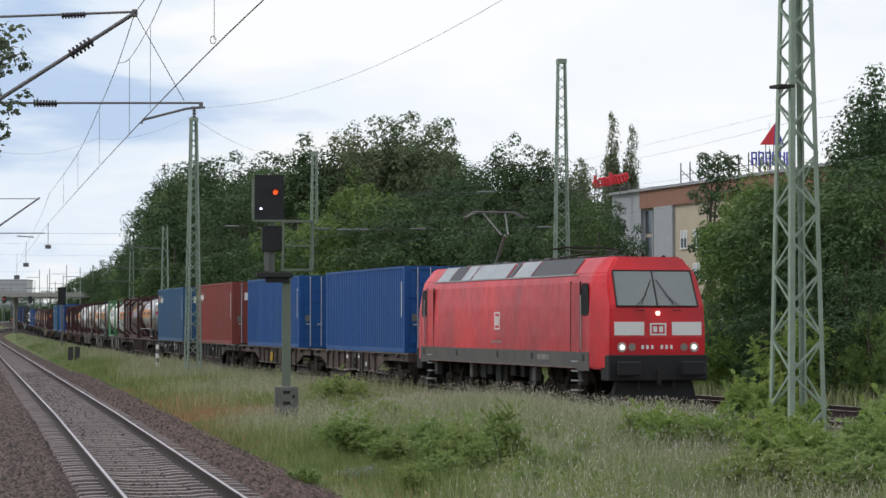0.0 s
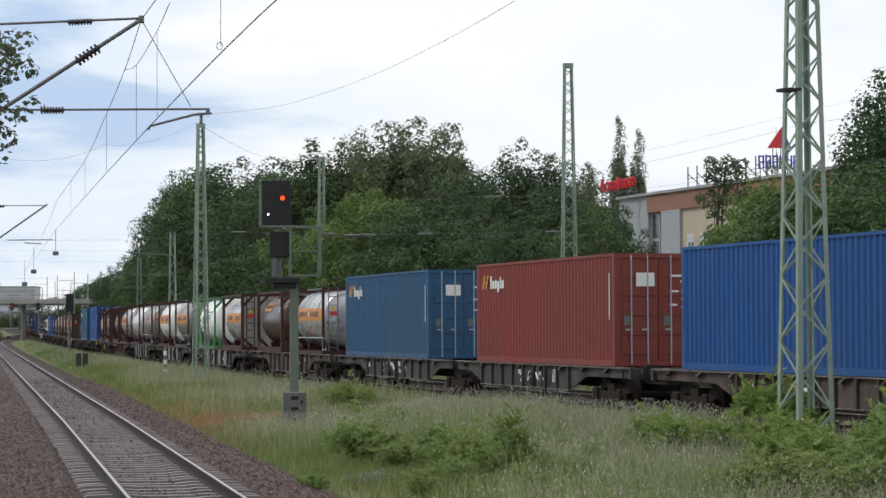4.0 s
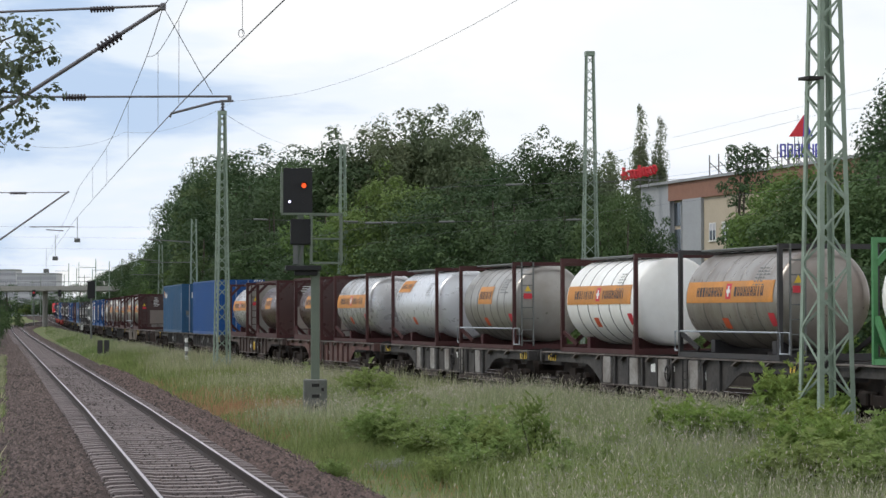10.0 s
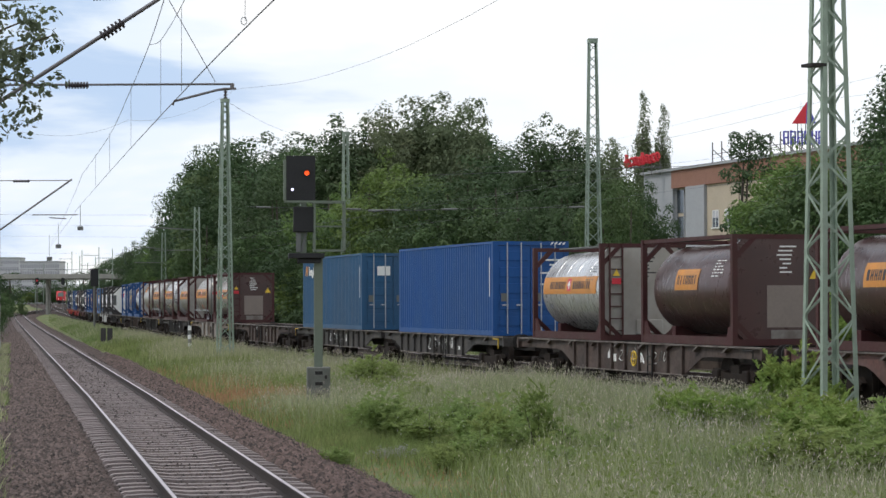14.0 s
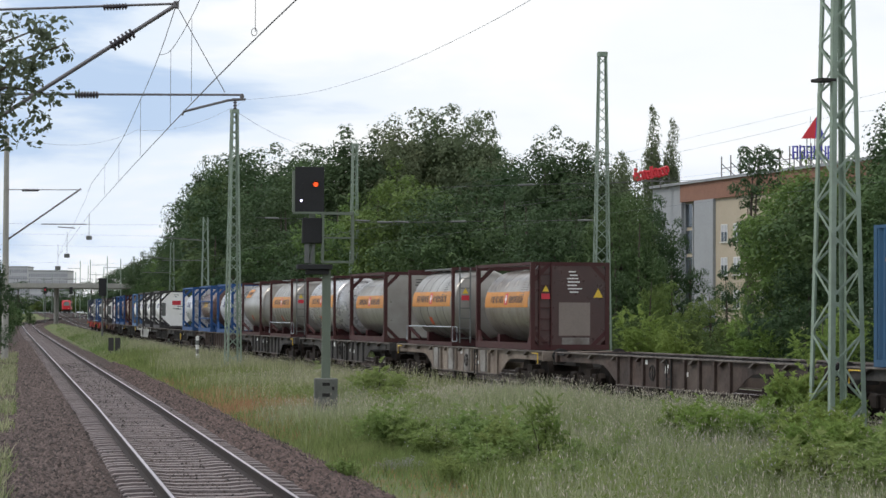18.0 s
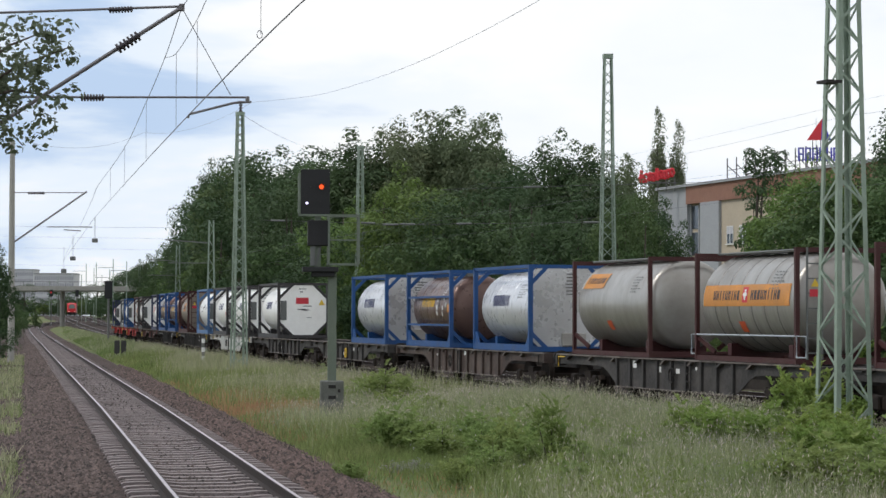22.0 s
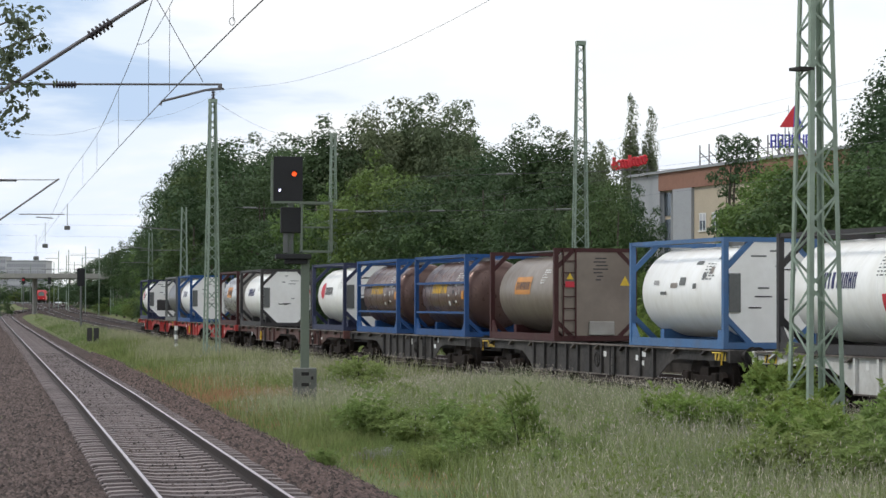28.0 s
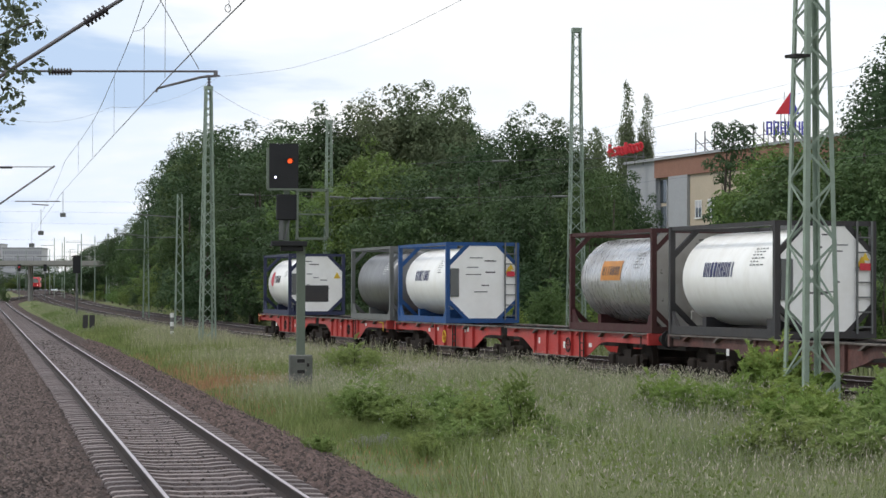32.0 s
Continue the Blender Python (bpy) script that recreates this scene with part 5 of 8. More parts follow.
def tanks():
    mar, blu, drk = M_FR_MAROON, M_FR_BLUE, M_FR_DARK
    T = tank_container
    T(100.9, "dome", mar, M_TSILVER, "silver tank container with orange band in maroon end frames", "band", top_rail=False, ladder=True, placard="flank")
    T(109.7, "full", mar, M_TBROWN, "dark brown tank container in maroon box frame", "corner", rings=0)
    T(120.3, "full", mar, M_TSILVER, "silver tank container with orange band in maroon box frame", "band", shield=M_TGREY, ladder=True)
    T(129.3, "dome", M_FR_GREEN, M_TWHITE, "white tank container in bright green frame", "sign", top_rail=False, diag=True, rings=3, L=6.2)
    T(140.0, "dome", M_FR_DARK, M_TSTAIN, "stained grey-brown tank container with faded orange band", "band", top_rail=False, ladder=True, placard="flank")
    T(149.1, "dome", mar, M_TWHITE, "white tank container with orange band in maroon frames", "band", top_rail=False, placard="flank", rings=5)
    T(159.7, "dome", mar, M_TGREY, "dirty grey tank container with orange panel", "square", top_rail=False, ladder=True, placard="flank", rings=6)
    T(168.9, "dome", mar, M_TBRIGHT, "smooth silver tank container with high orange panel", "corner", top_rail=False, rings=0, L=6.4)
    T(179.3, "dome", mar, M_TSILVER, "silver tank container with orange band", "band", top_rail=False, placard="flank", rings=5)
    T(188.2, "full", mar, M_TBROWN, "dark brown tank container with orange panel", "square", shield=M_TBROWN, rings=0)
    T(198.8, "full", mar, M_TBROWN, "dark brown tank container with orange panel and lettered end", "square", shield=M_TBROWN, rings=0)
    T(208.0, "full", mar, M_TSILVER, "dented silver tank container with orange band", "band", shield=M_TGREY, ladder=True, top_rail=False)
    T(271.9, "full", mar, M_TSTAIN, "maroon tank container with orange band and ladder at its end", "band", shield=M_TBROWN, ladder=True)
    T(281.0, "dome", mar, M_TGREY, "dirty grey tank container with orange band", "band", top_rail=False, ladder=True, L=6.2)
    T(291.1, "full", mar, M_TGREY, "grey tank container with orange band in maroon frame", "band", L=6.3, shield=M_TGREY)
    T(300.7, "dome", mar, M_TSILVER, "silver tank container with orange band and grey hand rail", "band", top_rail=False, L=6.3)
    T(310.8, "dome", mar, M_TGREY, "grey ribbed tank container with orange band", "band", top_rail=False, ladder=True, rings=6)
    T(320.2, "dome", mar, M_TGREY, "grey tank container with high orange panel", "corner", top_rail=False, rings=0, L=6.3)
    T(330.7, "full", blu, M_TBRIGHT, "silver tank container in blue box frame", "name", shield=M_TSILVER, L=6.3, rings=2)
    T(340.0, "full", blu, M_TRUST, "brown tank container in blue box frame with rails", "name", ink=M_GOLDINK, mid_rail=True, L=6.3)
    T(349.8, "full", blu, M_TBRIGHT, "clean silver tank container in blue box frame", "name", shield=M_TSILVER, L=6.3, rings=2)
    T(374.3, "oct", drk, M_TWHITE, "white tank container with octagonal end shield and red placard", "name", shield=M_TWHITE, placard="end", L=6.3, rings=1)
    T(384.2, "oct", drk, M_TWHITE, "white tank container with octagonal end shield", "name", shield=M_TWHITE, placard="end", L=6.3, rings=1)
    T(393.2, "oct", drk, M_TWHITE, "white tank container in charcoal frame with red placard", "name", shield=M_TWHITE, placard="low", L=6.3)
    T(402.4, "oct", M_FR_LBLUE, M_TWHITE, "stained white tank container in light blue frame", "stain", shield=M_TWHITE, L=6.2, rings=0)
    T(414.7, "full", mar, M_TTAN, "grey-brown tank container with orange panel and ladder", "square", shield=M_TTAN, ladder=True, L=6.3, rings=0, top_rail=False)
    T(423.8, "full", blu, M_TRUST, "brown tank container in blue frame with rails", "name", ink=M_GOLDINK, mid_rail=True, L=6.4)
    T(432.7, "full", blu, M_TRUST, "brown tank container in blue frame with placards", "name", ink=M_GOLDINK, mid_rail=True, L=6.4)
    T(441.4, "oct", M_FR_NAVY, M_TWHITE, "white tank container with round red emblem in navy frame", "logo", shield=M_TWHITE, placard="dark", L=6.2, rings=2)
    T(460.3, "oct", drk, M_TWHITE, "clean white tank container with ladder on octagonal end", "name", shield=M_TWHITE, ladder=True, L=6.3, rings=0)
    T(467.7, "full", mar, M_TSILVER, "silver tank container with orange panel in maroon frame", "square", L=6.3, rings=0, shield=M_TGREY)
    T(486.5, "oct", blu, M_TWHITE, "white tank container in blue frame with octagonal end", "name", shield=M_TWHITE, ladder=True, L=6.4, rings=0)
    T(494.0, "full", M_FR_GREY, M_TSTEEL, "plain dark steel tank container in grey frame", L=6.3, rings=0)
    T(513.0, "oct", M_FR_NAVY, M_TWHITE, "white tank container with dark placard on octagonal end", "logo", shield=M_TWHITE, placard="dark", L=6.4, rings=0)


tanks()


# ---------------------------------------------------------------- masts, signals, wires
def lattice_mast(x, y, turn, h, base, top, label, leg=0.085, panel=1.05, z0=-0.35, base2=None, top2=None):
    """A tapered lattice mast: four angle legs and zigzag braces on each face."""
    ob = thing("lattice_mast", label, "catenary mast", pose(x, y, z0, 0, 0, turn), "lattice masts")
    b2, t2 = base2 or base, top2 or top

    def corner(i, z):
        k = z / h
        return Vector((((-1, 1, 1, -1)[i]) * (base + (top - base) * k) / 2, ((-1, -1, 1, 1)[i]) * (b2 + (t2 - b2) * k) / 2, z))
    for i in range(4):
        sx, sy = (-1, 1, 1, -1)[i], (-1, -1, 1, 1)[i]
        g = Geo()
        a, b = corner(i, 0), corner(i, h)
        g.beam(a - Vector((sx * leg / 2, 0, 0)), b - Vector((sx * leg / 2, 0, 0)), leg, 0.012, (0, 1, 0))
        g.beam(a - Vector((0, sy * leg / 2, 0)), b - Vector((0, sy * leg / 2, 0)), 0.012, leg, (0, 1, 0))
        part("leg", g, M_MAST, ob)
    for i in range(4):
        j = (i + 1) % 4
        z, k = 0.15, 0
        while z < h - 0.3:
            w = (corner(i, z) - corner(j, z)).length
            zn = min(z + max(0.34, w * panel), h - 0.08)
            p, q = (corner(i, z), corner(j, zn)) if (k + i) % 2 == 0 else (corner(j, z), corner(i, zn))
            part("brace", Geo().beam(p, q, 0.012, leg * 0.5, (corner(j, 0) - corner(i, 0)).cross(Vector((0, 0, 1))).cross(q - p)), M_MAST, ob)
            z, k = zn, k + 1
    cap = Geo().box(-top / 2 - 0.02, top / 2 + 0.02, -t2 / 2 - 0.02, t2 / 2 + 0.02, h - 0.16, h)
    part("cap_plate", cap, M_MAST, ob)
    part("footing", Geo().box(-base / 2 - 0.2, base / 2 + 0.2, -b2 / 2 - 0.2, b2 / 2 + 0.2, -0.3, 0.12, 0.03), M_CONC, ob)
    return ob


MT = 20
p = sight(1410, 47.5)
mast_r = lattice_mast(p[0], p[1], 23.5, 12.6, 0.81, 0.32, "pale green steel lattice mast standing in shrubs", 0.095, 0.88, -0.3)
g = Geo().box(-0.52, -0.2, -0.28, 0.12, 6.95, 7.01)
part("step_bracket", g, M_BLACK, mast_r, "small dark bracket")
p = sight(342, 110)
lattice_mast(p[0], p[1], MT, tall(208, 110) + 0.2, 0.66, 0.30, "pale green lattice mast in the grass strip", 0.075, 0.95, -0.2)
p = sight(994, 88)
lattice_mast(p[0], p[1], 8, tall(104, 88) + 0.35, 0.66, 0.29, "pale green lattice mast behind the freight tracks", 0.052, 0.95, -0.35)
for px, d, top in ((556, 150, 268), (165, 420, 470)):
    p = sight(px, d)
    lattice_mast(p[0], p[1], MT, tall(top, d) + 0.35, 0.6, 0.3, "distant lattice mast before the trees", 0.07, 1.1, -0.35)


def signal():
    x, y, _ = sight(507, 60)
    ob = thing("railway_signal", "black colour-light signal on a grey-green post, orange-red lamp lit", "railway signal", pose(x, y, -0.35, 0, 0, 6))
    k = 60 / 4400
    part("post", Geo().box(-0.105, 0.105, -0.07, 0.07, 0.1, 3.75, 0.012), M_SIGPOST, ob)
    part("post_foot", Geo().box(-0.28, 0.28, -0.22, 0.22, -0.05, 1.0, 0.02), M_CABINET, ob, "grey cabinet round the post foot")
    d = Geo()
    for z in (0.35, 0.62, 0.88):
        d.box(-0.09, 0.09, -0.235, -0.222, z - 0.06, z + 0.02)
    d.box(0.14, 0.2, -0.235, -0.222, 0.72, 0.8)
    part("cabinet_latch", d, M_BLACK, ob)
    zt = tall(310, 60) + 0.35
    hx0, hx1 = (446 - 507) * k, (502 - 507) * k
    part("platform", Geo().box(-0.72, 0.14, -0.3, 0.3, 3.62, 3.74, 0.01).box(-0.5, 0.05, -0.2, 0.2, 3.5, 3.62, 0.01), M_SIGBLACK, ob)
    part("upper_post", Geo().box(-0.42, -0.28, 0.02, 0.14, 3.7, zt - 0.2), M_SIGPOST, ob)
    head = part("signal_head", Geo().box(hx0 + 0.06, hx1, -0.06, -0.02, zt - 1.1, zt, 0.006), M_SIGBLACK, ob, "black rectangular signal screen")
    part("head_casing", Geo().box(hx0, hx0 + 0.07, -0.05, 0.22, zt - 1.08, zt - 0.1, 0.01), M_SIGPOST, ob)
    part("head_back", Geo().box(hx0 + 0.1, hx1 - 0.06, -0.02, 0.22, zt - 1.02, zt - 0.08, 0.02), M_SIGBLACK, ob)
    for lx, ly, m, r, lab in ((487, 341, M_LAMPO, 0.058, "lit orange-red lamp"), (461.5, 370, M_LAMPV, 0.027, "lit white lamp")):
        X, Z = (lx - 507) * k, tall(ly, 60) + 0.35
        h = Geo()
        ang = [math.pi * (0.0 + i / 10) for i in range(11)]
        vs = []
        for a in ang:
            vs += [(X + r * 1.35 * math.cos(a), -0.06, Z + r * 1.35 * math.sin(a)), (X + r * 1.35 * math.cos(a), -0.26, Z + r * 1.35 * math.sin(a) * 1.02)]
        h.add(vs, [(2 * i, 2 * i + 1, 2 * i + 3, 2 * i + 2) for i in range(10)])
        lamp = part("lamp_hood", h, M_SIGBLACK, ob)
        l = Geo()
        n = 20
        l.add([(X + r * math.cos(math.tau * i / n), -0.075, Z + r * math.sin(math.tau * i / n)) for i in range(n)], [tuple(range(n))])
        part("lamp", l, m, lamp, lab)
    for lx, ly in ((468, 338), (487, 369), (468, 384)):
        X, Z = (lx - 507) * k, tall(ly, 60) + 0.35
        part("unlit_lens", Geo().tube([(X, -0.075, Z), (X, -0.055, Z)], 0.05, 16), M_SIGBLACK, ob)
    zi = tall(400, 60) + 0.35
    part("lower_box", Geo().box((463 - 507) * k, (500 - 507) * k, -0.1, 0.12, zi - 0.62, zi, 0.02), M_SIGBLACK, ob, "unlit black indicator box")
    j = Geo().box((468 - 507) * k, (476 - 507) * k, -0.05, 0.05, zi - 1.1, zi - 0.6).beam(((478 - 507) * k, 0, zi - 1.08), ((486 - 507) * k, 0, zi - 0.62), 0.05)
    part("bracket", j, M_FR_GREY, ob)
    # railed basket
    b = []
    x0, x1, z0b, z1b = (500 - 507) * k, (553 - 507) * k, tall(478, 60) + 0.35, tall(392, 60) + 0.35
    for yy in (-0.3, 0.35):
        for xa in (x0, x1):
            b.append(Geo().beam((xa, yy, z0b), (xa, yy, z1b), 0.045))
        for z in (z0b, z1b, (z0b + z1b) / 2):
            b.append(Geo().beam((x0, yy, z), (x1, yy, z), 0.045 if z != (z0b + z1b) / 2 else 0.02))
    for xa in (x0, x1):
        for z in (z0b, z1b):
            b.append(Geo().beam((xa, -0.3, z), (xa, 0.35, z), 0.045))
    b.append(Geo().beam(((446 - 507) * k, -0.3, z1b), (x0, -0.3, z1b), 0.05))
    for g in b:
        part("railing", g, M_SIGPOST, ob)


signal()


def small_signals():
    p = sight(110, 215)
    k = 215 / 4400
    ob = thing("railway_signal", "distant black signal on a thin post seen from behind", "railway signal", pose(p[0], p[1], -0.35, 0, 0, 8))
    part("post", Geo().tube([(0, 0, 0), (0, 0, tall(512, 215))], 0.09, 8), M_FR_GREY, ob)
    part("signal_head", Geo().box(-0.34, 0.34, -0.1, 0.1, tall(540, 215) + 0.35, tall(511, 215) + 0.35, 0.03), M_SIGBLACK, ob)
    part("signal_cap", Geo().box(-0.4, 0.4, -0.12, 0.12, tall(511, 215) + 0.35, tall(509, 215) + 0.35), M_SIGBLACK, ob)
    p = sight(134, 150)
    ob = thing("trackside_box", "dark low relay box on two legs in the grass", "relay box", pose(p[0], p[1], -0.35, 0, 0, 8))
    for x in (-0.32, 0.08):
        part("leaf", Geo().box(x - 0.12, x + 0.2, -0.1, 0.1, 0.25, 1.05, 0.02), M_FR_DARK, ob)
        part("leg", Geo().box(x, x + 0.08, -0.05, 0.05, -0.05, 0.3), M_FR_DARK, ob)
    p = sight(279, 118)
    ob = thing("marker_post", "white marker post with dark bands in the grass", "marker post", pose(p[0], p[1], -0.35))
    for i in range(7):
        part("band", Geo().tube([(0, 0, i * 0.21), (0, 0, i * 0.21 + 0.21)], 0.085, 10), M_WHITE if i % 2 == 0 else M_FR_GREY, ob)


small_signals()


def wire(name, pts, r, label, sag=0.0):
    a = Geo()
    out = []
    ps = [Vector(p) for p in pts]
    for i in range(len(ps) - 1):
        p, q = ps[i], ps[i + 1]
        # smooth through the middle points
        m = (q - ps[i - 1]) * 0.5 if i > 0 else (q - p)
        n = (ps[i + 2] - p) * 0.5 if i + 2 < len(ps) else (q - p)
        for k in range(10):
            t = k / 10
            v = p * (2 * t ** 3 - 3 * t * t + 1) + m * (t ** 3 - 2 * t * t + t) + q * (3 * t * t - 2 * t ** 3) + n * (t ** 3 - t * t)
            v.z -= sag * 4 * t * (1 - t)
            out.append(v)
    out.append(Vector(pts[-1]))
    a.tube(out, r * 0.62, 5)
    return solid(name, a, M_CABLE, label, "wire")


def aim(px, py, depth):
    """The place at that depth behind the point (px, py) of the first view."""
    return Vector(((px - 784) / 4400 * depth, depth, EYE_Z + (570 - py) / 4400 * depth))


def insulator(p, q, parent, n=7, r=0.07):
    p, q = Vector(p), Vector(q)
    pts, radii = [p], [r * 0.45]
    for i in range(n):
        for f, k in ((0.18, 0.45), (0.22, 1.0), (0.72, 0.9), (0.78, 0.45)):
            pts.append(p.lerp(q, (i + f) / n))
            radii.append(r * k)
    g = Geo().tube(pts + [q], radii + [r * 0.45], 10)
    part("insulator", g, M_INSUL, parent, "dark ribbed insulator")


def near_catenary():
    D = 33.0
    mx, my, _ = sight(-150, D)
    ob = thing("catenary_mast", "weathered concrete catenary mast with slanted steel cantilever arms", "catenary mast", pose(0, 0, 0))
    part("pole", Geo().tube([(mx, my, -0.5), (mx, my, 6.9)], [0.16, 0.12], 12), M_CONC, ob, smooth=True)
    a = Geo()
    tip = aim(237, 22, D)
    base = aim(-150, 270, D)
    a.tube([base, tip], 0.028, 8)
    part("strut_tube", a, M_ARM, ob, "slanted grey tube")
    insulator(aim(122, 97, D), aim(162, 71, D), ob, 6, 0.075)
    a = Geo().tube([aim(-150, 34, D), aim(238, 20, D)], 0.018, 6)
    part("top_stay", a, M_ARM, ob)
    insulator(aim(107, 27, D), aim(150, 25, D), ob, 8, 0.045)
    a = Geo().tube([aim(-150, 182, D), aim(358, 182, D)], 0.016, 6)
    a.tube([aim(355, 182, D), aim(355, 192, D)], 0.03, 6)
    part("registration_tube", a, M_ARM, ob)
    insulator(aim(58, 183, D), aim(100, 183, D), ob, 8, 0.05)
    a = Geo().tube([aim(357, 190, D), aim(330, 192, D), aim(252, 212, D), aim(249, 219, D)], 0.018, 6)
    part("steady_arm", a, M_ARM, ob)
    a = Geo().tube([tip, aim(325, 178, D)], 0.0055, 5)
    part("stay_wire", a, M_CABLE, ob)
    part("arm_clamp", Geo().box(tip.x - 0.035, tip.x + 0.035, tip.y - 0.035, tip.y + 0.035, tip.z - 0.05, tip.z + 0.05, 0.01), M_ARM, ob)
    # contact wire, carrier wire and droppers
    far = aim(83, 398, 130)
    con = [aim(620, -140, 24.5), aim(250, 214, D), far]
    wire("contact_wire", con, 0.011, "dark copper contact wire above the platform track")
    car = [aim(237, 22, D), aim(208, 110, 40), aim(175, 190, 48), aim(135, 275, 62), aim(88, 342, 86)]
    wire("carrier_wire", car, 0.010, "dark carrier wire of the platform track")
    wire("carrier_wire", [aim(207, 112, 40), aim(228, 103, 37), aim(262, 48, 34), aim(288, -8, 31)], 0.008, "thin stitch wire below the cantilever")
    wire("carrier_wire", [aim(237, 22, D), aim(262, -12, 31.5), aim(300, -60, 30)], 0.010, "dark carrier wire of the platform track")
    for (x, ya, yb, d) in ((265, 46, 194, 34), (228, 103, 236, 37), (175, 190, 292, 47), (137, 268, 335, 60), (112, 306, 362, 75)):
        wire("dropper", [aim(x, ya, d), aim(x, yb, d)], 0.006, "thin copper dropper wire holding the contact wire")
    wire("dropper", [aim(378, -20, 29), aim(378, 70, 29)], 0.006, "thin copper dropper wire holding the contact wire")
    ring = Geo().tube([aim(376 + 5 * math.cos(q), 70 + 7 * math.sin(q), 29) for q in np.linspace(0, 6.28, 13)], 0.005, 5)
    solid("dropper_loop", ring, M_CABLE, "wire loop on the contact wire", "wire")
    # further cantilevers down the line
    D2 = 130
    ob2 = thing("catenary_mast", "distant catenary mast with cantilever over the platform track", "catenary mast", pose(0, 0, 0))
    m2 = sight(-63, D2)
    part("pole", Geo().tube([(m2[0], m2[1], -0.5), (m2[0], m2[1], 11.4)], [0.19, 0.13], 10), M_CONC, ob2)
    part("strut_tube", Geo().tube([aim(-63, 443, D2), aim(70, 350, D2)], 0.05, 6), M_ARM, ob2)
    part("top_stay", Geo().tube([aim(-60, 352, D2), aim(70, 352, D2)], 0.025, 6), M_ARM, ob2)
    insulator(aim(-35, 353, D2), aim(-5, 353, D2), ob2, 6, 0.08)
    part("registration_tube", Geo().tube([aim(0, 413, D2), aim(80, 413, D2)], 0.03, 6), M_ARM, ob2)
    part("steady_arm", Geo().tube([aim(30, 418, D2), aim(60, 420, D2)], 0.03, 6), M_ARM, ob2)
    wire("contact_wire", [far, aim(28, 475, 330)], 0.014, "dark contact wire running away")
    wire("carrier_wire", [aim(88, 342, 86), aim(66, 395, 150), aim(30, 470, 330)], 0.012, "dark carrier wire running away")
    # long wires across the sky
    wire("overhead_line", [aim(900, -8, 46), aim(820, 38, 52), aim(740, 80, 60), aim(650, 122, 70), aim(560, 155, 82), aim(470, 179, 95), aim(362, 191, 110)], 0.008, "thin overhead line reaching a lattice mast", 0.0)
    wire("overhead_line", [aim(362, 191, 110), aim(170, 245, 100), aim(-40, 262, 92)], 0.007, "thin sagging line across the sky", 0.35)
    wire("overhead_line", [aim(350, 215, 110), aim(470, 272, 170)], 0.012, "thin stay line behind the mast", 0.2)
    wire("overhead_line", [aim(1640, 138, 60), aim(1000, 291, 100)], 0.005, "thin overhead line before the sky", 0.0)
    ob = thing("mast_insulator", "small dark insulator on top of a lattice mast", "insulator", pose(0, 0, 0))
    insulator(aim(343, 209, 110), aim(343, 193, 110), ob, 3, 0.09)
    part("clamp", Geo().tube([aim(338, 190, 110), aim(362, 190, 110)], 0.05, 6), M_INSUL, ob)
    # tension weights
    for px, py, d in ((85, 437, 160), (46, 469, 240), (30, 491, 320)):
        k = d / 4400
        c = aim(px, py, d)
        ob = thing("hanging_weight", "small dark box hanging from the catenary", "catenary weight", pose(0, 0, 0))
        part("box", Geo().box(c.x - 4.5 * k, c.x + 4.5 * k, c.y - 0.2, c.y + 0.2, c.z - 3.5 * k, c.z + 3.5 * k, 0.02), M_FR_GREY, ob)
        part("hanger", Geo().tube([c, c + Vector((0, 0, 42 * k))], 0.02, 5), M_CABLE, ob)
    wire("overhead_line", [aim(-60, 412, 260), aim(380, 412, 250)], 0.014, "thin far cross wire", 0.1)


near_catenary()


# freight line contact wire above the train, with cantilevers from the masts
def freight_catenary():
    for side in (0.0, 4.5):
        pts = [on_track(s, side) for s in range(-60, 360, 30)]
        wire("contact_wire", [(x, y, 5.65) for x, y, h in pts], 0.006, "contact wire above the freight track")
        wire("carrier_wire", [(x, y, 6.7) for x, y, h in pts], 0.005, "carrier wire above the freight track", 0.25)
    for ax, ay, bx, by, d, ins in ((380, 400, 700, 408, 118, (410, 570, 640)), (560, 408, 1000, 402, 108, (610, 740, 965)), (700, 345, 1180, 330, 100, (860,)), (250, 480, 330, 480, 240, (290,))):
        ob = thing("span_wire", "thin span wire with pale insulators before the trees", "wire", pose(0, 0, 0))
        p, q = aim(ax, ay, d), aim(bx, by, d)
        part("cable", Geo().tube([p, q], 0.008, 5), M_CABLE, ob)
        for px in ins:
            c = p.lerp(q, (px - ax) / (bx - ax))
            v = (q - p).normalized() * 0.34
            part("insulator", Geo().tube([c - v, c + v], 0.045, 8), M_FR_GREY, ob)


freight_catenary()


# ---------------------------------------------------------------- trees and shrubs
L_DARK = leaf_mat("dark_oak_leaf", (0.043, 0.079, 0.036), (0.068, 0.114, 0.049), 0.13, 0.28)
L_MID = leaf_mat("mid_green_leaf", (0.060, 0.110, 0.041), (0.092, 0.144, 0.056), 0.13, 0.28)
L_BRIGHT = leaf_mat("fresh_green_leaf", (0.113, 0.188, 0.050), (0.150, 0.222, 0.068), 0.13, 0.3)
L_GREY = leaf_mat("grey_green_poplar_leaf", (0.115, 0.150, 0.082), (0.155, 0.190, 0.105), 0.2, 0.42)
M_BARK = mat("grey_brown_bark", (0.075, 0.06, 0.048), 0.9, scale=3, amount=0.7, bump=0.02, bump_scale=12)


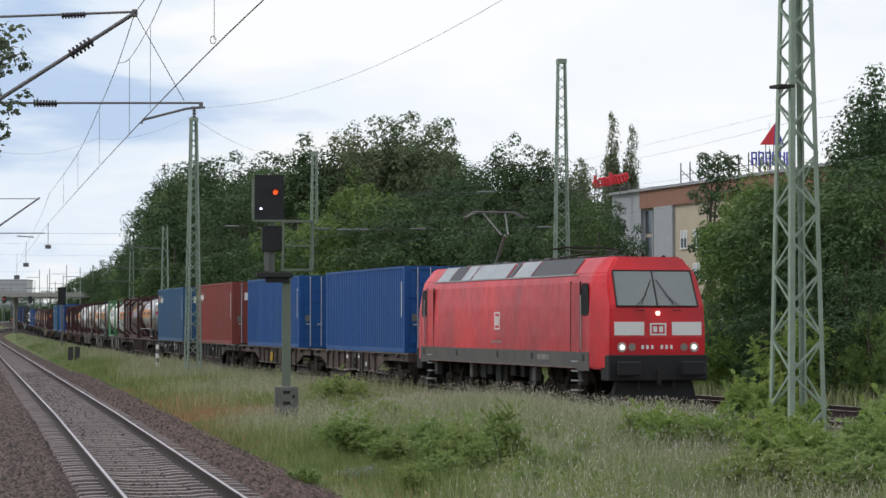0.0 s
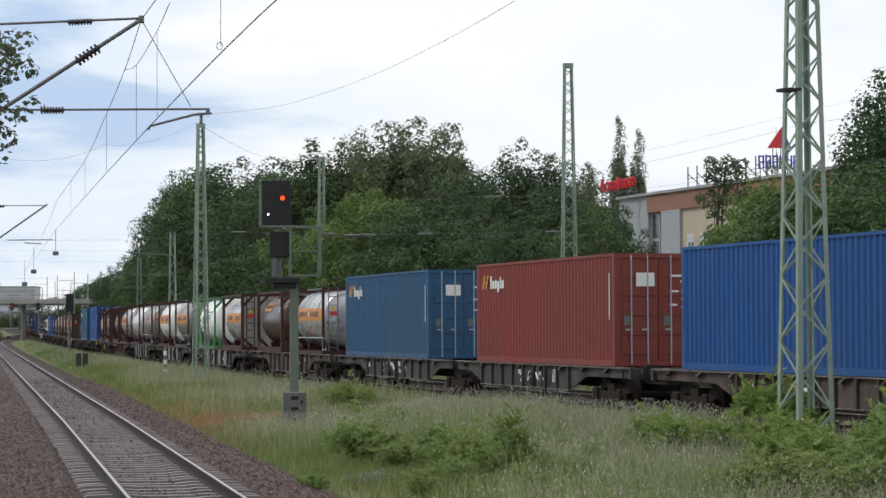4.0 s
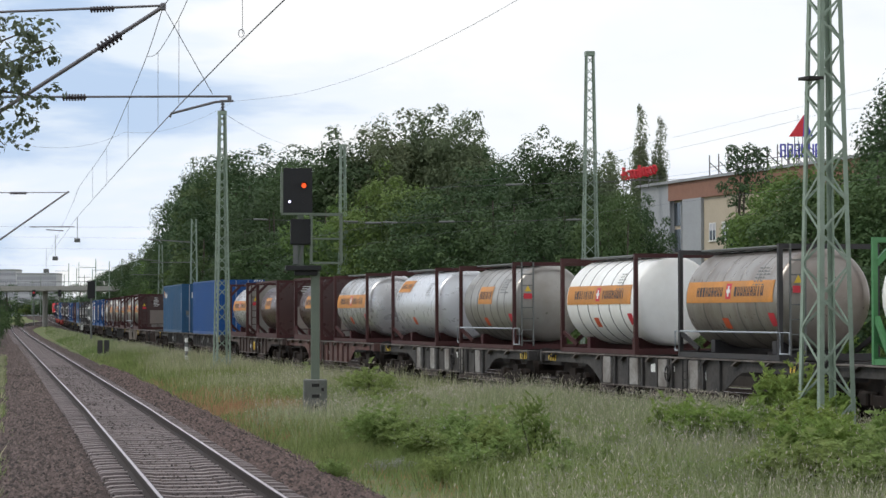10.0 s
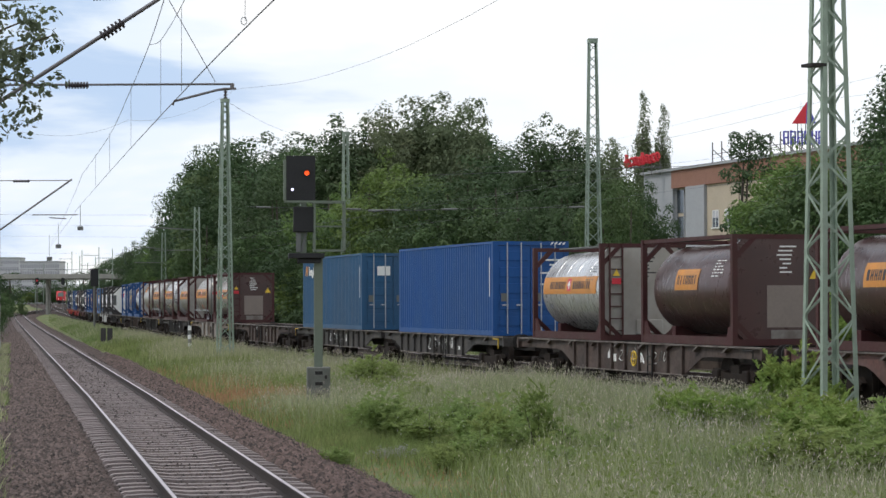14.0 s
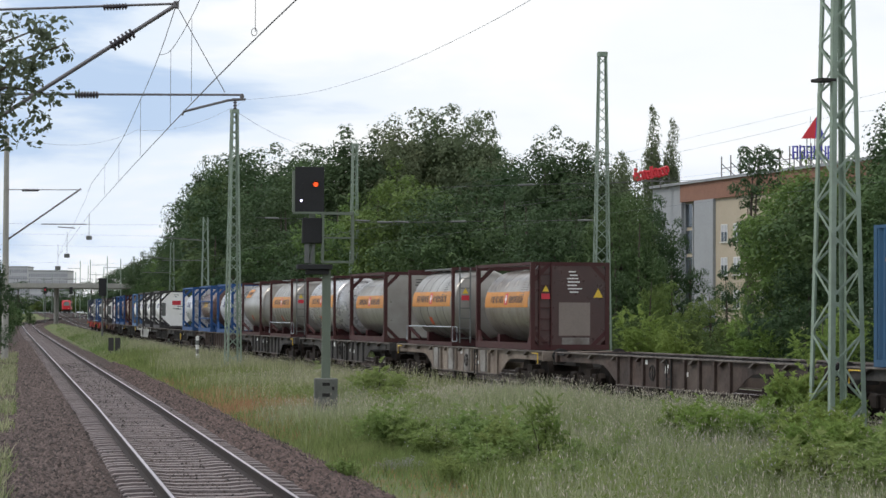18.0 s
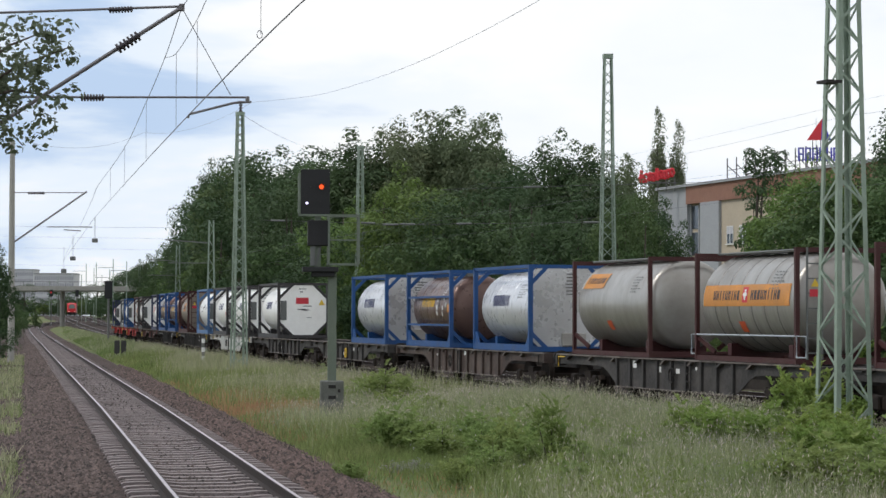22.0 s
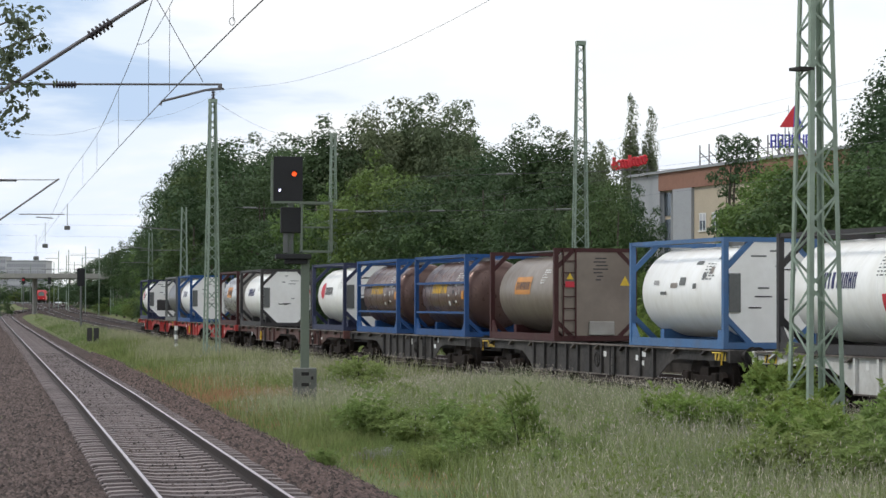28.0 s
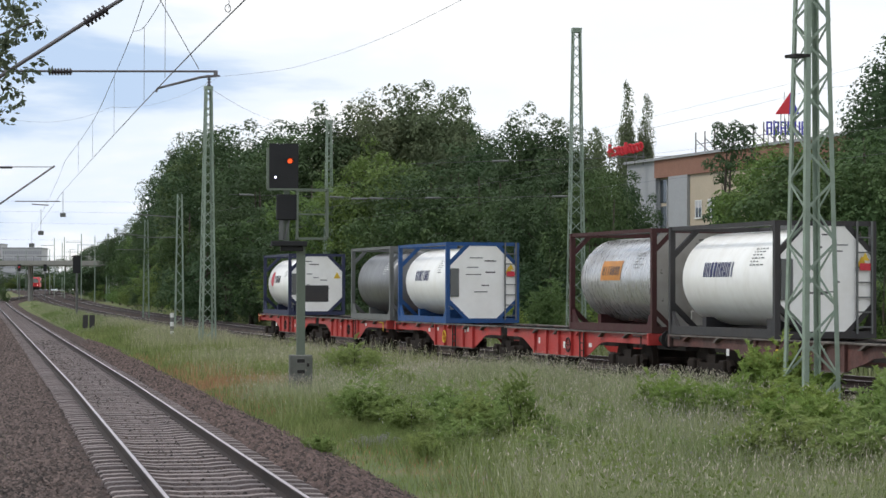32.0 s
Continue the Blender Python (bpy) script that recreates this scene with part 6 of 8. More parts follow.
def leaves(rng, centres, per, spread, size, squash=0.8, noise_amount=0.2, corners=3):
    """Many small leaf blades in domed clumps round the given centres, thickest on their upper shell."""
    n = len(centres) * per
    c = np.repeat(np.array(centres), per, axis=0)
    r = np.random.RandomState(rng.randrange(1 << 30))
    d = r.normal(size=(n, 3)) + np.array([0, 0, 0.35])
    d /= np.linalg.norm(d, axis=1)[:, None]
    k = np.repeat(r.uniform(0.6, 1.25, (len(centres), 1)), per, axis=0)
    p = c + d * (spread * k * r.uniform(0.3, 1.0, (n, 1)) ** 0.45) * np.array([1, 1, squash])
    # blades face outwards and upwards from their clump
    f = d + np.array([0, 0, 0.45]) + r.normal(size=(n, 3)) * noise_amount
    f /= np.linalg.norm(f, axis=1)[:, None] + 1e-9
    a = np.cross(f, r.normal(size=(n, 3)))
    a /= np.linalg.norm(a, axis=1)[:, None] + 1e-9
    b = np.cross(f, a)
    s = size * r.uniform(0.6, 1.35, (n, 1))
    if corners == 3:
        return np.stack([p + a * s * 0.62, p - a * s * 0.36 + b * s * 0.40, p - a * s * 0.36 - b * s * 0.40], axis=1).reshape(-1, 3)
    return np.stack([p - a * s * 0.5, p + b * s * 0.36 + a * s * 0.05, p + a * s * 0.55, p - b * s * 0.36 + a * s * 0.05], axis=1).reshape(-1, 3)


def leaf_mesh(name, verts, material, k=4):
    """A mesh of single leaf blades with k corners each."""
    n = len(verts) // k
    me = bpy.data.meshes.new(name)
    me.vertices.add(len(verts))
    me.vertices.foreach_set("co", verts.astype(np.float32).ravel())
    me.loops.add(k * n)
    me.loops.foreach_set("vertex_index", np.arange(k * n, dtype=np.int32))
    me.polygons.add(n)
    me.polygons.foreach_set("loop_start", np.arange(0, k * n, k, dtype=np.int32))
    me.polygons.foreach_set("loop_total", np.full(n, k, dtype=np.int32))
    me.materials.append(material)
    me.update()
    me.validate()
    return me


def crown_centres(rng, lobes, count, gap):
    """Clump centres over a set of lobes (x, y, z, rx, rz), kept apart so that dark gaps stay between them; one in four lies inside."""
    out = []
    wt = [l[3] * l[3] for l in lobes]
    tries = 0
    while len(out) < count and tries < count * 14:
        tries += 1
        x, y, z, rx, rz = rng.choices(lobes, wt)[0]
        u, a = rng.uniform(-0.75, 1), rng.uniform(0, math.tau)
        k = rng.uniform(0.82, 1.06) if tries % 4 else rng.uniform(0.35, 0.7)
        w = math.sqrt(max(0, 1 - u * u))
        p = (x + rx * w * math.cos(a) * k, y + rx * w * math.sin(a) * k, z + rz * u * k)
        if all((p[0] - q[0]) ** 2 + (p[1] - q[1]) ** 2 + 2.2 * (p[2] - q[2]) ** 2 > gap * gap for q in out):
            out.append(p)
    return out


def build_tree(seed, shape, leaf, label, category="tree", clumps=330, per=26, size=0.27, spread=0.42, gap=0.5, squash=0.6):
    """A tree one unit of about ten metres high: tapered trunk, limbs, and a crown of small leaves."""
    rng = random.Random(seed)
    ob = thing("tree", label, category, group="trees along the railway")
    lobes = []
    if shape == "round":
        lobes.append((0, 0, 6.2, 2.4, 2.9))
        for k in range(9):
            a = math.tau * k / 9 + rng.uniform(-0.3, 0.3)
            r = rng.uniform(1.3, 2.3)
            lobes.append((r * math.cos(a), r * math.sin(a), rng.uniform(3.4, 7.6), rng.uniform(1.1, 1.7), rng.uniform(1.1, 1.7)))
        lobes.append((rng.uniform(-0.5, 0.5), 0, 8.6, 1.2, 1.3))
    elif shape == "tall":
        for k in range(11):
            z = 3.0 + 6.2 * k / 10
            w = 1.5 * math.sin(math.pi * min(0.95, (k + 1.5) / 12)) + 0.4
            lobes.append((rng.uniform(-0.6, 0.6), rng.uniform(-0.6, 0.6), z, w, 1.1))
    elif shape == "poplar":
        for k in range(12):
            z = 1.5 + 8.0 * k / 11
            w = 0.62 * math.sin(math.pi * min(0.97, (k + 2.0) / 13.5)) + 0.06
            lobes.append((rng.uniform(-0.15, 0.15), rng.uniform(-0.15, 0.15), z, w, 0.9))
    elif shape == "sparse":
        for k in range(15):
            a = rng.uniform(0, math.tau)
            z = 3.6 + 5.8 * k / 14
            r = rng.uniform(0.2, 1.9) * (1.15 - 0.08 * z)
            lobes.append((r * math.cos(a), r * math.sin(a), z, rng.uniform(0.5, 0.95), rng.uniform(0.4, 0.7)))
    elif shape == "broad":
        for k in range(14):
            a = rng.uniform(0, math.tau)
            r = rng.uniform(0.3, 3.0)
            lobes.append((r * math.cos(a), r * math.sin(a), rng.uniform(1.6, 7.6) * (1 - 0.08 * r), rng.uniform(1.2, 1.9), rng.uniform(1.0, 1.7)))
    cs = crown_centres(rng, lobes, clumps, gap)
    per = int(round(per * clumps / len(cs)))
    part("crown", leaf_mesh("crown", leaves(rng, cs, per, spread, size, squash), leaf, 3), leaf, ob)
    top = 8.6
    tr = [(0, 0, -0.3), (rng.uniform(-0.1, 0.1), rng.uniform(-0.1, 0.1), 2.5), (rng.uniform(-0.25, 0.25), rng.uniform(-0.2, 0.2), 5.5), (rng.uniform(-0.3, 0.3), rng.uniform(-0.3, 0.3), top)]
    part("trunk", Geo().tube(tr, [0.24, 0.19, 0.12, 0.03], 8), M_BARK, ob, smooth=True)
    for k in range(5 if shape != "poplar" else 2):
        l = rng.choice(lobes)
        z = rng.uniform(2.2, 5.0)
        mid = (l[0] * 0.5, l[1] * 0.5, (z + l[2]) / 2 + 0.2)
        part("limb", Geo().tube([(0, 0, z), mid, (l[0], l[1], l[2])], [0.10, 0.065, 0.02], 6), M_BARK, ob, smooth=True)
    return ob


SHADES = (("round", L_DARK), ("round", L_MID), ("tall", L_DARK), ("broad", L_MID), ("broad", L_DARK), ("tall", L_GREY), ("poplar", L_GREY), ("sparse", L_DARK), ("round", L_BRIGHT), ("broad", L_BRIGHT))
TREE_LABELS = {"round": "leafy deciduous tree with a full rounded crown", "tall": "tall slender deciduous tree", "broad": "broad bushy tree leafed down to the ground",
               "poplar": "narrow grey-green poplar", "sparse": "thin tree with sparse leaf clumps and bare limbs"}
CROWNS = {
    "round": dict(clumps=190, per=74, size=0.15, spread=0.68, gap=0.52, squash=0.8),
    "broad": dict(clumps=190, per=74, size=0.15, spread=0.66, gap=0.52, squash=0.7),
    "tall": dict(clumps=220, per=70, size=0.145, spread=0.6, gap=0.38, squash=0.95),
    "poplar": dict(clumps=420, per=60, size=0.10, spread=0.3, gap=0.16, squash=1.4),
    "sparse": dict(clumps=62, per=62, size=0.15, spread=0.42, gap=0.45, squash=0.65),
}
TREES = []
for i, (sh, lf) in enumerate(SHADES):
    TREES.append((build_tree(70 + i, sh, lf, {L_DARK: "dark green ", L_MID: "mid-green ", L_BRIGHT: "fresh green ", L_GREY: "grey-green "}[lf] + TREE_LABELS[sh],
                             **CROWNS.get(sh, CROWNS["round"])), sh))
USED = set()
tree_rng = random.Random(77)


def plant(i, px, depth, top, wide=1.0):
    """Plants tree i on a bearing at a depth so that its top reaches the given height."""
    x, y, _ = sight(px, depth)
    h = (tall(top, depth) + 0.45 - rise(y)) / 10.1
    m = pose(x, y, -0.45 + rise(y), 0, 0, tree_rng.uniform(0, 360)) @ Matrix.Diagonal((h * wide, h * wide, h, 1))
    src = TREES[i][0]
    if i not in USED:
        USED.add(i)
        src.matrix_basis = m
        return src
    ob = copy_thing(src, m)
    ob.matrix_basis = m
    return ob


BACK = (  # kind, bearing, depth, top, width
    (0, 190, 420, 470, 0.9), (4, 172, 430, 462, 0.9), (1, 226, 350, 444, 0.8), (0, 252, 320, 405, 0.8), (2, 292, 300, 345, 0.7),
    (0, 185, 420, 460, 0.9), (4, 205, 380, 465, 0.8), (8, 232, 340, 450, 0.8), (1, 258, 300, 415, 0.7), (2, 298, 270, 338, 0.8), (0, 318, 250, 312, 0.7), (4, 322, 240, 300, 0.8),
    (0, 340, 230, 288, 0.9), (1, 362, 220, 272, 1.1), (0, 385, 215, 278, 1.2), (4, 410, 205, 278, 1.2), (2, 440, 200, 282, 1.2), (0, 470, 195, 270, 1.2), (1, 505, 190, 266, 1.1),
    (0, 540, 185, 266, 1.1), (2, 575, 185, 248, 1.1), (5, 608, 185, 236, 0.9), (5, 640, 190, 205, 0.9), (2, 672, 195, 228, 1.0), (5, 706, 190, 199, 0.9), (5, 738, 194, 216, 0.9), (5, 768, 188, 204, 0.8), (5, 798, 185, 240, 0.8),
    (2, 832, 180, 288, 1.0), (2, 870, 170, 300, 1.2), (2, 903, 165, 248, 0.9), (2, 935, 165, 272, 1.0), (5, 965, 165, 265, 1.0), (5, 1012, 170, 275, 0.9), (6, 1030, 190, 285, 1.0),
    (2, 262, 320, 380, 0.8), (0, 284, 290, 326, 0.7), (2, 306, 270, 300, 0.7), (0, 326, 240, 288, 0.9), (1, 218, 350, 432, 0.9), (4, 160, 440, 455, 0.9), (6, 1083, 310, 204, 0.72), (6, 1117, 310, 226, 0.75), (4, 240, 300, 450, 0.9),
)
MIDROW = (
    (9, 262, 250, 455, 0.9), (9, 292, 230, 432, 0.9), (3, 310, 190, 400, 1.1), (4, 380, 170, 380, 1.2), (0, 430, 165, 345, 1.1), (3, 480, 160, 350, 1.1), (4, 530, 150, 340, 1.1), (8, 560, 145, 355, 1.0),
    (3, 600, 140, 320, 1.1), (8, 640, 138, 298, 1.0), (1, 690, 136, 325, 1.1), (3, 735, 130, 330, 1.1), (0, 780, 128, 310, 1.2), (3, 820, 125, 318, 1.0), (4, 865, 120, 330, 1.1), (3, 900, 118, 345, 1.0),
    (0, 945, 116, 330, 1.0), (4, 985, 112, 345, 1.0), (1, 1025, 110, 335, 0.8), (3, 1062, 108, 362, 0.75), (0, 1086, 112, 356, 0.62), (1, 1050, 120, 332, 0.7),
)
FRONT = (
    (4, 340, 165, 470, 1.2), (4, 420, 150, 450, 1.2), (9, 500, 140, 470, 1.0), (4, 580, 128, 450, 1.2), (4, 660, 122, 440, 1.2), (4, 740, 118, 430, 1.2), (4, 810, 112, 440, 1.2), (4, 880, 108, 440, 1.2), (4, 950, 104, 450, 1.2),
    (4, 1020, 100, 450, 0.9), (9, 1080, 98, 480, 0.6), (9, 1115, 100, 462, 0.7), (4, 1150, 104, 440, 0.7), (9, 1185, 96, 500, 0.8), (4, 1215, 100, 470, 0.8), (9, 1250, 94, 490, 0.8),
)
RIGHT = (
    (7, 1258, 92, 258, 0.85), (3, 1306, 90, 360, 0.55), (8, 1328, 86, 302, 0.85), (8, 1378, 84, 276, 1.05), (1, 1440, 82, 264, 1.1), (3, 1500, 80, 226, 1.1), (1, 1560, 78, 246, 1.0), (2, 1552, 110, 158, 0.9), (2, 1592, 105, 130, 1.0), (0, 1575, 108, 190, 0.7),
    (4, 1310, 84, 450, 0.8), (4, 1360, 80, 420, 1.1), (4, 1430, 78, 410, 1.1), (4, 1500, 76, 420, 1.1), (4, 1580, 74, 400, 1.1), (9, 1540, 72, 500, 0.8),
)
for s0 in (272, 290, 308, 328, 350, 374, 400):
    bx, by, _ = on_track(s0, 9.5)
    plant(9, 784 + 4400 * bx / by, by, 570 - 4400 * (tree_rng.uniform(2.6, 4.2) + rise(by) - EYE_Z) / by, 2.0)
for s0 in (110, 128, 146, 163, 182, 204, 228, 255):
    bx, by, _ = on_track(s0, 10.5)
    plant((9, 8)[s0 % 3 == 0], 784 + 4400 * bx / by, by, 570 - 4400 * (tree_rng.uniform(1.6, 2.6) + rise(by) - EYE_Z) / by, 2.4)
for row, back in ((BACK, 1.0), (MIDROW, 1.08), (FRONT, 1.16), (RIGHT, 1.06)):
    for kind, bearing, depth, top, wide in row:
        plant(kind, bearing, depth * back, top, wide)


# ---------------------------------------------------------------- sleepers
def sleepers():
    g = Geo()
    prof = [(-0.13, -0.20), (0.13, -0.20), (0.115, 0.0), (-0.115, 0.0)]
    zs = ((-1.17, -0.185), (-1.13, -0.165), (-0.92, -0.155), (-0.55, -0.155), (-0.35, -0.175), (0.35, -0.175), (0.55, -0.155), (0.95, -0.155), (1.25, -0.165), (1.3, -0.185))
    vs = []
    for x, z in zs:
        for o, dz in prof:
            vs.append((x, o, z if dz == 0.0 else -0.36))
    n = 4
    fs = [(j * n + i, j * n + (i + 1) % n, (j + 1) * n + (i + 1) % n, (j + 1) * n + i) for j in range(len(zs) - 1) for i in range(n)]
    fs += [(3, 2, 1, 0), (36, 37, 38, 39)]
    g.add(vs, fs)
    me = g.mesh("sleeper", M_SLEEPER)
    track = tagged(new("track"), "concrete sleepers laid in ballast under the platform track", "track", kind="structure")
    rng = random.Random(8)
    for i in range(280):
        d = 22 + i * 0.68
        x, y = near_track(d)
        s = new("sleeper", me)
        s.parent = track
        s.matrix_basis = pose(x, y, rng.uniform(-0.006, 0.006), 0, rng.uniform(-0.4, 0.4), 10.59 + rng.uniform(-0.6, 0.6))
    # far sleepers of both lines, joined
    g = Geo()
    for i in range(300):
        x, y = near_track(212.4 + i * 0.68)
        g.add([(x + a * 0.983 - b * 0.184, y + a * 0.184 + b * 0.983, z + rise(y)) for a in (-1.3, 1.3) for b in (-0.12, 0.12) for z in (-0.3, -0.17)],
              [(0, 1, 3, 2), (4, 6, 7, 5), (0, 4, 5, 1), (2, 3, 7, 6), (1, 5, 7, 3)])
    solid("distant_sleepers", g, M_SLEEPER, "concrete sleepers far along the platform track", "sleepers", kind="stuff")
    g = Geo()
    for i in range(420):
        s = -40 + i * 0.6
        for o in (0, 4.5):
            x, y, h = on_track(s, o)
            c, k = math.cos(h), math.sin(h)
            g.add([(x + a * c - b * k, y + a * k + b * c, z) for a in (-1.3, 1.3) for b in (-0.12, 0.12) for z in (-0.3, -0.165)],
                  [(0, 1, 3, 2), (4, 6, 7, 5), (0, 4, 5, 1), (2, 3, 7, 6), (1, 5, 7, 3)])
    solid("freight_sleepers", g, mat("dark_stained_sleeper", (0.10, 0.075, 0.06), 0.9, scale=4, amount=0.6, random_amount=0.2), "dark stained sleepers of the freight tracks", "sleepers", kind="stuff")


sleepers()


# ---------------------------------------------------------------- grass and weeds
M_GR_GREEN = leaf_mat("green_meadow_grass", (0.158, 0.218, 0.074), (0.245, 0.288, 0.118), 0.35, 0.45)
M_GR_PALE = leaf_mat("pale_grey_green_grass", (0.285, 0.312, 0.172), (0.385, 0.39, 0.245), 0.35, 0.45)
M_GR_DRY = leaf_mat("red_brown_dry_sorrel", (0.36, 0.215, 0.115), (0.40, 0.285, 0.15), 0.25, 0.4)
M_GR_SEED = leaf_mat("pinkish_beige_seed_head", (0.46, 0.435, 0.34), (0.54, 0.485, 0.41), 0.4, 0.4)
M_GR_FLOWER = leaf_mat("lavender_grey_flower", (0.35, 0.335, 0.345), (0.40, 0.39, 0.385), 0.3, 0.4)

M_HERB = leaf_mat("broad_herb_leaf", (0.14, 0.215, 0.06), (0.19, 0.265, 0.085), 0.25, 0.45)
M_GR_SILVER = leaf_mat("silver_grey_herb_leaf", (0.22, 0.27, 0.145), (0.30, 0.34, 0.205), 0.3, 0.4)
M_GR_WHITE = leaf_mat("white_wild_flower", (0.6, 0.6, 0.55), (0.66, 0.66, 0.6), 0.15, 0.4)


def strip_points(n, d0, d1, rs, power=1.0):
    """Random places in the rough strip between the two lines, d0 to d1 metres out."""
    d = d0 + (d1 - d0) * rs.uniform(0, 1, n) ** power
    c, s = 0.98296, 0.18381
    nx, ny = 2.58 * c * c - s * d, 2.58 * c * s + c * d
    # far border: the shoulder of the freight track at the same depth
    o = np.argsort(TRACK["y"])
    fx = np.interp(ny, TRACK["y"][o], TRACK["x"][o]) - 2.0
    lo = nx + 2.35
    u = rs.uniform(0, 1, n)
    x = lo + (fx - lo) * u
    ok = (fx > lo + 0.3) & (np.abs(x / ny) < 0.215)
    return x[ok], ny[ok], (x - lo)[ok], u[ok]


def blade_mesh(name, x, y, z, h, w, lean, material, label, rs, parent=None):
    """Bent tapering blades: two lower corners, two at mid height, one tip."""
    n = len(x)
    a = rs.uniform(0, math.tau, n)
    dx, dy = np.cos(a), np.sin(a)
    b = rs.uniform(0, math.tau, n)
    lx, ly = np.cos(b) * lean * h, np.sin(b) * lean * h
    base = np.stack([x, y, z], 1)
    side = np.stack([dx, dy, np.zeros(n)], 1) * (w / 2)[:, None]
    mid = base + np.stack([lx * 0.35, ly * 0.35, h * 0.58], 1)
    tip = base + np.stack([lx, ly, h], 1)
    v = np.stack([base - side, base + side, mid + side * 0.8, mid - side * 0.8, tip], 1).reshape(-1, 3)
    k = np.arange(n, dtype=np.int32)[:, None] * 5
    loops = np.concatenate([k + np.array([[0, 1, 2, 3]], dtype=np.int32), k + np.array([[3, 2, 4]], dtype=np.int32)], 1).ravel()
    me = bpy.data.meshes.new(name)
    me.vertices.add(len(v))
    me.vertices.foreach_set("co", v.astype(np.float32).ravel())
    me.loops.add(len(loops))
    me.loops.foreach_set("vertex_index", loops)
    me.polygons.add(2 * n)
    st = (np.arange(n, dtype=np.int32)[:, None] * 7 + np.array([[0, 4]], dtype=np.int32)).ravel()
    me.polygons.foreach_set("loop_start", st)
    me.polygons.foreach_set("loop_total", np.tile(np.array([4, 3], dtype=np.int32), n))
    me.materials.append(material)
    me.update()
    ob = new(name, me)
    tagged(ob, label, "grass", kind="stuff")
    return tip


def field(x, y, f, o):
    """A smooth random field from 0 to 1."""
    r = np.random.RandomState(o)
    v = np.zeros(len(x))
    for k in range(9):
        a, p = r.uniform(0, math.tau), r.uniform(0, math.tau)
        g = f * r.uniform(0.5, 1.8)
        v += np.sin((x * math.cos(a) + y * math.sin(a) * 0.55) * g + p)
    return 1 / (1 + np.exp(-v * 0.75))


def grass():
    rs = np.random.RandomState(21)
    seeds = []

    def lay(name, n, d0, d1, power, material, label, hmin, hmax, w, lean, keep, headed=0.0):
        x, y, off, u = strip_points(n, d0, d1, rs, power)
        p = keep(x, y, off, u)
        ok = rs.uniform(0, 1, len(x)) < p
        x, y, off, u = x[ok], y[ok], off[ok], u[ok]
        grow = np.clip(0.32 + off / 2.2, 0.32, 1.0)
        h = (hmin + (hmax - hmin) * rs.uniform(0, 1, len(x)) * (0.25 + 0.75 * field(x, y, 0.7, 5))) * grow * (1 + 0.25 * np.clip((u - 0.45) / 0.2, 0, 1) - 0.42 * np.clip((u - 0.8) / 0.18, 0, 1))
        z = -0.46 + 0.16 * np.clip((u - 0.8) / 0.2, 0, 1)
        tip = blade_mesh(name, x, y, z, h, w * rs.uniform(0.6, 1.3, len(x)) * (1 + y / 90), lean * rs.uniform(0.3, 1.6, len(x)), material, label, rs)
        if headed:
            k = rs.uniform(0, 1, len(tip)) < headed
            seeds.append(tip[k & (h > 0.4)])

    dry = lambda x, y: np.clip(1.0 - ((x + 5.6 - (y - 62) * -0.16) / 3.0) ** 2 - ((y - 66) / 17) ** 2, 0, 1) * (0.45 + 0.75 * field(x, y, 0.9, 41))
    dry2 = lambda x, y, off: np.clip(1.2 - ((off - 1.2) / 0.9) ** 2, 0, 1) * field(x, y, 0.25, 9)
    lay("meadow_grass", 170000, 27, 66, 1.15, M_GR_GREEN, "dense green meadow grass between the tracks", 0.18, 0.70, 0.009, 0.45,
        lambda x, y, off, u: np.clip(0.35 + 0.75 * field(x, y, 0.45, 1) - dry(x, y) - 0.5 * dry2(x, y, off), 0.05, 1) * np.clip(0.15 + off / 1.4, 0, 1))
    lay("meadow_grass", 62000, 62, 165, 1.5, M_GR_GREEN, "green meadow grass further along the line", 0.25, 0.75, 0.014, 0.35,
        lambda x, y, off, u: np.clip(0.4 + 0.7 * field(x, y, 0.3, 2) - dry(x, y), 0.05, 1) * np.clip(0.2 + off / 1.6, 0, 1))
    lay("tall_pale_grass", 80000, 27, 70, 1.1, M_GR_PALE, "tall pale flowering grass with seed heads", 0.40, 1.05, 0.007, 0.3,
        lambda x, y, off, u: np.clip(1.25 * field(x, y, 0.4, 3) - 0.3 + 0.45 * (u > 0.62) - 0.9 * dry(x, y), 0, 1) * np.clip((off - 0.3) / 1.5, 0, 1) * (1 - 0.6 * np.clip((49 - y) / 12, 0, 1) * np.clip((off - 5) / 2, 0, 1)), 0.5)
    lay("tall_pale_grass", 42000, 64, 170, 1.5, M_GR_PALE, "tall pale grass along the freight track", 0.5, 0.98, 0.011, 0.22,
        lambda x, y, off, u: np.clip(1.1 * field(x, y, 0.3, 4) - 0.2 + 0.4 * (u > 0.6) - 0.9 * dry(x, y), 0, 1) * np.clip((off - 0.8) / 2.5, 0, 1), 0.6)
    lay("dry_sorrel", 130000, 28, 100, 1.1, M_GR_DRY, "patches of red-brown dry sorrel", 0.2, 0.55, 0.012, 0.3,
        lambda x, y, off, u: np.clip(dry(x, y) * 0.9, 0, 1) * np.clip(off / 0.8, 0, 1))
    lay("dry_edge_grass", 60000, 28, 100, 1.1, M_GR_DRY, "short dry grass along the ballast edge", 0.10, 0.32, 0.012, 0.5,
        lambda x, y, off, u: np.clip(0.9 * dry2(x, y, off), 0, 1) * np.clip(off / 0.5, 0, 1))
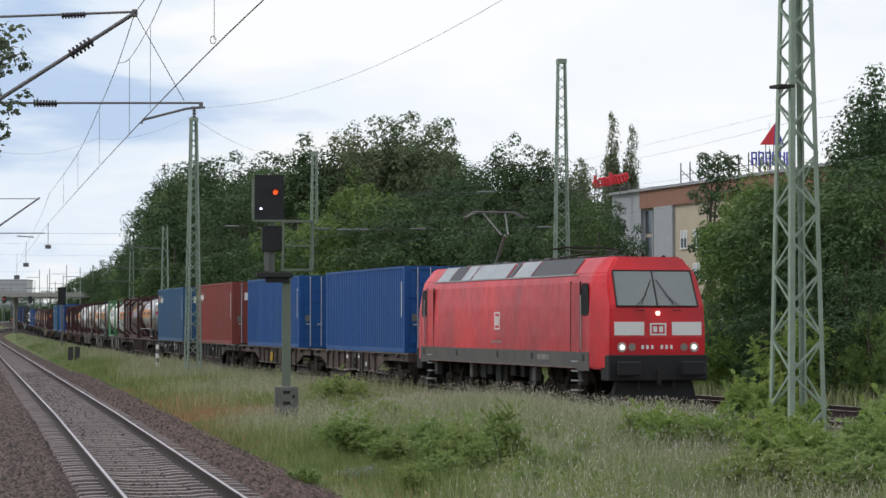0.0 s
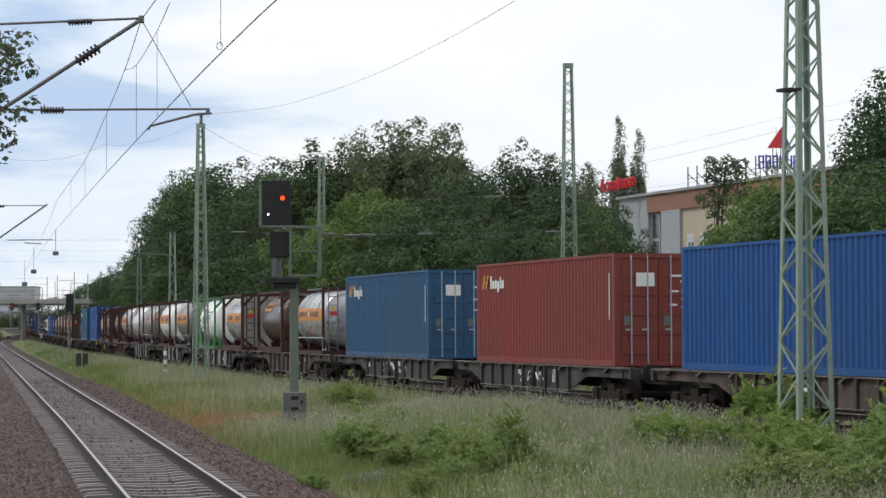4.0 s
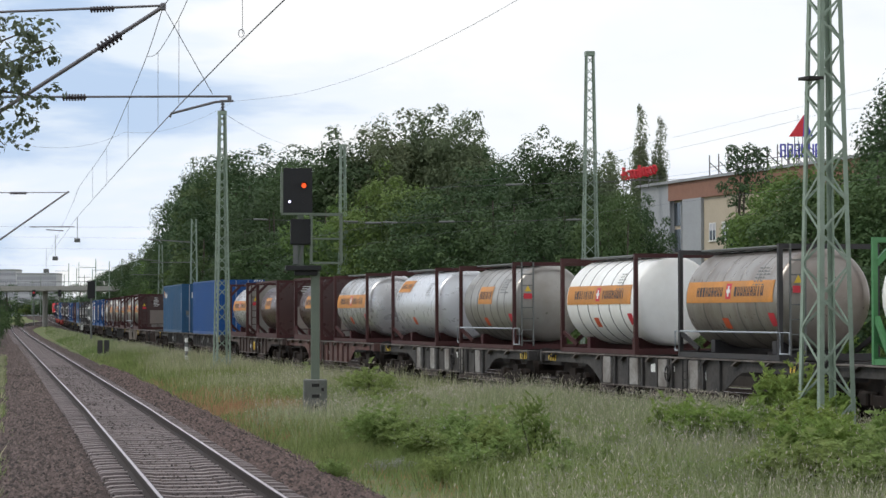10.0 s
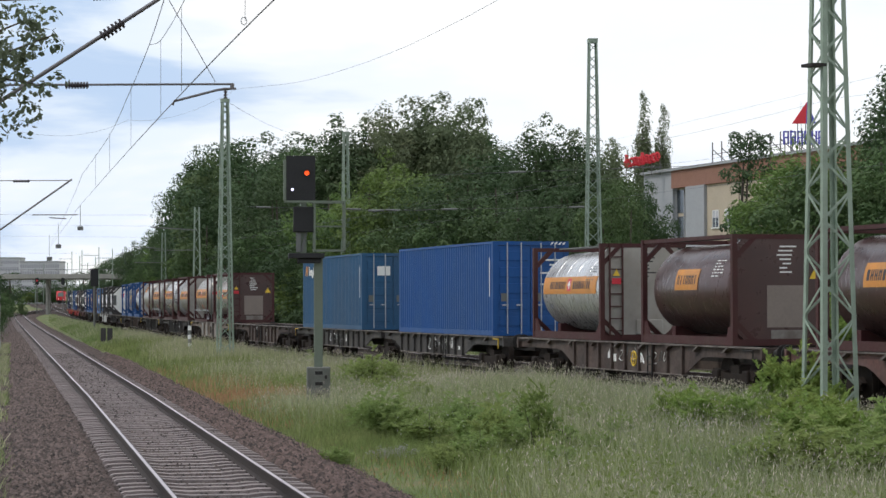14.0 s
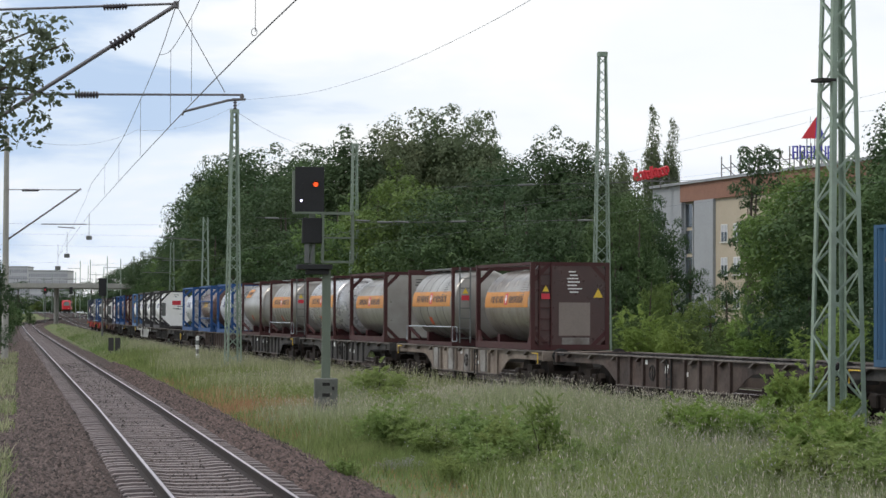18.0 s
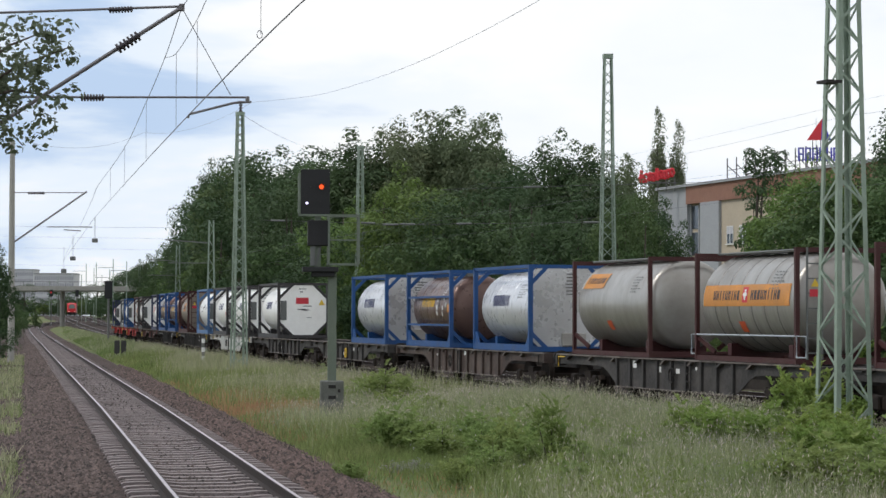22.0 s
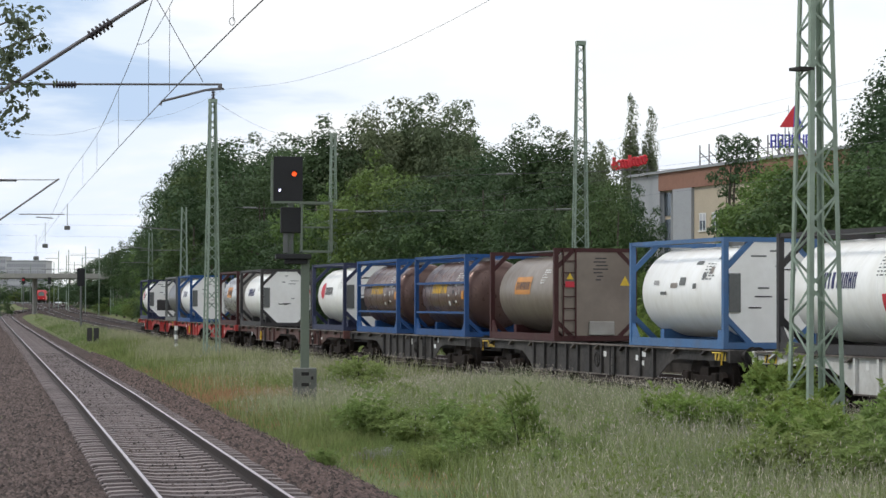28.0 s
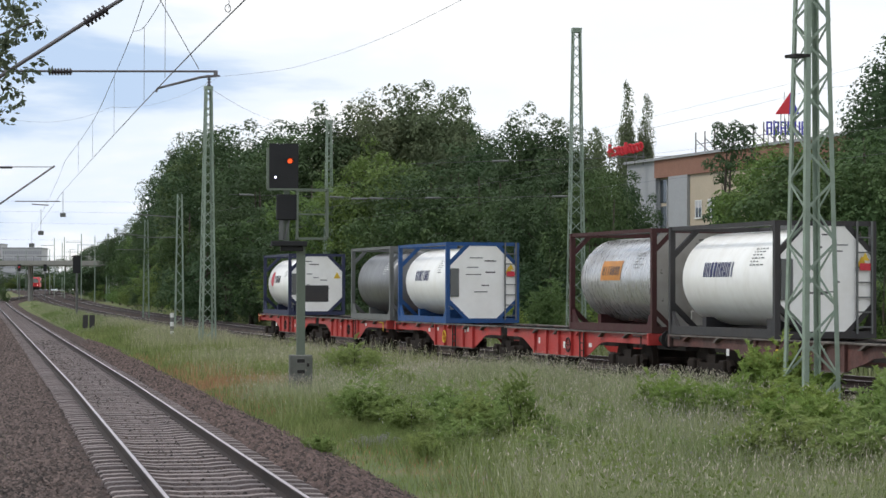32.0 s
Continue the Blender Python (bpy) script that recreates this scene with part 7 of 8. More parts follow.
    # leafy herbs and small pale flowers among the grass
    for n, m, s0, s1, h0, h1, o, lab in ((120000, M_HERB, 0.016, 0.042, 0.10, 0.58, 31, "broad-leaved green herbs among the grass"), (60000, M_GR_SILVER, 0.010, 0.026, 0.12, 0.55, 36, "small grey-green leaves of tall herbs"), (9000, M_GR_FLOWER, 0.010, 0.024, 0.3, 0.75, 32, "tiny lavender-grey flowers among the grass"), (5000, M_GR_WHITE, 0.010, 0.018, 0.35, 0.8, 33, "tiny white flowers among the grass")):
        x, y, off, u = strip_points(n, 27, 75, rs, 1.1)
        f = field(x, y, 0.8, o) * field(x, y, 0.3, o + 5)
        ok = rs.uniform(0, 1, len(x)) < np.clip(2.4 * f - 0.45, 0, 1) * np.clip((off - 1.4) / 2.4, 0, 1)
        x, y = x[ok], y[ok]
        n = len(x)
        t = np.stack([x, y, -0.44 + rs.uniform(h0, h1, n)], 1)
        q = rs.uniform(s0, s1, n)[:, None]
        a = rs.normal(size=(n, 3))
        a /= np.linalg.norm(a, axis=1)[:, None]
        b = np.cross(a, rs.normal(size=(n, 3)))
        b /= np.linalg.norm(b, axis=1)[:, None]
        v = np.stack([t - a * q, t + b * q * 0.5, t + a * q, t - b * q * 0.5], 1).reshape(-1, 3)
        tagged(new("meadow_herbs", leaf_mesh("meadow_herbs", v, m)), lab, "wild herbs", kind="stuff")
    lay("far_meadow_grass", 26000, 150, 420, 1.2, M_GR_GREEN, "green grass between the lines far off", 0.3, 0.8, 0.02, 0.3,
        lambda x, y, off, u: np.clip(0.5 + 0.7 * field(x, y, 0.2, 7), 0, 1))
    lay("far_meadow_grass", 20000, 150, 420, 1.2, M_GR_PALE, "pale grass between the lines far off", 0.4, 0.9, 0.02, 0.25,
        lambda x, y, off, u: np.clip(1.1 * field(x, y, 0.2, 8) - 0.1 + 0.4 * (u > 0.5), 0, 1))
    # seed heads
    t = np.concatenate(seeds)
    n = len(t)
    s = rs.uniform(0.015, 0.038, n)[:, None]
    a = rs.normal(size=(n, 3)) * 0.35 + np.array([0, 0, 1.0])
    a /= np.linalg.norm(a, axis=1)[:, None]
    b = np.cross(a, rs.normal(size=(n, 3)))
    b /= np.linalg.norm(b, axis=1)[:, None]
    v = np.stack([t - a * s, t + b * s * 0.22, t + a * s * 1.2, t - b * s * 0.22], 1).reshape(-1, 3)
    ob = new("grass_seed_heads", leaf_mesh("grass_seed_heads", v, M_GR_SEED))
    tagged(ob, "beige-pink seed heads of tall grass", "grass", kind="stuff")
    # strip left of the gravel path, and verge before the trees
    for n, o0, o1, h0, h1, m, lab in ((5000, -2.25, -3.2, 0.04, 0.18, M_GR_GREEN, "sparse green tufts on the gravel path"), (15000, -2.6, -7, 0.10, 0.36, M_GR_GREEN, "grass verge beside the gravel path"), (20000, -2.7, -8, 0.14, 0.48, M_GR_PALE, "pale grass verge beside the gravel path")):
        d = 26 + 124 * rs.uniform(0, 1, n) ** 1.3
        o = o0 + rs.uniform(0, 1, n) ** 1.5 * (o1 - o0)
        c, k = 0.98296, 0.18381
        x = 2.58 * c * c - k * d + o * c
        y = 2.58 * c * k + c * d + o * k
        ok = (x / y > -0.225) & (rs.uniform(0, 1, n) < np.clip(2.2 * field(x, y, 1.1, 14) - 0.35, 0, 1))
        x, y = x[ok], y[ok]
        blade_mesh("verge_grass", x, y, np.full(len(x), -0.40), rs.uniform(h0, h1, len(x)), rs.uniform(0.008, 0.016, len(x)) * (1 + y / 90), rs.uniform(0.1, 0.6, len(x)), m, lab, rs)
    n = 45000
    s = rs.uniform(-45, 260, n)
    o = 7.6 + rs.uniform(0, 1, n) ** 1.4 * 9
    h = np.array([TRACK["h"](q) for q in s])
    x = np.interp(s, TRACK["s"], TRACK["x"]) + o * np.cos(h)
    y = np.interp(s, TRACK["s"], TRACK["y"]) + o * np.sin(h)
    for m, q, lab in ((M_GR_GREEN, slice(0, n // 2), "rank grass behind the freight tracks"), (M_GR_PALE, slice(n // 2, n), "tall pale grass behind the freight tracks")):
        k = len(x[q])
        blade_mesh("bank_grass", x[q], y[q], np.full(k, -0.46), rs.uniform(0.25, 0.95, k), rs.uniform(0.010, 0.018, k) * (1 + y[q] / 90), rs.uniform(0.1, 0.4, k), m, lab, rs)


grass()


# ---------------------------------------------------------------- loose ballast stones
def stones():
    rs = np.random.RandomState(6)
    octa = np.array([(1, 0, 0), (-1, 0, 0), (0, 1, 0), (0, -1, 0), (0, 0, 1), (0, 0, -1)], float)
    tri = np.array([(0, 2, 4), (2, 1, 4), (1, 3, 4), (3, 0, 4)], np.int32)

    def scatter(name, n, d0, d1, s0, s1, z0, z1, size, material, label, power=1.5):
        d = d0 + (d1 - d0) * rs.uniform(0, 1, n) ** power
        u = rs.uniform(0, 1, n)
        o, z = s0 + (s1 - s0) * u, z0 + (z1 - z0) * u
        c, k = 0.98296, 0.18381
        p = np.stack([2.58 * c * c - k * d + o * c, 2.58 * c * k + c * d + o * k, z + rs.uniform(-0.012, 0.015, n)], 1)
        r = octa[None] * rs.uniform(0.55, 1.25, (n, 6, 1)) * (size * rs.uniform(0.5, 1.2, (n, 1, 1)) * (1 + d / 160)[:, None, None])
        a = rs.uniform(0, math.tau, n)
        ca, sa = np.cos(a)[:, None], np.sin(a)[:, None]
        x, y = r[:, :, 0] * ca - r[:, :, 1] * sa, r[:, :, 0] * sa + r[:, :, 1] * ca
        tilt = rs.uniform(-0.5, 0.5, n)[:, None]
        v = np.stack([x, y, r[:, :, 2] * 0.8 + x * tilt], 2) + p[:, None]
        f = (tri[None] + (np.arange(n, dtype=np.int32) * 6)[:, None, None]).reshape(-1)
        me = bpy.data.meshes.new(name)
        me.vertices.add(6 * n)
        me.vertices.foreach_set("co", v.astype(np.float32).ravel())
        me.loops.add(len(f))
        me.loops.foreach_set("vertex_index", f)
        me.polygons.add(4 * n)
        me.polygons.foreach_set("loop_start", np.arange(0, 12 * n, 3, dtype=np.int32))
        me.polygons.foreach_set("loop_total", np.full(4 * n, 3, dtype=np.int32))
        me.materials.append(material)
        me.update()
        tagged(new(name, me), label, "ballast", kind="stuff")

    m1 = mat("broken_red_brown_stone", (0.092, 0.062, 0.055), 0.9, scale=9, amount=0.5, col2=(0.052, 0.035, 0.031), random_amount=0.85, island=True)
    m2 = mat("broken_grey_stone", (0.096, 0.070, 0.063), 0.9, scale=9, amount=0.5, col2=(0.058, 0.042, 0.037), random_amount=0.85, island=True)
    scatter("ballast_stones", 12000, 25, 110, 1.30, 1.95, -0.20, -0.20, 0.048, m1, "loose red-brown ballast stones beside the sleepers")
    scatter("ballast_stones", 20000, 25, 120, 1.88, 2.85, -0.195, -0.46, 0.052, m1, "loose red-brown ballast stones on the shoulder")
    scatter("path_stones", 54000, 24, 210, -4.6, -1.28, -0.345, -0.208, 0.033, m2, "coarse grey-brown gravel of the path")
    m3 = mat("dark_broken_stone", (0.058, 0.042, 0.038), 0.9, scale=9, amount=0.5, col2=(0.03, 0.022, 0.019), random_amount=0.8, island=True)
    scatter("ballast_stones", 16000, 25, 120, -1.2, 1.2, -0.212, -0.212, 0.034, m3, "ballast stones between the sleepers")
    scatter("stray_stones", 230, 34, 110, -0.55, 0.55, -0.165, -0.165, 0.030, m3, "stray stones lying on the sleepers", 1.0)


stones()

# ---------------------------------------------------------------- shrubs and weeds
L_WEED = leaf_mat("weed_leaf", (0.21, 0.295, 0.10), (0.275, 0.35, 0.135), 0.25, 0.5)
L_SAPLING = leaf_mat("sapling_leaf", (0.16, 0.23, 0.07), (0.205, 0.275, 0.09), 0.25, 0.5)
L_ROBINIA = leaf_mat("young_robinia_leaf", (0.19, 0.285, 0.075), (0.25, 0.34, 0.10), 0.25, 0.5)
L_BANK = leaf_mat("bank_bush_leaf", (0.10, 0.155, 0.058), (0.14, 0.20, 0.075), 0.2, 0.4)


def build_shrub(seed, leaf, label, shape, stems, fronds, leaflets, size):
    """A shrub one metre high: leaning stems that carry drooping fronds of paired leaflets."""
    rng = random.Random(seed)
    r = np.random.RandomState(seed)
    ob = thing("shrub", label, "shrub", group="shrubs in the rough grass")
    quads = []
    for k in range(stems):
        a = rng.uniform(0, math.tau)
        lean = {"low": rng.uniform(0.05, 0.6), "shoot": rng.uniform(0.03, 0.34), "bush": rng.uniform(0.03, 0.48)}[shape]
        h = rng.uniform(0.8 if shape == "shoot" else 0.55, 1.0) * (1.05 - 0.45 * lean)
        foot = Vector((rng.gauss(0, 0.12), rng.gauss(0, 0.12), -0.15))
        tip = Vector((lean * math.cos(a), lean * math.sin(a), h))
        bow = foot.lerp(tip, 0.55) + Vector((0, 0, 0.10 * lean))
        if k < 2:
            part("stem", Geo().tube([foot, bow, tip], [0.014, 0.010, 0.003], 5), M_BARK, ob)
        for j in range(fronds):
            t = rng.uniform(0.28, 1.0) ** 0.8
            p = (foot.lerp(bow, t / 0.55) if t < 0.55 else bow.lerp(tip, (t - 0.55) / 0.45))
            b = rng.uniform(0, math.tau)
            ln = rng.uniform(0.12, 0.34 if shape == "shoot" else 0.27) * (1.1 - 0.45 * t)
            out = Vector((math.cos(b), math.sin(b), rng.uniform(-0.35, 1.5)))
            side = Vector((-math.sin(b), math.cos(b), 0))
            for q in range(leaflets):
                u = (q // 2 + 0.6) / (leaflets / 2)
                c = p + out * (ln * u) + Vector((0, 0, -0.45 * ln * u * u))
                s = size * rng.uniform(0.7, 1.25)
                d = (side * (1 if q % 2 else -1) + out * 0.55 + Vector((rng.gauss(0, 0.25), rng.gauss(0, 0.25), rng.gauss(0, 0.3)))).normalized()
                w = d.cross(Vector((rng.gauss(0, 1), rng.gauss(0, 1) - 0.3, rng.gauss(0.4, 0.8)))).normalized() * s * 0.3
                quads += [tuple(c + w), tuple(c + d * s * 1.15), tuple(c - w)]
    part("foliage", leaf_mesh("foliage", np.array(quads), leaf, 3), leaf, ob)
    return ob


SHRUBS = [
    build_shrub(1, L_WEED, "low leafy green shrub in the grass", "low", 28, 9, 12, 0.06),
    build_shrub(2, L_SAPLING, "upright dark green sapling in the grass", "shoot", 9, 11, 14, 0.06),
    build_shrub(3, L_ROBINIA, "fresh green young robinia bush", "bush", 26, 11, 14, 0.06),
    build_shrub(4, L_WEED, "bushy green weed in the grass", "bush", 24, 9, 12, 0.062),
    build_shrub(5, M_GR_FLOWER, "lavender-grey flowering herb clump", "low", 22, 8, 8, 0.05),
    build_shrub(6, L_BANK, "dense leafy bush behind the freight tracks", "bush", 30, 13, 16, 0.036),
    build_shrub(7, L_ROBINIA, "fresh green bush behind the freight tracks", "bush", 28, 12, 16, 0.036),
]
SHRUB_USED = set()
shrub_rng = random.Random(31)


def shrub(i, px, foot, top, wide=1.0):
    """A shrub whose foot and top show at those heights on that bearing."""
    depth = 4400 * (EYE_Z + 0.45) / (foot - 570)
    x, y, _ = sight(px, depth)
    h = (foot - top) / 4400 * depth / (0.88 if i in (0, 3) else 1.05)
    m = pose(x, y, -0.45, 0, 0, shrub_rng.uniform(0, 360)) @ Matrix.Diagonal((h * wide, h * wide, h, 1))
    if i not in SHRUB_USED:
        SHRUB_USED.add(i)
        SHRUBS[i].matrix_basis = m
        return
    copy_thing(SHRUBS[i], m).matrix_basis = m


for q in ((1, 893, 866, 714, 0.7), (1, 910, 862, 748, 0.6), (3, 905, 884, 810, 1.0), (0, 690, 775, 712, 1.4), (3, 730, 800, 745, 1.1), (0, 800, 850, 775, 1.3), (3, 850, 862, 780, 1.3), (0, 950, 858, 790, 1.2), (0, 780, 868, 800, 1.3),
          (2, 1160, 812, 718, 1.3), (2, 1130, 800, 735, 1.2), (2, 1210, 806, 730, 1.3), (3, 1250, 812, 745, 1.4), (2, 1345, 800, 648, 0.95), (2, 1305, 800, 705, 1.2), (2, 1385, 815, 700, 1.2), (2, 1420, 826, 735, 1.2), (2, 1480, 880, 770, 0.8),
          (3, 1340, 868, 775, 1.2), (3, 1400, 880, 780, 1.3), (0, 1460, 885, 790, 1.4), (3, 1520, 890, 775, 1.2), (2, 1550, 850, 750, 1.2), (2, 1568, 840, 690, 1.05), (0, 1290, 880, 810, 1.2), (3, 1560, 905, 800, 1.2), (2, 1510, 860, 775, 1.0), (2, 1600, 880, 740, 1.2),
          (0, 548, 862, 832, 1.4), (4, 620, 852, 822, 1.6), (4, 655, 850, 818, 1.6), (4, 640, 845, 825, 1.4), (0, 560, 735, 690, 1.2), (0, 600, 740, 665, 1.1), (3, 640, 735, 680, 1.2), (0, 1080, 790, 740, 1.2), (3, 500, 700, 660, 1.2),
          (4, 430, 772, 752, 1.6), (4, 410, 770, 752, 1.4), (0, 660, 820, 775, 1.2), (0, 980, 800, 750, 1.2), (3, 1040, 830, 770, 1.0), (0, 1110, 862, 815, 1.2), (0, 1190, 872, 830, 1.2), (4, 1010, 780, 745, 1.3), (4, 1240, 850, 818, 1.2), (4, 1380, 870, 830, 1.2),
          (3, 815, 858, 748, 0.8), (0, 785, 850, 760, 1.0), (3, 845, 850, 770, 0.8), (2, 1130, 812, 712, 1.0), (2, 1205, 815, 728, 1.1), (2, 1314, 802, 664, 0.85), (2, 1368, 800, 656, 0.8), (2, 1365, 868, 738, 1.0), (2, 1400, 860, 745, 0.9),
          (2, 1428, 880, 732, 0.8), (3, 1532, 895, 735, 0.8), (2, 1545, 890, 720, 0.9), (3, 1490, 885, 780, 0.8), (3, 621, 822, 728, 1.0), (0, 598, 815, 745, 1.1), (3, 652, 825, 742, 1.0), (0, 730, 878, 822, 1.2), (3, 672, 815, 778, 1.1), (0, 535, 866, 826, 1.1),
          (3, 760, 815, 740, 1.3), (3, 830, 840, 745, 1.2), (0, 700, 830, 770, 1.5), (2, 1180, 825, 715, 1.3), (2, 1280, 825, 720, 1.3), (2, 1360, 835, 715, 1.4), (2, 1422, 850, 738, 1.1), (3, 1400, 905, 790, 1.4), (3, 1480, 915, 790, 1.4), (3, 1330, 900, 800, 1.3),
          (2, 1558, 880, 735, 1.0), (2, 1600, 860, 720, 1.4), (0, 1240, 890, 825, 1.5), (0, 1150, 880, 825, 1.4), (3, 660, 760, 705, 1.2), (0, 620, 755, 700, 1.3), (3, 870, 790, 735, 1.0), (0, 930, 890, 825, 1.4), (0, 1010, 860, 800, 1.3), (3, 740, 760, 712, 1.2), (3, 980, 760, 715, 1.1), (2, 1320, 770, 690, 1.3), (2, 1390, 790, 690, 1.2), (2, 1440, 792, 692, 0.8)):
    shrub(*q)
# robinia bank behind the tracks
for k in range(120):
    x, y, _ = on_track(-34 + k * 2.5 + shrub_rng.uniform(-2, 2), shrub_rng.uniform(8.4, 12.0))
    foot = 570 + 4400 * (EYE_Z + 0.45) / y
    shrub(shrub_rng.choice((5, 5, 5, 6)), 784 + 4400 * x / y, foot, foot - shrub_rng.uniform(1.7, 3.5) / y * 4400, 0.9)


# ---------------------------------------------------------------- the overhanging oak
L_OAK = leaf_mat("deep_green_oak_leaf", (0.10, 0.135, 0.085), (0.13, 0.165, 0.105), 0.2, 0.5)


def oak():
    rng = random.Random(12)
    D = 30.0
    ob = thing("oak_tree", "oak branch with dark lobed leaves hanging into view", "tree", pose(0, 0, 0))
    base = aim(-330, 570, D)
    part("trunk", Geo().tube([(base.x, base.y, -0.5), (base.x + 0.1, base.y, 3.0), (base.x + 0.4, base.y, 6.0)], [0.28, 0.22, 0.12], 10), M_BARK, ob, smooth=True)
    limbs = (((-300, 330), (-170, 200), (-60, 130), (40, 92)), ((-300, 300), (-160, 150), (-70, 90), (0, 62)), ((-310, 380), (-180, 260), (-90, 220), (-45, 268)), ((-300, 330), (-150, 190), (-60, 170), (5, 180))
             )
    cs = []
    for l in limbs:
        pts = [aim(px, py, D + rng.uniform(-0.6, 0.6)) for px, py in l]
        part("limb", Geo().tube(pts, [0.06, 0.035, 0.018, 0.006], 6), M_BARK, ob, smooth=True)
        for i in range(1, 4):
            p, q = pts[i - 1], pts[i]
            for k in range(16):
                c = p.lerp(q, rng.uniform(0.1, 1.0)) + Vector((rng.gauss(0, 0.16), rng.gauss(0, 0.3), rng.gauss(0, 0.14)))
                if i == 3 and k > 10:
                    continue
                cs.append(tuple(c))
    part("foliage", leaf_mesh("foliage", leaves(rng, cs, 22, 0.16, 0.08, 0.8, 0.4, 4), L_OAK), L_OAK, ob)
    # dark conifer beside the far mast
    plant(2, -106, 100, 415, 0.85)
    plant(4, -130, 120, 480, 1.0)
    for px, d, top in ((-110, 160, 500), (-70, 220, 520), (-90, 190, 470), (-60, 270, 540), (-40, 330, 545), (-150, 150, 420), (-20, 380, 552)):
        plant(3, px, d, top, 0.9)


oak()


# ---------------------------------------------------------------- office building with roof signs
M_BRICK = mat("red_brown_fascia", (0.27, 0.135, 0.095), 0.8, scale=1.5, amount=0.5, bump=0.004)
M_GREYPANEL = mat("grey_facade_panel", (0.33, 0.34, 0.36), 0.7, scale=0.6, amount=0.3)
M_BEIGE = mat("beige_render", (0.46, 0.39, 0.30), 0.85, scale=0.5, amount=0.35)
M_PANE = mat("dark_window_pane", (0.04, 0.05, 0.06), 0.1, spec=0.8)
M_SIGNRED = mat("red_sign_enamel", (0.66, 0.025, 0.04), 0.4)
M_SIGNBLUE = mat("blue_sign_enamel", (0.06, 0.06, 0.45), 0.4)
# pale violet-grey panes: distance haze is mixed into their colour
M_FARPANE = mat("haze_tinted_far_pane", (0.34, 0.34, 0.39), 0.5)
M_FARWHITE = mat("far_pale_facade", (0.50, 0.50, 0.54), 0.8, scale=0.1, amount=0.4)


def office():
    # x runs along the front towards the viewer, y into the building
    ang = math.degrees(math.atan2(-0.956, 0.294))
    ob = thing("office_building", "grey and beige office block with red-brown roof fascia behind trees", "building", pose(20.0, 250, -0.45, 0, 0, ang))
    H = 16.0
    part("main_wall", Geo().box(8.75, 60, 0, 14, 0, H - 2.0), M_BEIGE, ob, "beige rendered wall")
    part("fascia", Geo().box(0, 60, -0.25, 14.1, H - 2.0, H - 0.25), M_BRICK, ob, "red-brown roof fascia")
    part("roof_edge", Geo().box(-8, 60.2, -0.5, 14.5, H - 0.25, H), M_GREYPANEL, ob, "grey metal roof edge")
    part("stair_tower", Geo().box(-8, 0, -0.1, 14, 0, H - 0.25), M_GREYPANEL, ob, "plain grey tower wall")
    part("grey_bay", Geo().box(3.9, 8.75, -0.3, 14, 0, H - 2.0), M_GREYPANEL, ob, "smooth grey panel bay")
    part("bay_back", Geo().box(0, 3.9, 0.4, 14, 0, H - 2.0), M_BEIGE, ob)
    for z in range(5):
        w = part("bay_window", Geo().box(0.25, 2.2, 0.32, 0.4, 0.9 + z * 2.65, 3.2 + z * 2.65), M_PANE, ob)
        for xa, xb in ((0.1, 0.25), (2.2, 2.4)):
            part("window_frame", Geo().box(xa, xb, 0.2, 0.42, 0.6 + z * 2.65, 3.25 + z * 2.65), M_GREYPANEL, w)
        part("bay_window", Geo().box(2.6, 3.6, 0.32, 0.4, 1.4 + z * 2.65, 2.9 + z * 2.65), M_PANE, ob)
    for r in range(3):
        for c in range(14):
            x, z = 11.0 + c * 3.1, 10.6 - r * 3.2
            w = part("window", Geo().box(x - 0.75, x + 0.75, -0.03, 0.05, z - 0.8, z + 0.8), M_PANE, ob)
            for a, b in ((-0.8, -0.72), (-0.04, 0.04), (0.72, 0.8)):
                part("window_frame", Geo().box(x + a, x + b, -0.07, -0.02, z - 0.85, z + 0.77), M_WHITE, w)
            part("window_head", Geo().box(x - 0.8, x + 0.8, -0.07, -0.02, z + 0.77, z + 0.85), M_WHITE, w)
            part("blind", Geo().box(x - 0.72, x + 0.72, -0.045, -0.035, z + 0.1, z + 0.77), M_FARWHITE, w)
            part("sill", Geo().box(x - 0.9, x + 0.9, -0.15, 0, z - 0.95, z - 0.85), M_WHITE, w)
    for k in range(11):
        x = 3.0 + k * 2.35
        part("sign_post", Geo().beam((x, 3, H), (x, 3, H + 2.5), 0.1), M_ARM, ob)
        part("sign_brace", Geo().beam((x, 3, H + 1.8), (x + 1.6, 4.4, H), 0.08), M_ARM, ob)
    part("sign_rail", Geo().beam((3, 3, H + 1.3), (26.5, 3, H + 1.3), 0.06), M_ARM, ob)
    part("flagpole", Geo().tube([(17.5, 6, H), (17.5, 6, H + 5.5)], 0.025, 6), M_ARM, ob)
    return ob


office()


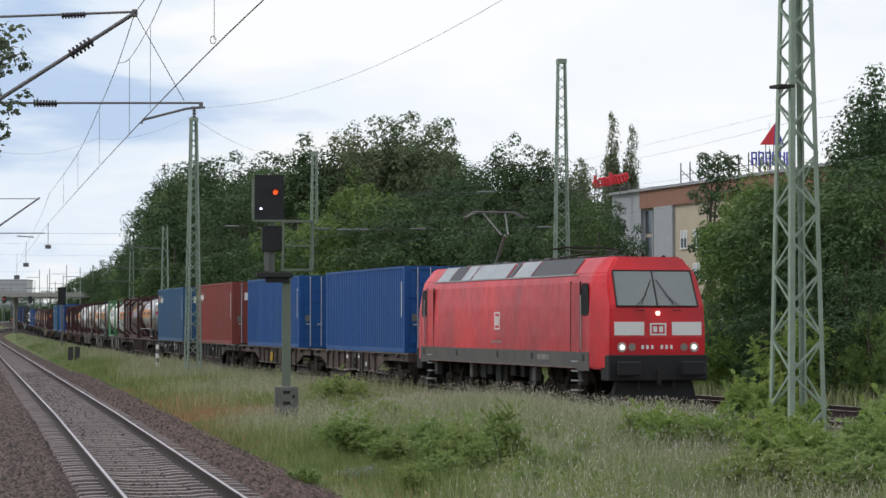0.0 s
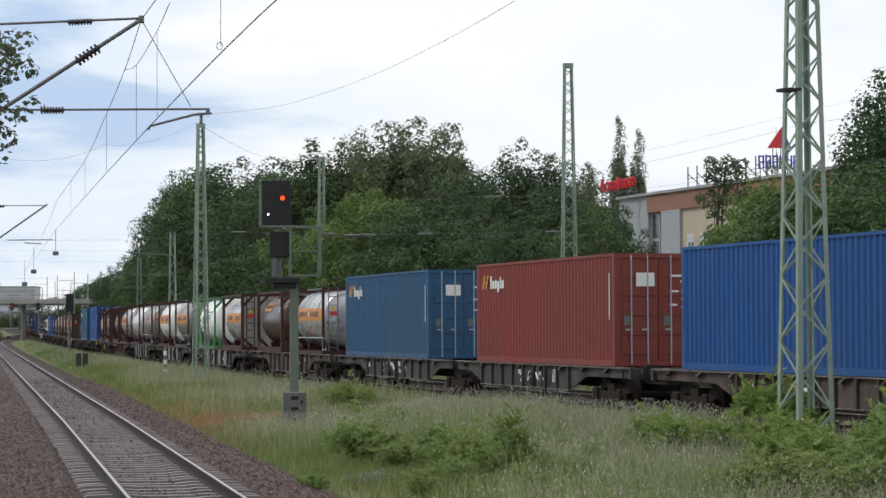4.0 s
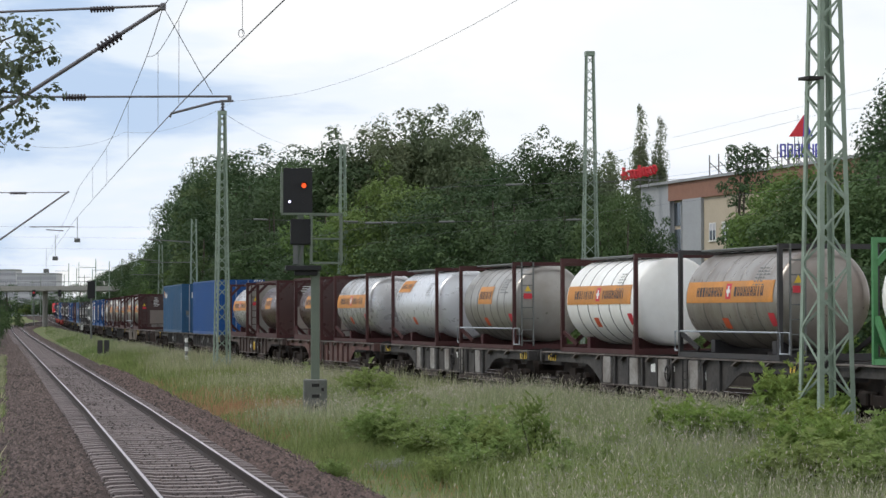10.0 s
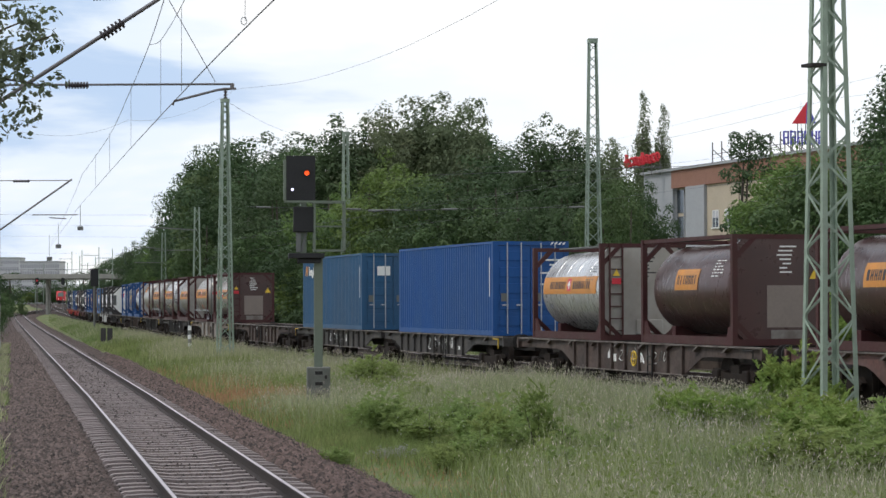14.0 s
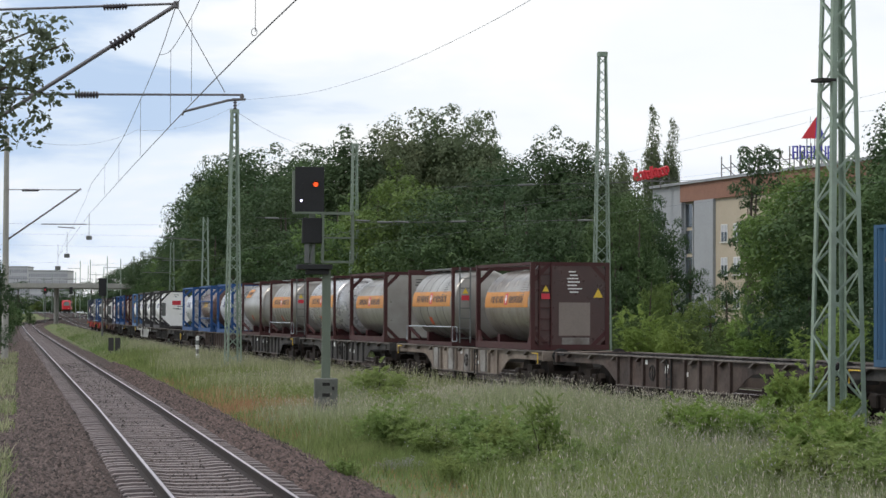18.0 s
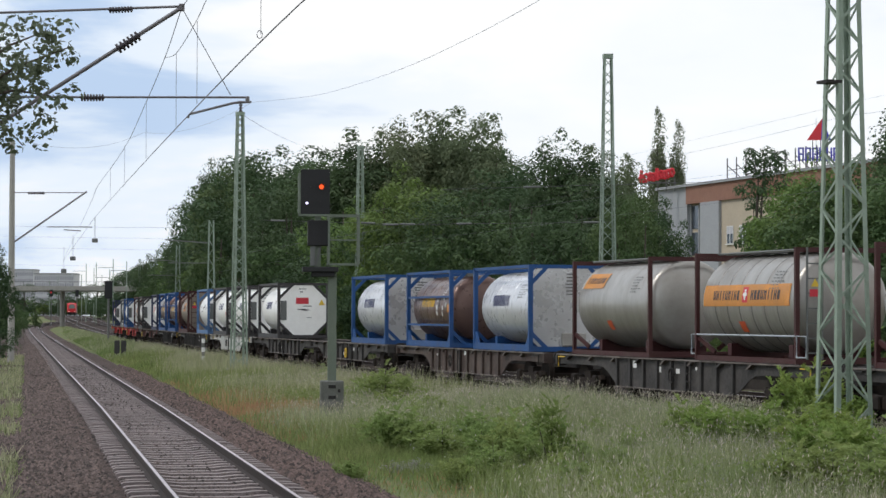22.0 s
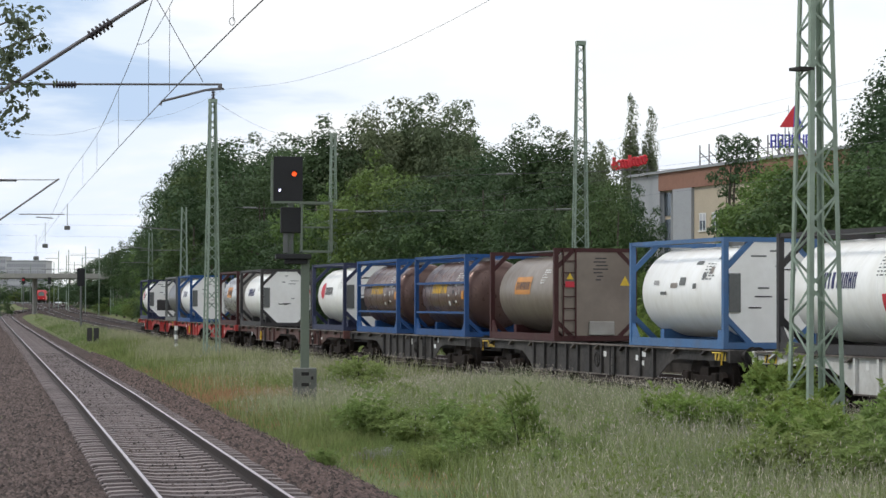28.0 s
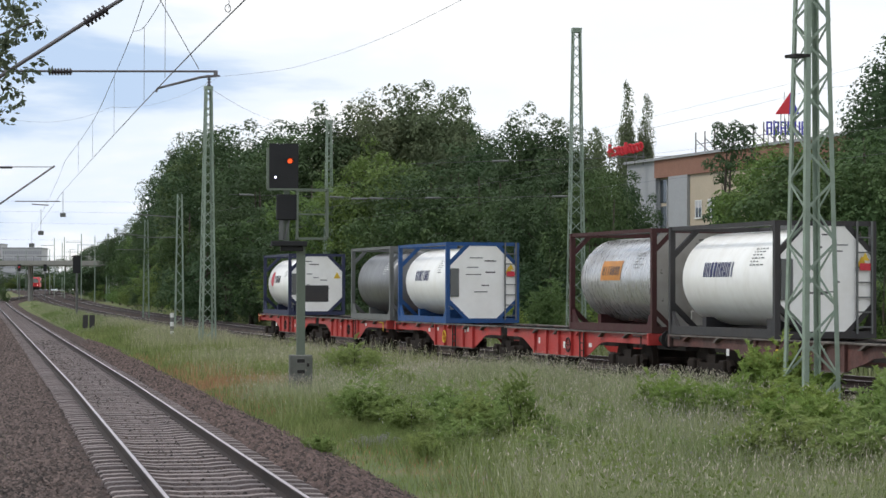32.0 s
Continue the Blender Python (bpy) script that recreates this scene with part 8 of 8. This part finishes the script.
def roof_signs():
    d = 252
    k = d / 4400
    ob = thing("roof_sign", "red roof sign of rounded letter-like shapes", "roof sign", pose(0, 0, 0))
    a = aim(1050, 332, d)
    part("rail", Geo().box(a.x, a.x + 66 * k, a.y + 0.3, a.y + 0.4, a.z - 0.05, a.z + 0.05), M_ARM, ob)
    for i in range(5):
        x = a.x + (3 + i * 15) * k
        part("support", Geo().beam((x, a.y + 0.35, 15.0), (x, a.y + 0.35, a.z + 0.6), 0.08), M_ARM, ob)
    x = a.x
    for i, (w, h) in enumerate(((9, 22), (7, 15), (6, 13), (6, 13), (8, 20), (6, 14), (6, 14), (6, 14), (7, 14))):
        lift = (i % 3) * 0.05 + i * 0.07
        g = Geo()
        hh, ww = min(h, 13.5) * k, w * k
        cx, cz = x + ww * 0.5, a.z + lift + hh * 0.5
        ring = [(cx + ww * 0.46 * math.cos(q), a.y, cz + hh * 0.46 * math.sin(q)) for q in np.linspace(0.5, 0.5 + (5.4 if i % 3 == 1 else 6.2), 15)]
        g.tube(ring, 0.17, 6)
        if h > 16:
            g.tube([(x + ww * 0.35, a.y, a.z + lift - 0.1), (x + ww * 0.42, a.y, a.z + lift + h * k)], 0.2, 6)
        part("letter_shape", g, M_SIGNRED, ob)
        x += w * k
    d = 222
    k = d / 4400
    ob = thing("roof_sign", "blue letter-like shapes below a red and blue triangle on the roof", "roof sign", pose(0, 0, 0))
    a = aim(1330, 293, d)
    for i in range(6):
        x = a.x + (4 + i * 13) * k
        part("support", Geo().beam((x, a.y + 0.3, 15.2), (x, a.y + 0.3, a.z + 0.5), 0.08), M_ARM, ob)
    for i in range(6):
        x, w, h, t = a.x + i * 12.4 * k, 10.5 * k, 24 * k, 0.14
        g = Geo()
        g.box(x, x + t, a.y - 0.1, a.y + 0.1, a.z, a.z + h)
        if i not in (3, 4):
            g.box(x + t, x + w, a.y - 0.1, a.y + 0.1, a.z + h - t, a.z + h)
        if i not in (3, 4):
            g.box(x + t, x + w, a.y - 0.1, a.y + 0.1, a.z + h * 0.45, a.z + h * 0.45 + t)
        if i in (1, 3, 4, 5):
            g.box(x + t, x + w, a.y - 0.1, a.y + 0.1, a.z, a.z + t)
        if i != 3:
            g.box(x + w - t, x + w, a.y - 0.1, a.y + 0.1, a.z, a.z + h)
        part("letter_shape", g, M_SIGNBLUE, ob)
    b, c, e, m = aim(1346, 256, d), aim(1372, 218, d), aim(1388, 256, d), aim(1370, 256, d)
    part("triangle", Geo().prism([(b.x, b.z), (m.x, m.z), (c.x, c.z)], "y", d - 0.2, d + 0.2), M_SIGNRED, ob, "red half of the triangle")
    part("triangle", Geo().prism([(m.x, m.z), (e.x, e.z), (c.x, c.z)], "y", d - 0.2, d + 0.2), M_SIGNBLUE, ob, "blue half of the triangle")
    for x in (b.x + 0.5, m.x, e.x - 0.3):
        part("triangle_post", Geo().beam((x, d, a.z), (x, d, b.z + 0.1), 0.08), M_ARM, ob)


roof_signs()


# ---------------------------------------------------------------- the far end of the line
def distance():
    D = 430
    ob = thing("road_bridge", "pale concrete road bridge crossing the railway far off", "bridge", pose(0, 0, 0))
    a, b = aim(-330, 520, D), aim(186, 522, D)
    part("deck", Geo().box(a.x, b.x, D - 4, D + 4, a.z - 0.75, a.z - 0.25, 0.05), M_CONC, ob)
    part("parapet", Geo().box(a.x, b.x, D - 4.15, D - 4, a.z - 0.6, a.z + 0.15), M_CONC, ob)
    for px in (28, -160):
        for dy in (-1.2, 1.2):
            c = aim(px, 575, D)
            part("pier", Geo().box(c.x - 0.2, c.x + 0.2, D + dy - 0.4, D + dy + 0.4, -0.5, a.z - 0.75, 0.05), M_CONC, ob)
    c = aim(184, 570, D)
    part("pier", Geo().box(c.x - 0.9, c.x + 0.1, D - 3, D + 3, -0.5, a.z - 0.75), M_CONC, ob)
    rail = Geo()
    for i in range(40):
        x = a.x + (b.x - a.x) * i / 39
        rail.beam((x, D - 4.05, a.z + 0.1), (x, D - 4.05, a.z + 0.9), 0.04)
    rail.beam((a.x, D - 4.05, a.z + 0.9), (b.x, D - 4.05, a.z + 0.9), 0.06)
    part("railing", rail, M_ARM, ob)
    for px0, px1, top, d in ((-68, -24, 490, 1040), (-22, 48, 497, 1000)):
        k = d / 4400
        p, q = aim(px0, top, d), aim(px1, top, d)
        h = thing("apartment_block", "pale multi-storey block in the far distance", "building", pose(0, 0, 0))
        part("wall", Geo().box(p.x, q.x, d, d + 14, -0.5, p.z), M_FARWHITE, h)
        part("roof", Geo().box(p.x - 0.2, q.x + 0.2, d - 0.2, d + 14.2, p.z, p.z + 0.5), M_GREYPANEL, h)
        n = int((px1 - px0) / 4)
        for r in range(4):
            for c in range(n):
                x = p.x + (q.x - p.x) * (c + 0.5) / n
                z = p.z - 1.6 - r * 2.8
                part("window", Geo().box(x - 0.45 * k * 4, x + 0.25 * k * 4, d - 0.05, d + 0.05, z - 0.7, z + 0.7), M_FARPANE, h)
    # slim lattice masts behind the freight tracks
    for px, top, d in ((292, 400, 150), (233, 445, 215)):
        c = sight(px, d)
        m = thing("lattice_mast", "slim pale green lattice mast before the trees", "catenary mast", pose(c[0], c[1], -0.45))
        z1 = tall(top, d) + 0.45
        for sx in (-1, 1):
            for sy in (-1, 1):
                part("leg", Geo().beam((sx * 0.26, sy * 0.26, 0), (sx * 0.13, sy * 0.13, z1), 0.06), M_MAST, m)
        n = int(z1 / 0.55)
        for i in range(n):
            za, zb = z1 * i / n, z1 * (i + 1) / n
            wa, wb = 0.26 - 0.13 * i / n, 0.26 - 0.13 * (i + 1) / n
            s = 1 if i % 2 else -1
            part("brace", Geo().beam((-s * wa, -wa, za), (s * wb, -wb, zb), 0.035), M_MAST, m)
        part("arm", Geo().beam((0, 0, z1 - 1.4), (-2.8, 0, z1 - 1.2), 0.07), M_FR_GREY, m)
        part("arm", Geo().beam((0, 0, z1 - 2.6), (-2.6, 0, z1 - 2.6), 0.05), M_FR_GREY, m)
    # masts and gantries far along the line
    for px, top, d in ((62, 490, 500), (70, 470, 480), (84, 478, 470), (88, 468, 450), (112, 480, 440), (118, 462, 420), (142, 466, 400), (20, 492, 560), (5, 500, 600), (98, 490, 520), (130, 488, 470)):
        c = sight(px, d)
        m = thing("distant_mast", "thin distant catenary mast", "catenary mast", pose(c[0], c[1], -0.45))
        part("pole", Geo().beam((0, 0, 0), (0, 0, tall(top + 8, d) + 0.45), 0.12), M_MAST, m)
        if d % 20 == 0:
            z = tall(top + 8, d) - 1.0
            part("arm", Geo().beam((0, 0, z), (-2.6, 0, z), 0.08), M_FR_GREY, m)
    for py, d in ((430, 300), (450, 340), (480, 400), (496, 440)):
        wire("overhead_line", [aim(-80, py, d), aim(420, py + 6, d)], 0.012, "thin far cross wire", 0.0)
    for px in (8, 54):
        c = aim(px, 530, 425)
        s = thing("railway_signal", "far signal under the bridge with red lamp", "railway signal", pose(c.x, 425, -0.45))
        part("post", Geo().beam((0, 0, 0), (0, 0, c.z + 0.8), 0.14), M_FR_GREY, s)
        part("signal_head", Geo().box(-0.28, 0.28, -0.12, 0.12, c.z - 0.2, c.z + 0.95), M_SIGBLACK, s)
        if px == 8:
            part("lamp", Geo().tube([(0, -0.15, c.z + 0.5), (0, -0.125, c.z + 0.5)], 0.17, 12), M_SIGNRED, s, "red signal lamp")
    for px, d, top in ((150, 460, 470), (128, 520, 480), (90, 900, 500), (60, 920, 506), (20, 900, 508), (-40, 900, 500), (175, 440, 452), (110, 560, 495)):
        plant(4, px, d, top, 1.5)
    for k in range(16):
        plant((9, 3)[k % 2], -90 + k * 14, 900 + 13 * (k % 3), 533 + 5 * (k % 4), 1.8)


distance()


def regional_train():
    ob = thing("regional_train", "small red regional train waiting far down the line", "train")
    for x0, x1 in ((-24, -0.3), (0.3, 23.2)):
        part("coach_body", Geo().box(x0, x1, -1.42, 1.42, 0.9, 3.9, 0.25), M_RED, ob)
        part("window_band", Geo().box(x0 + 1, x1 - 1, -1.44, 1.44, 2.2, 3.0), M_GLASS, ob)
    nose = Geo()
    sect = [(-1.4, 0.9), (1.4, 0.9), (1.42, 2.2), (1.2, 3.4), (0.7, 3.85), (-0.7, 3.85), (-1.2, 3.4), (-1.42, 2.2)]
    for x0, k0, x1, k1 in ((23.2, 1.0, 23.9, 0.94), (23.9, 0.94, 24.4, 0.8)):
        vs = [(x, y * k, 2.2 + (z - 2.2) * k) for x, k in ((x0, k0), (x1, k1)) for y, z in sect]
        nose.add(vs, [(i, (i + 1) % 8, 8 + (i + 1) % 8, 8 + i) for i in range(8)])
    nose.add([(24.4, y * 0.8, 2.2 + (z - 2.2) * 0.8) for y, z in sect], [tuple(range(8))])
    part("nose", nose, M_RED, ob)
    part("windscreen", Geo().prism([(-0.98, 2.2), (0.98, 2.2), (0.82, 3.1), (0.45, 3.42), (-0.45, 3.42), (-0.82, 3.1)], "x", 24.4, 24.45), M_GLASS, ob)
    part("underframe", Geo().box(-23.5, 23.5, -1.2, 1.2, 0.25, 0.9), M_BLACK, ob)
    for x in (-20.5, -18, -3, 3, 18, 20.5):
        for y in (-0.75, 0.75):
            part("wheel", Geo().tube([(x, y - 0.06, 0.42), (x, y + 0.06, 0.42)], 0.43, 16), M_BLACK, ob)
    for y in (-0.8, 0.8):
        part("headlight", Geo().tube([(24.4, y, 1.4), (24.46, y, 1.4)], 0.06, 12), M_LAMPW, ob)
    return ob


REGIONAL = regional_train()


motions()
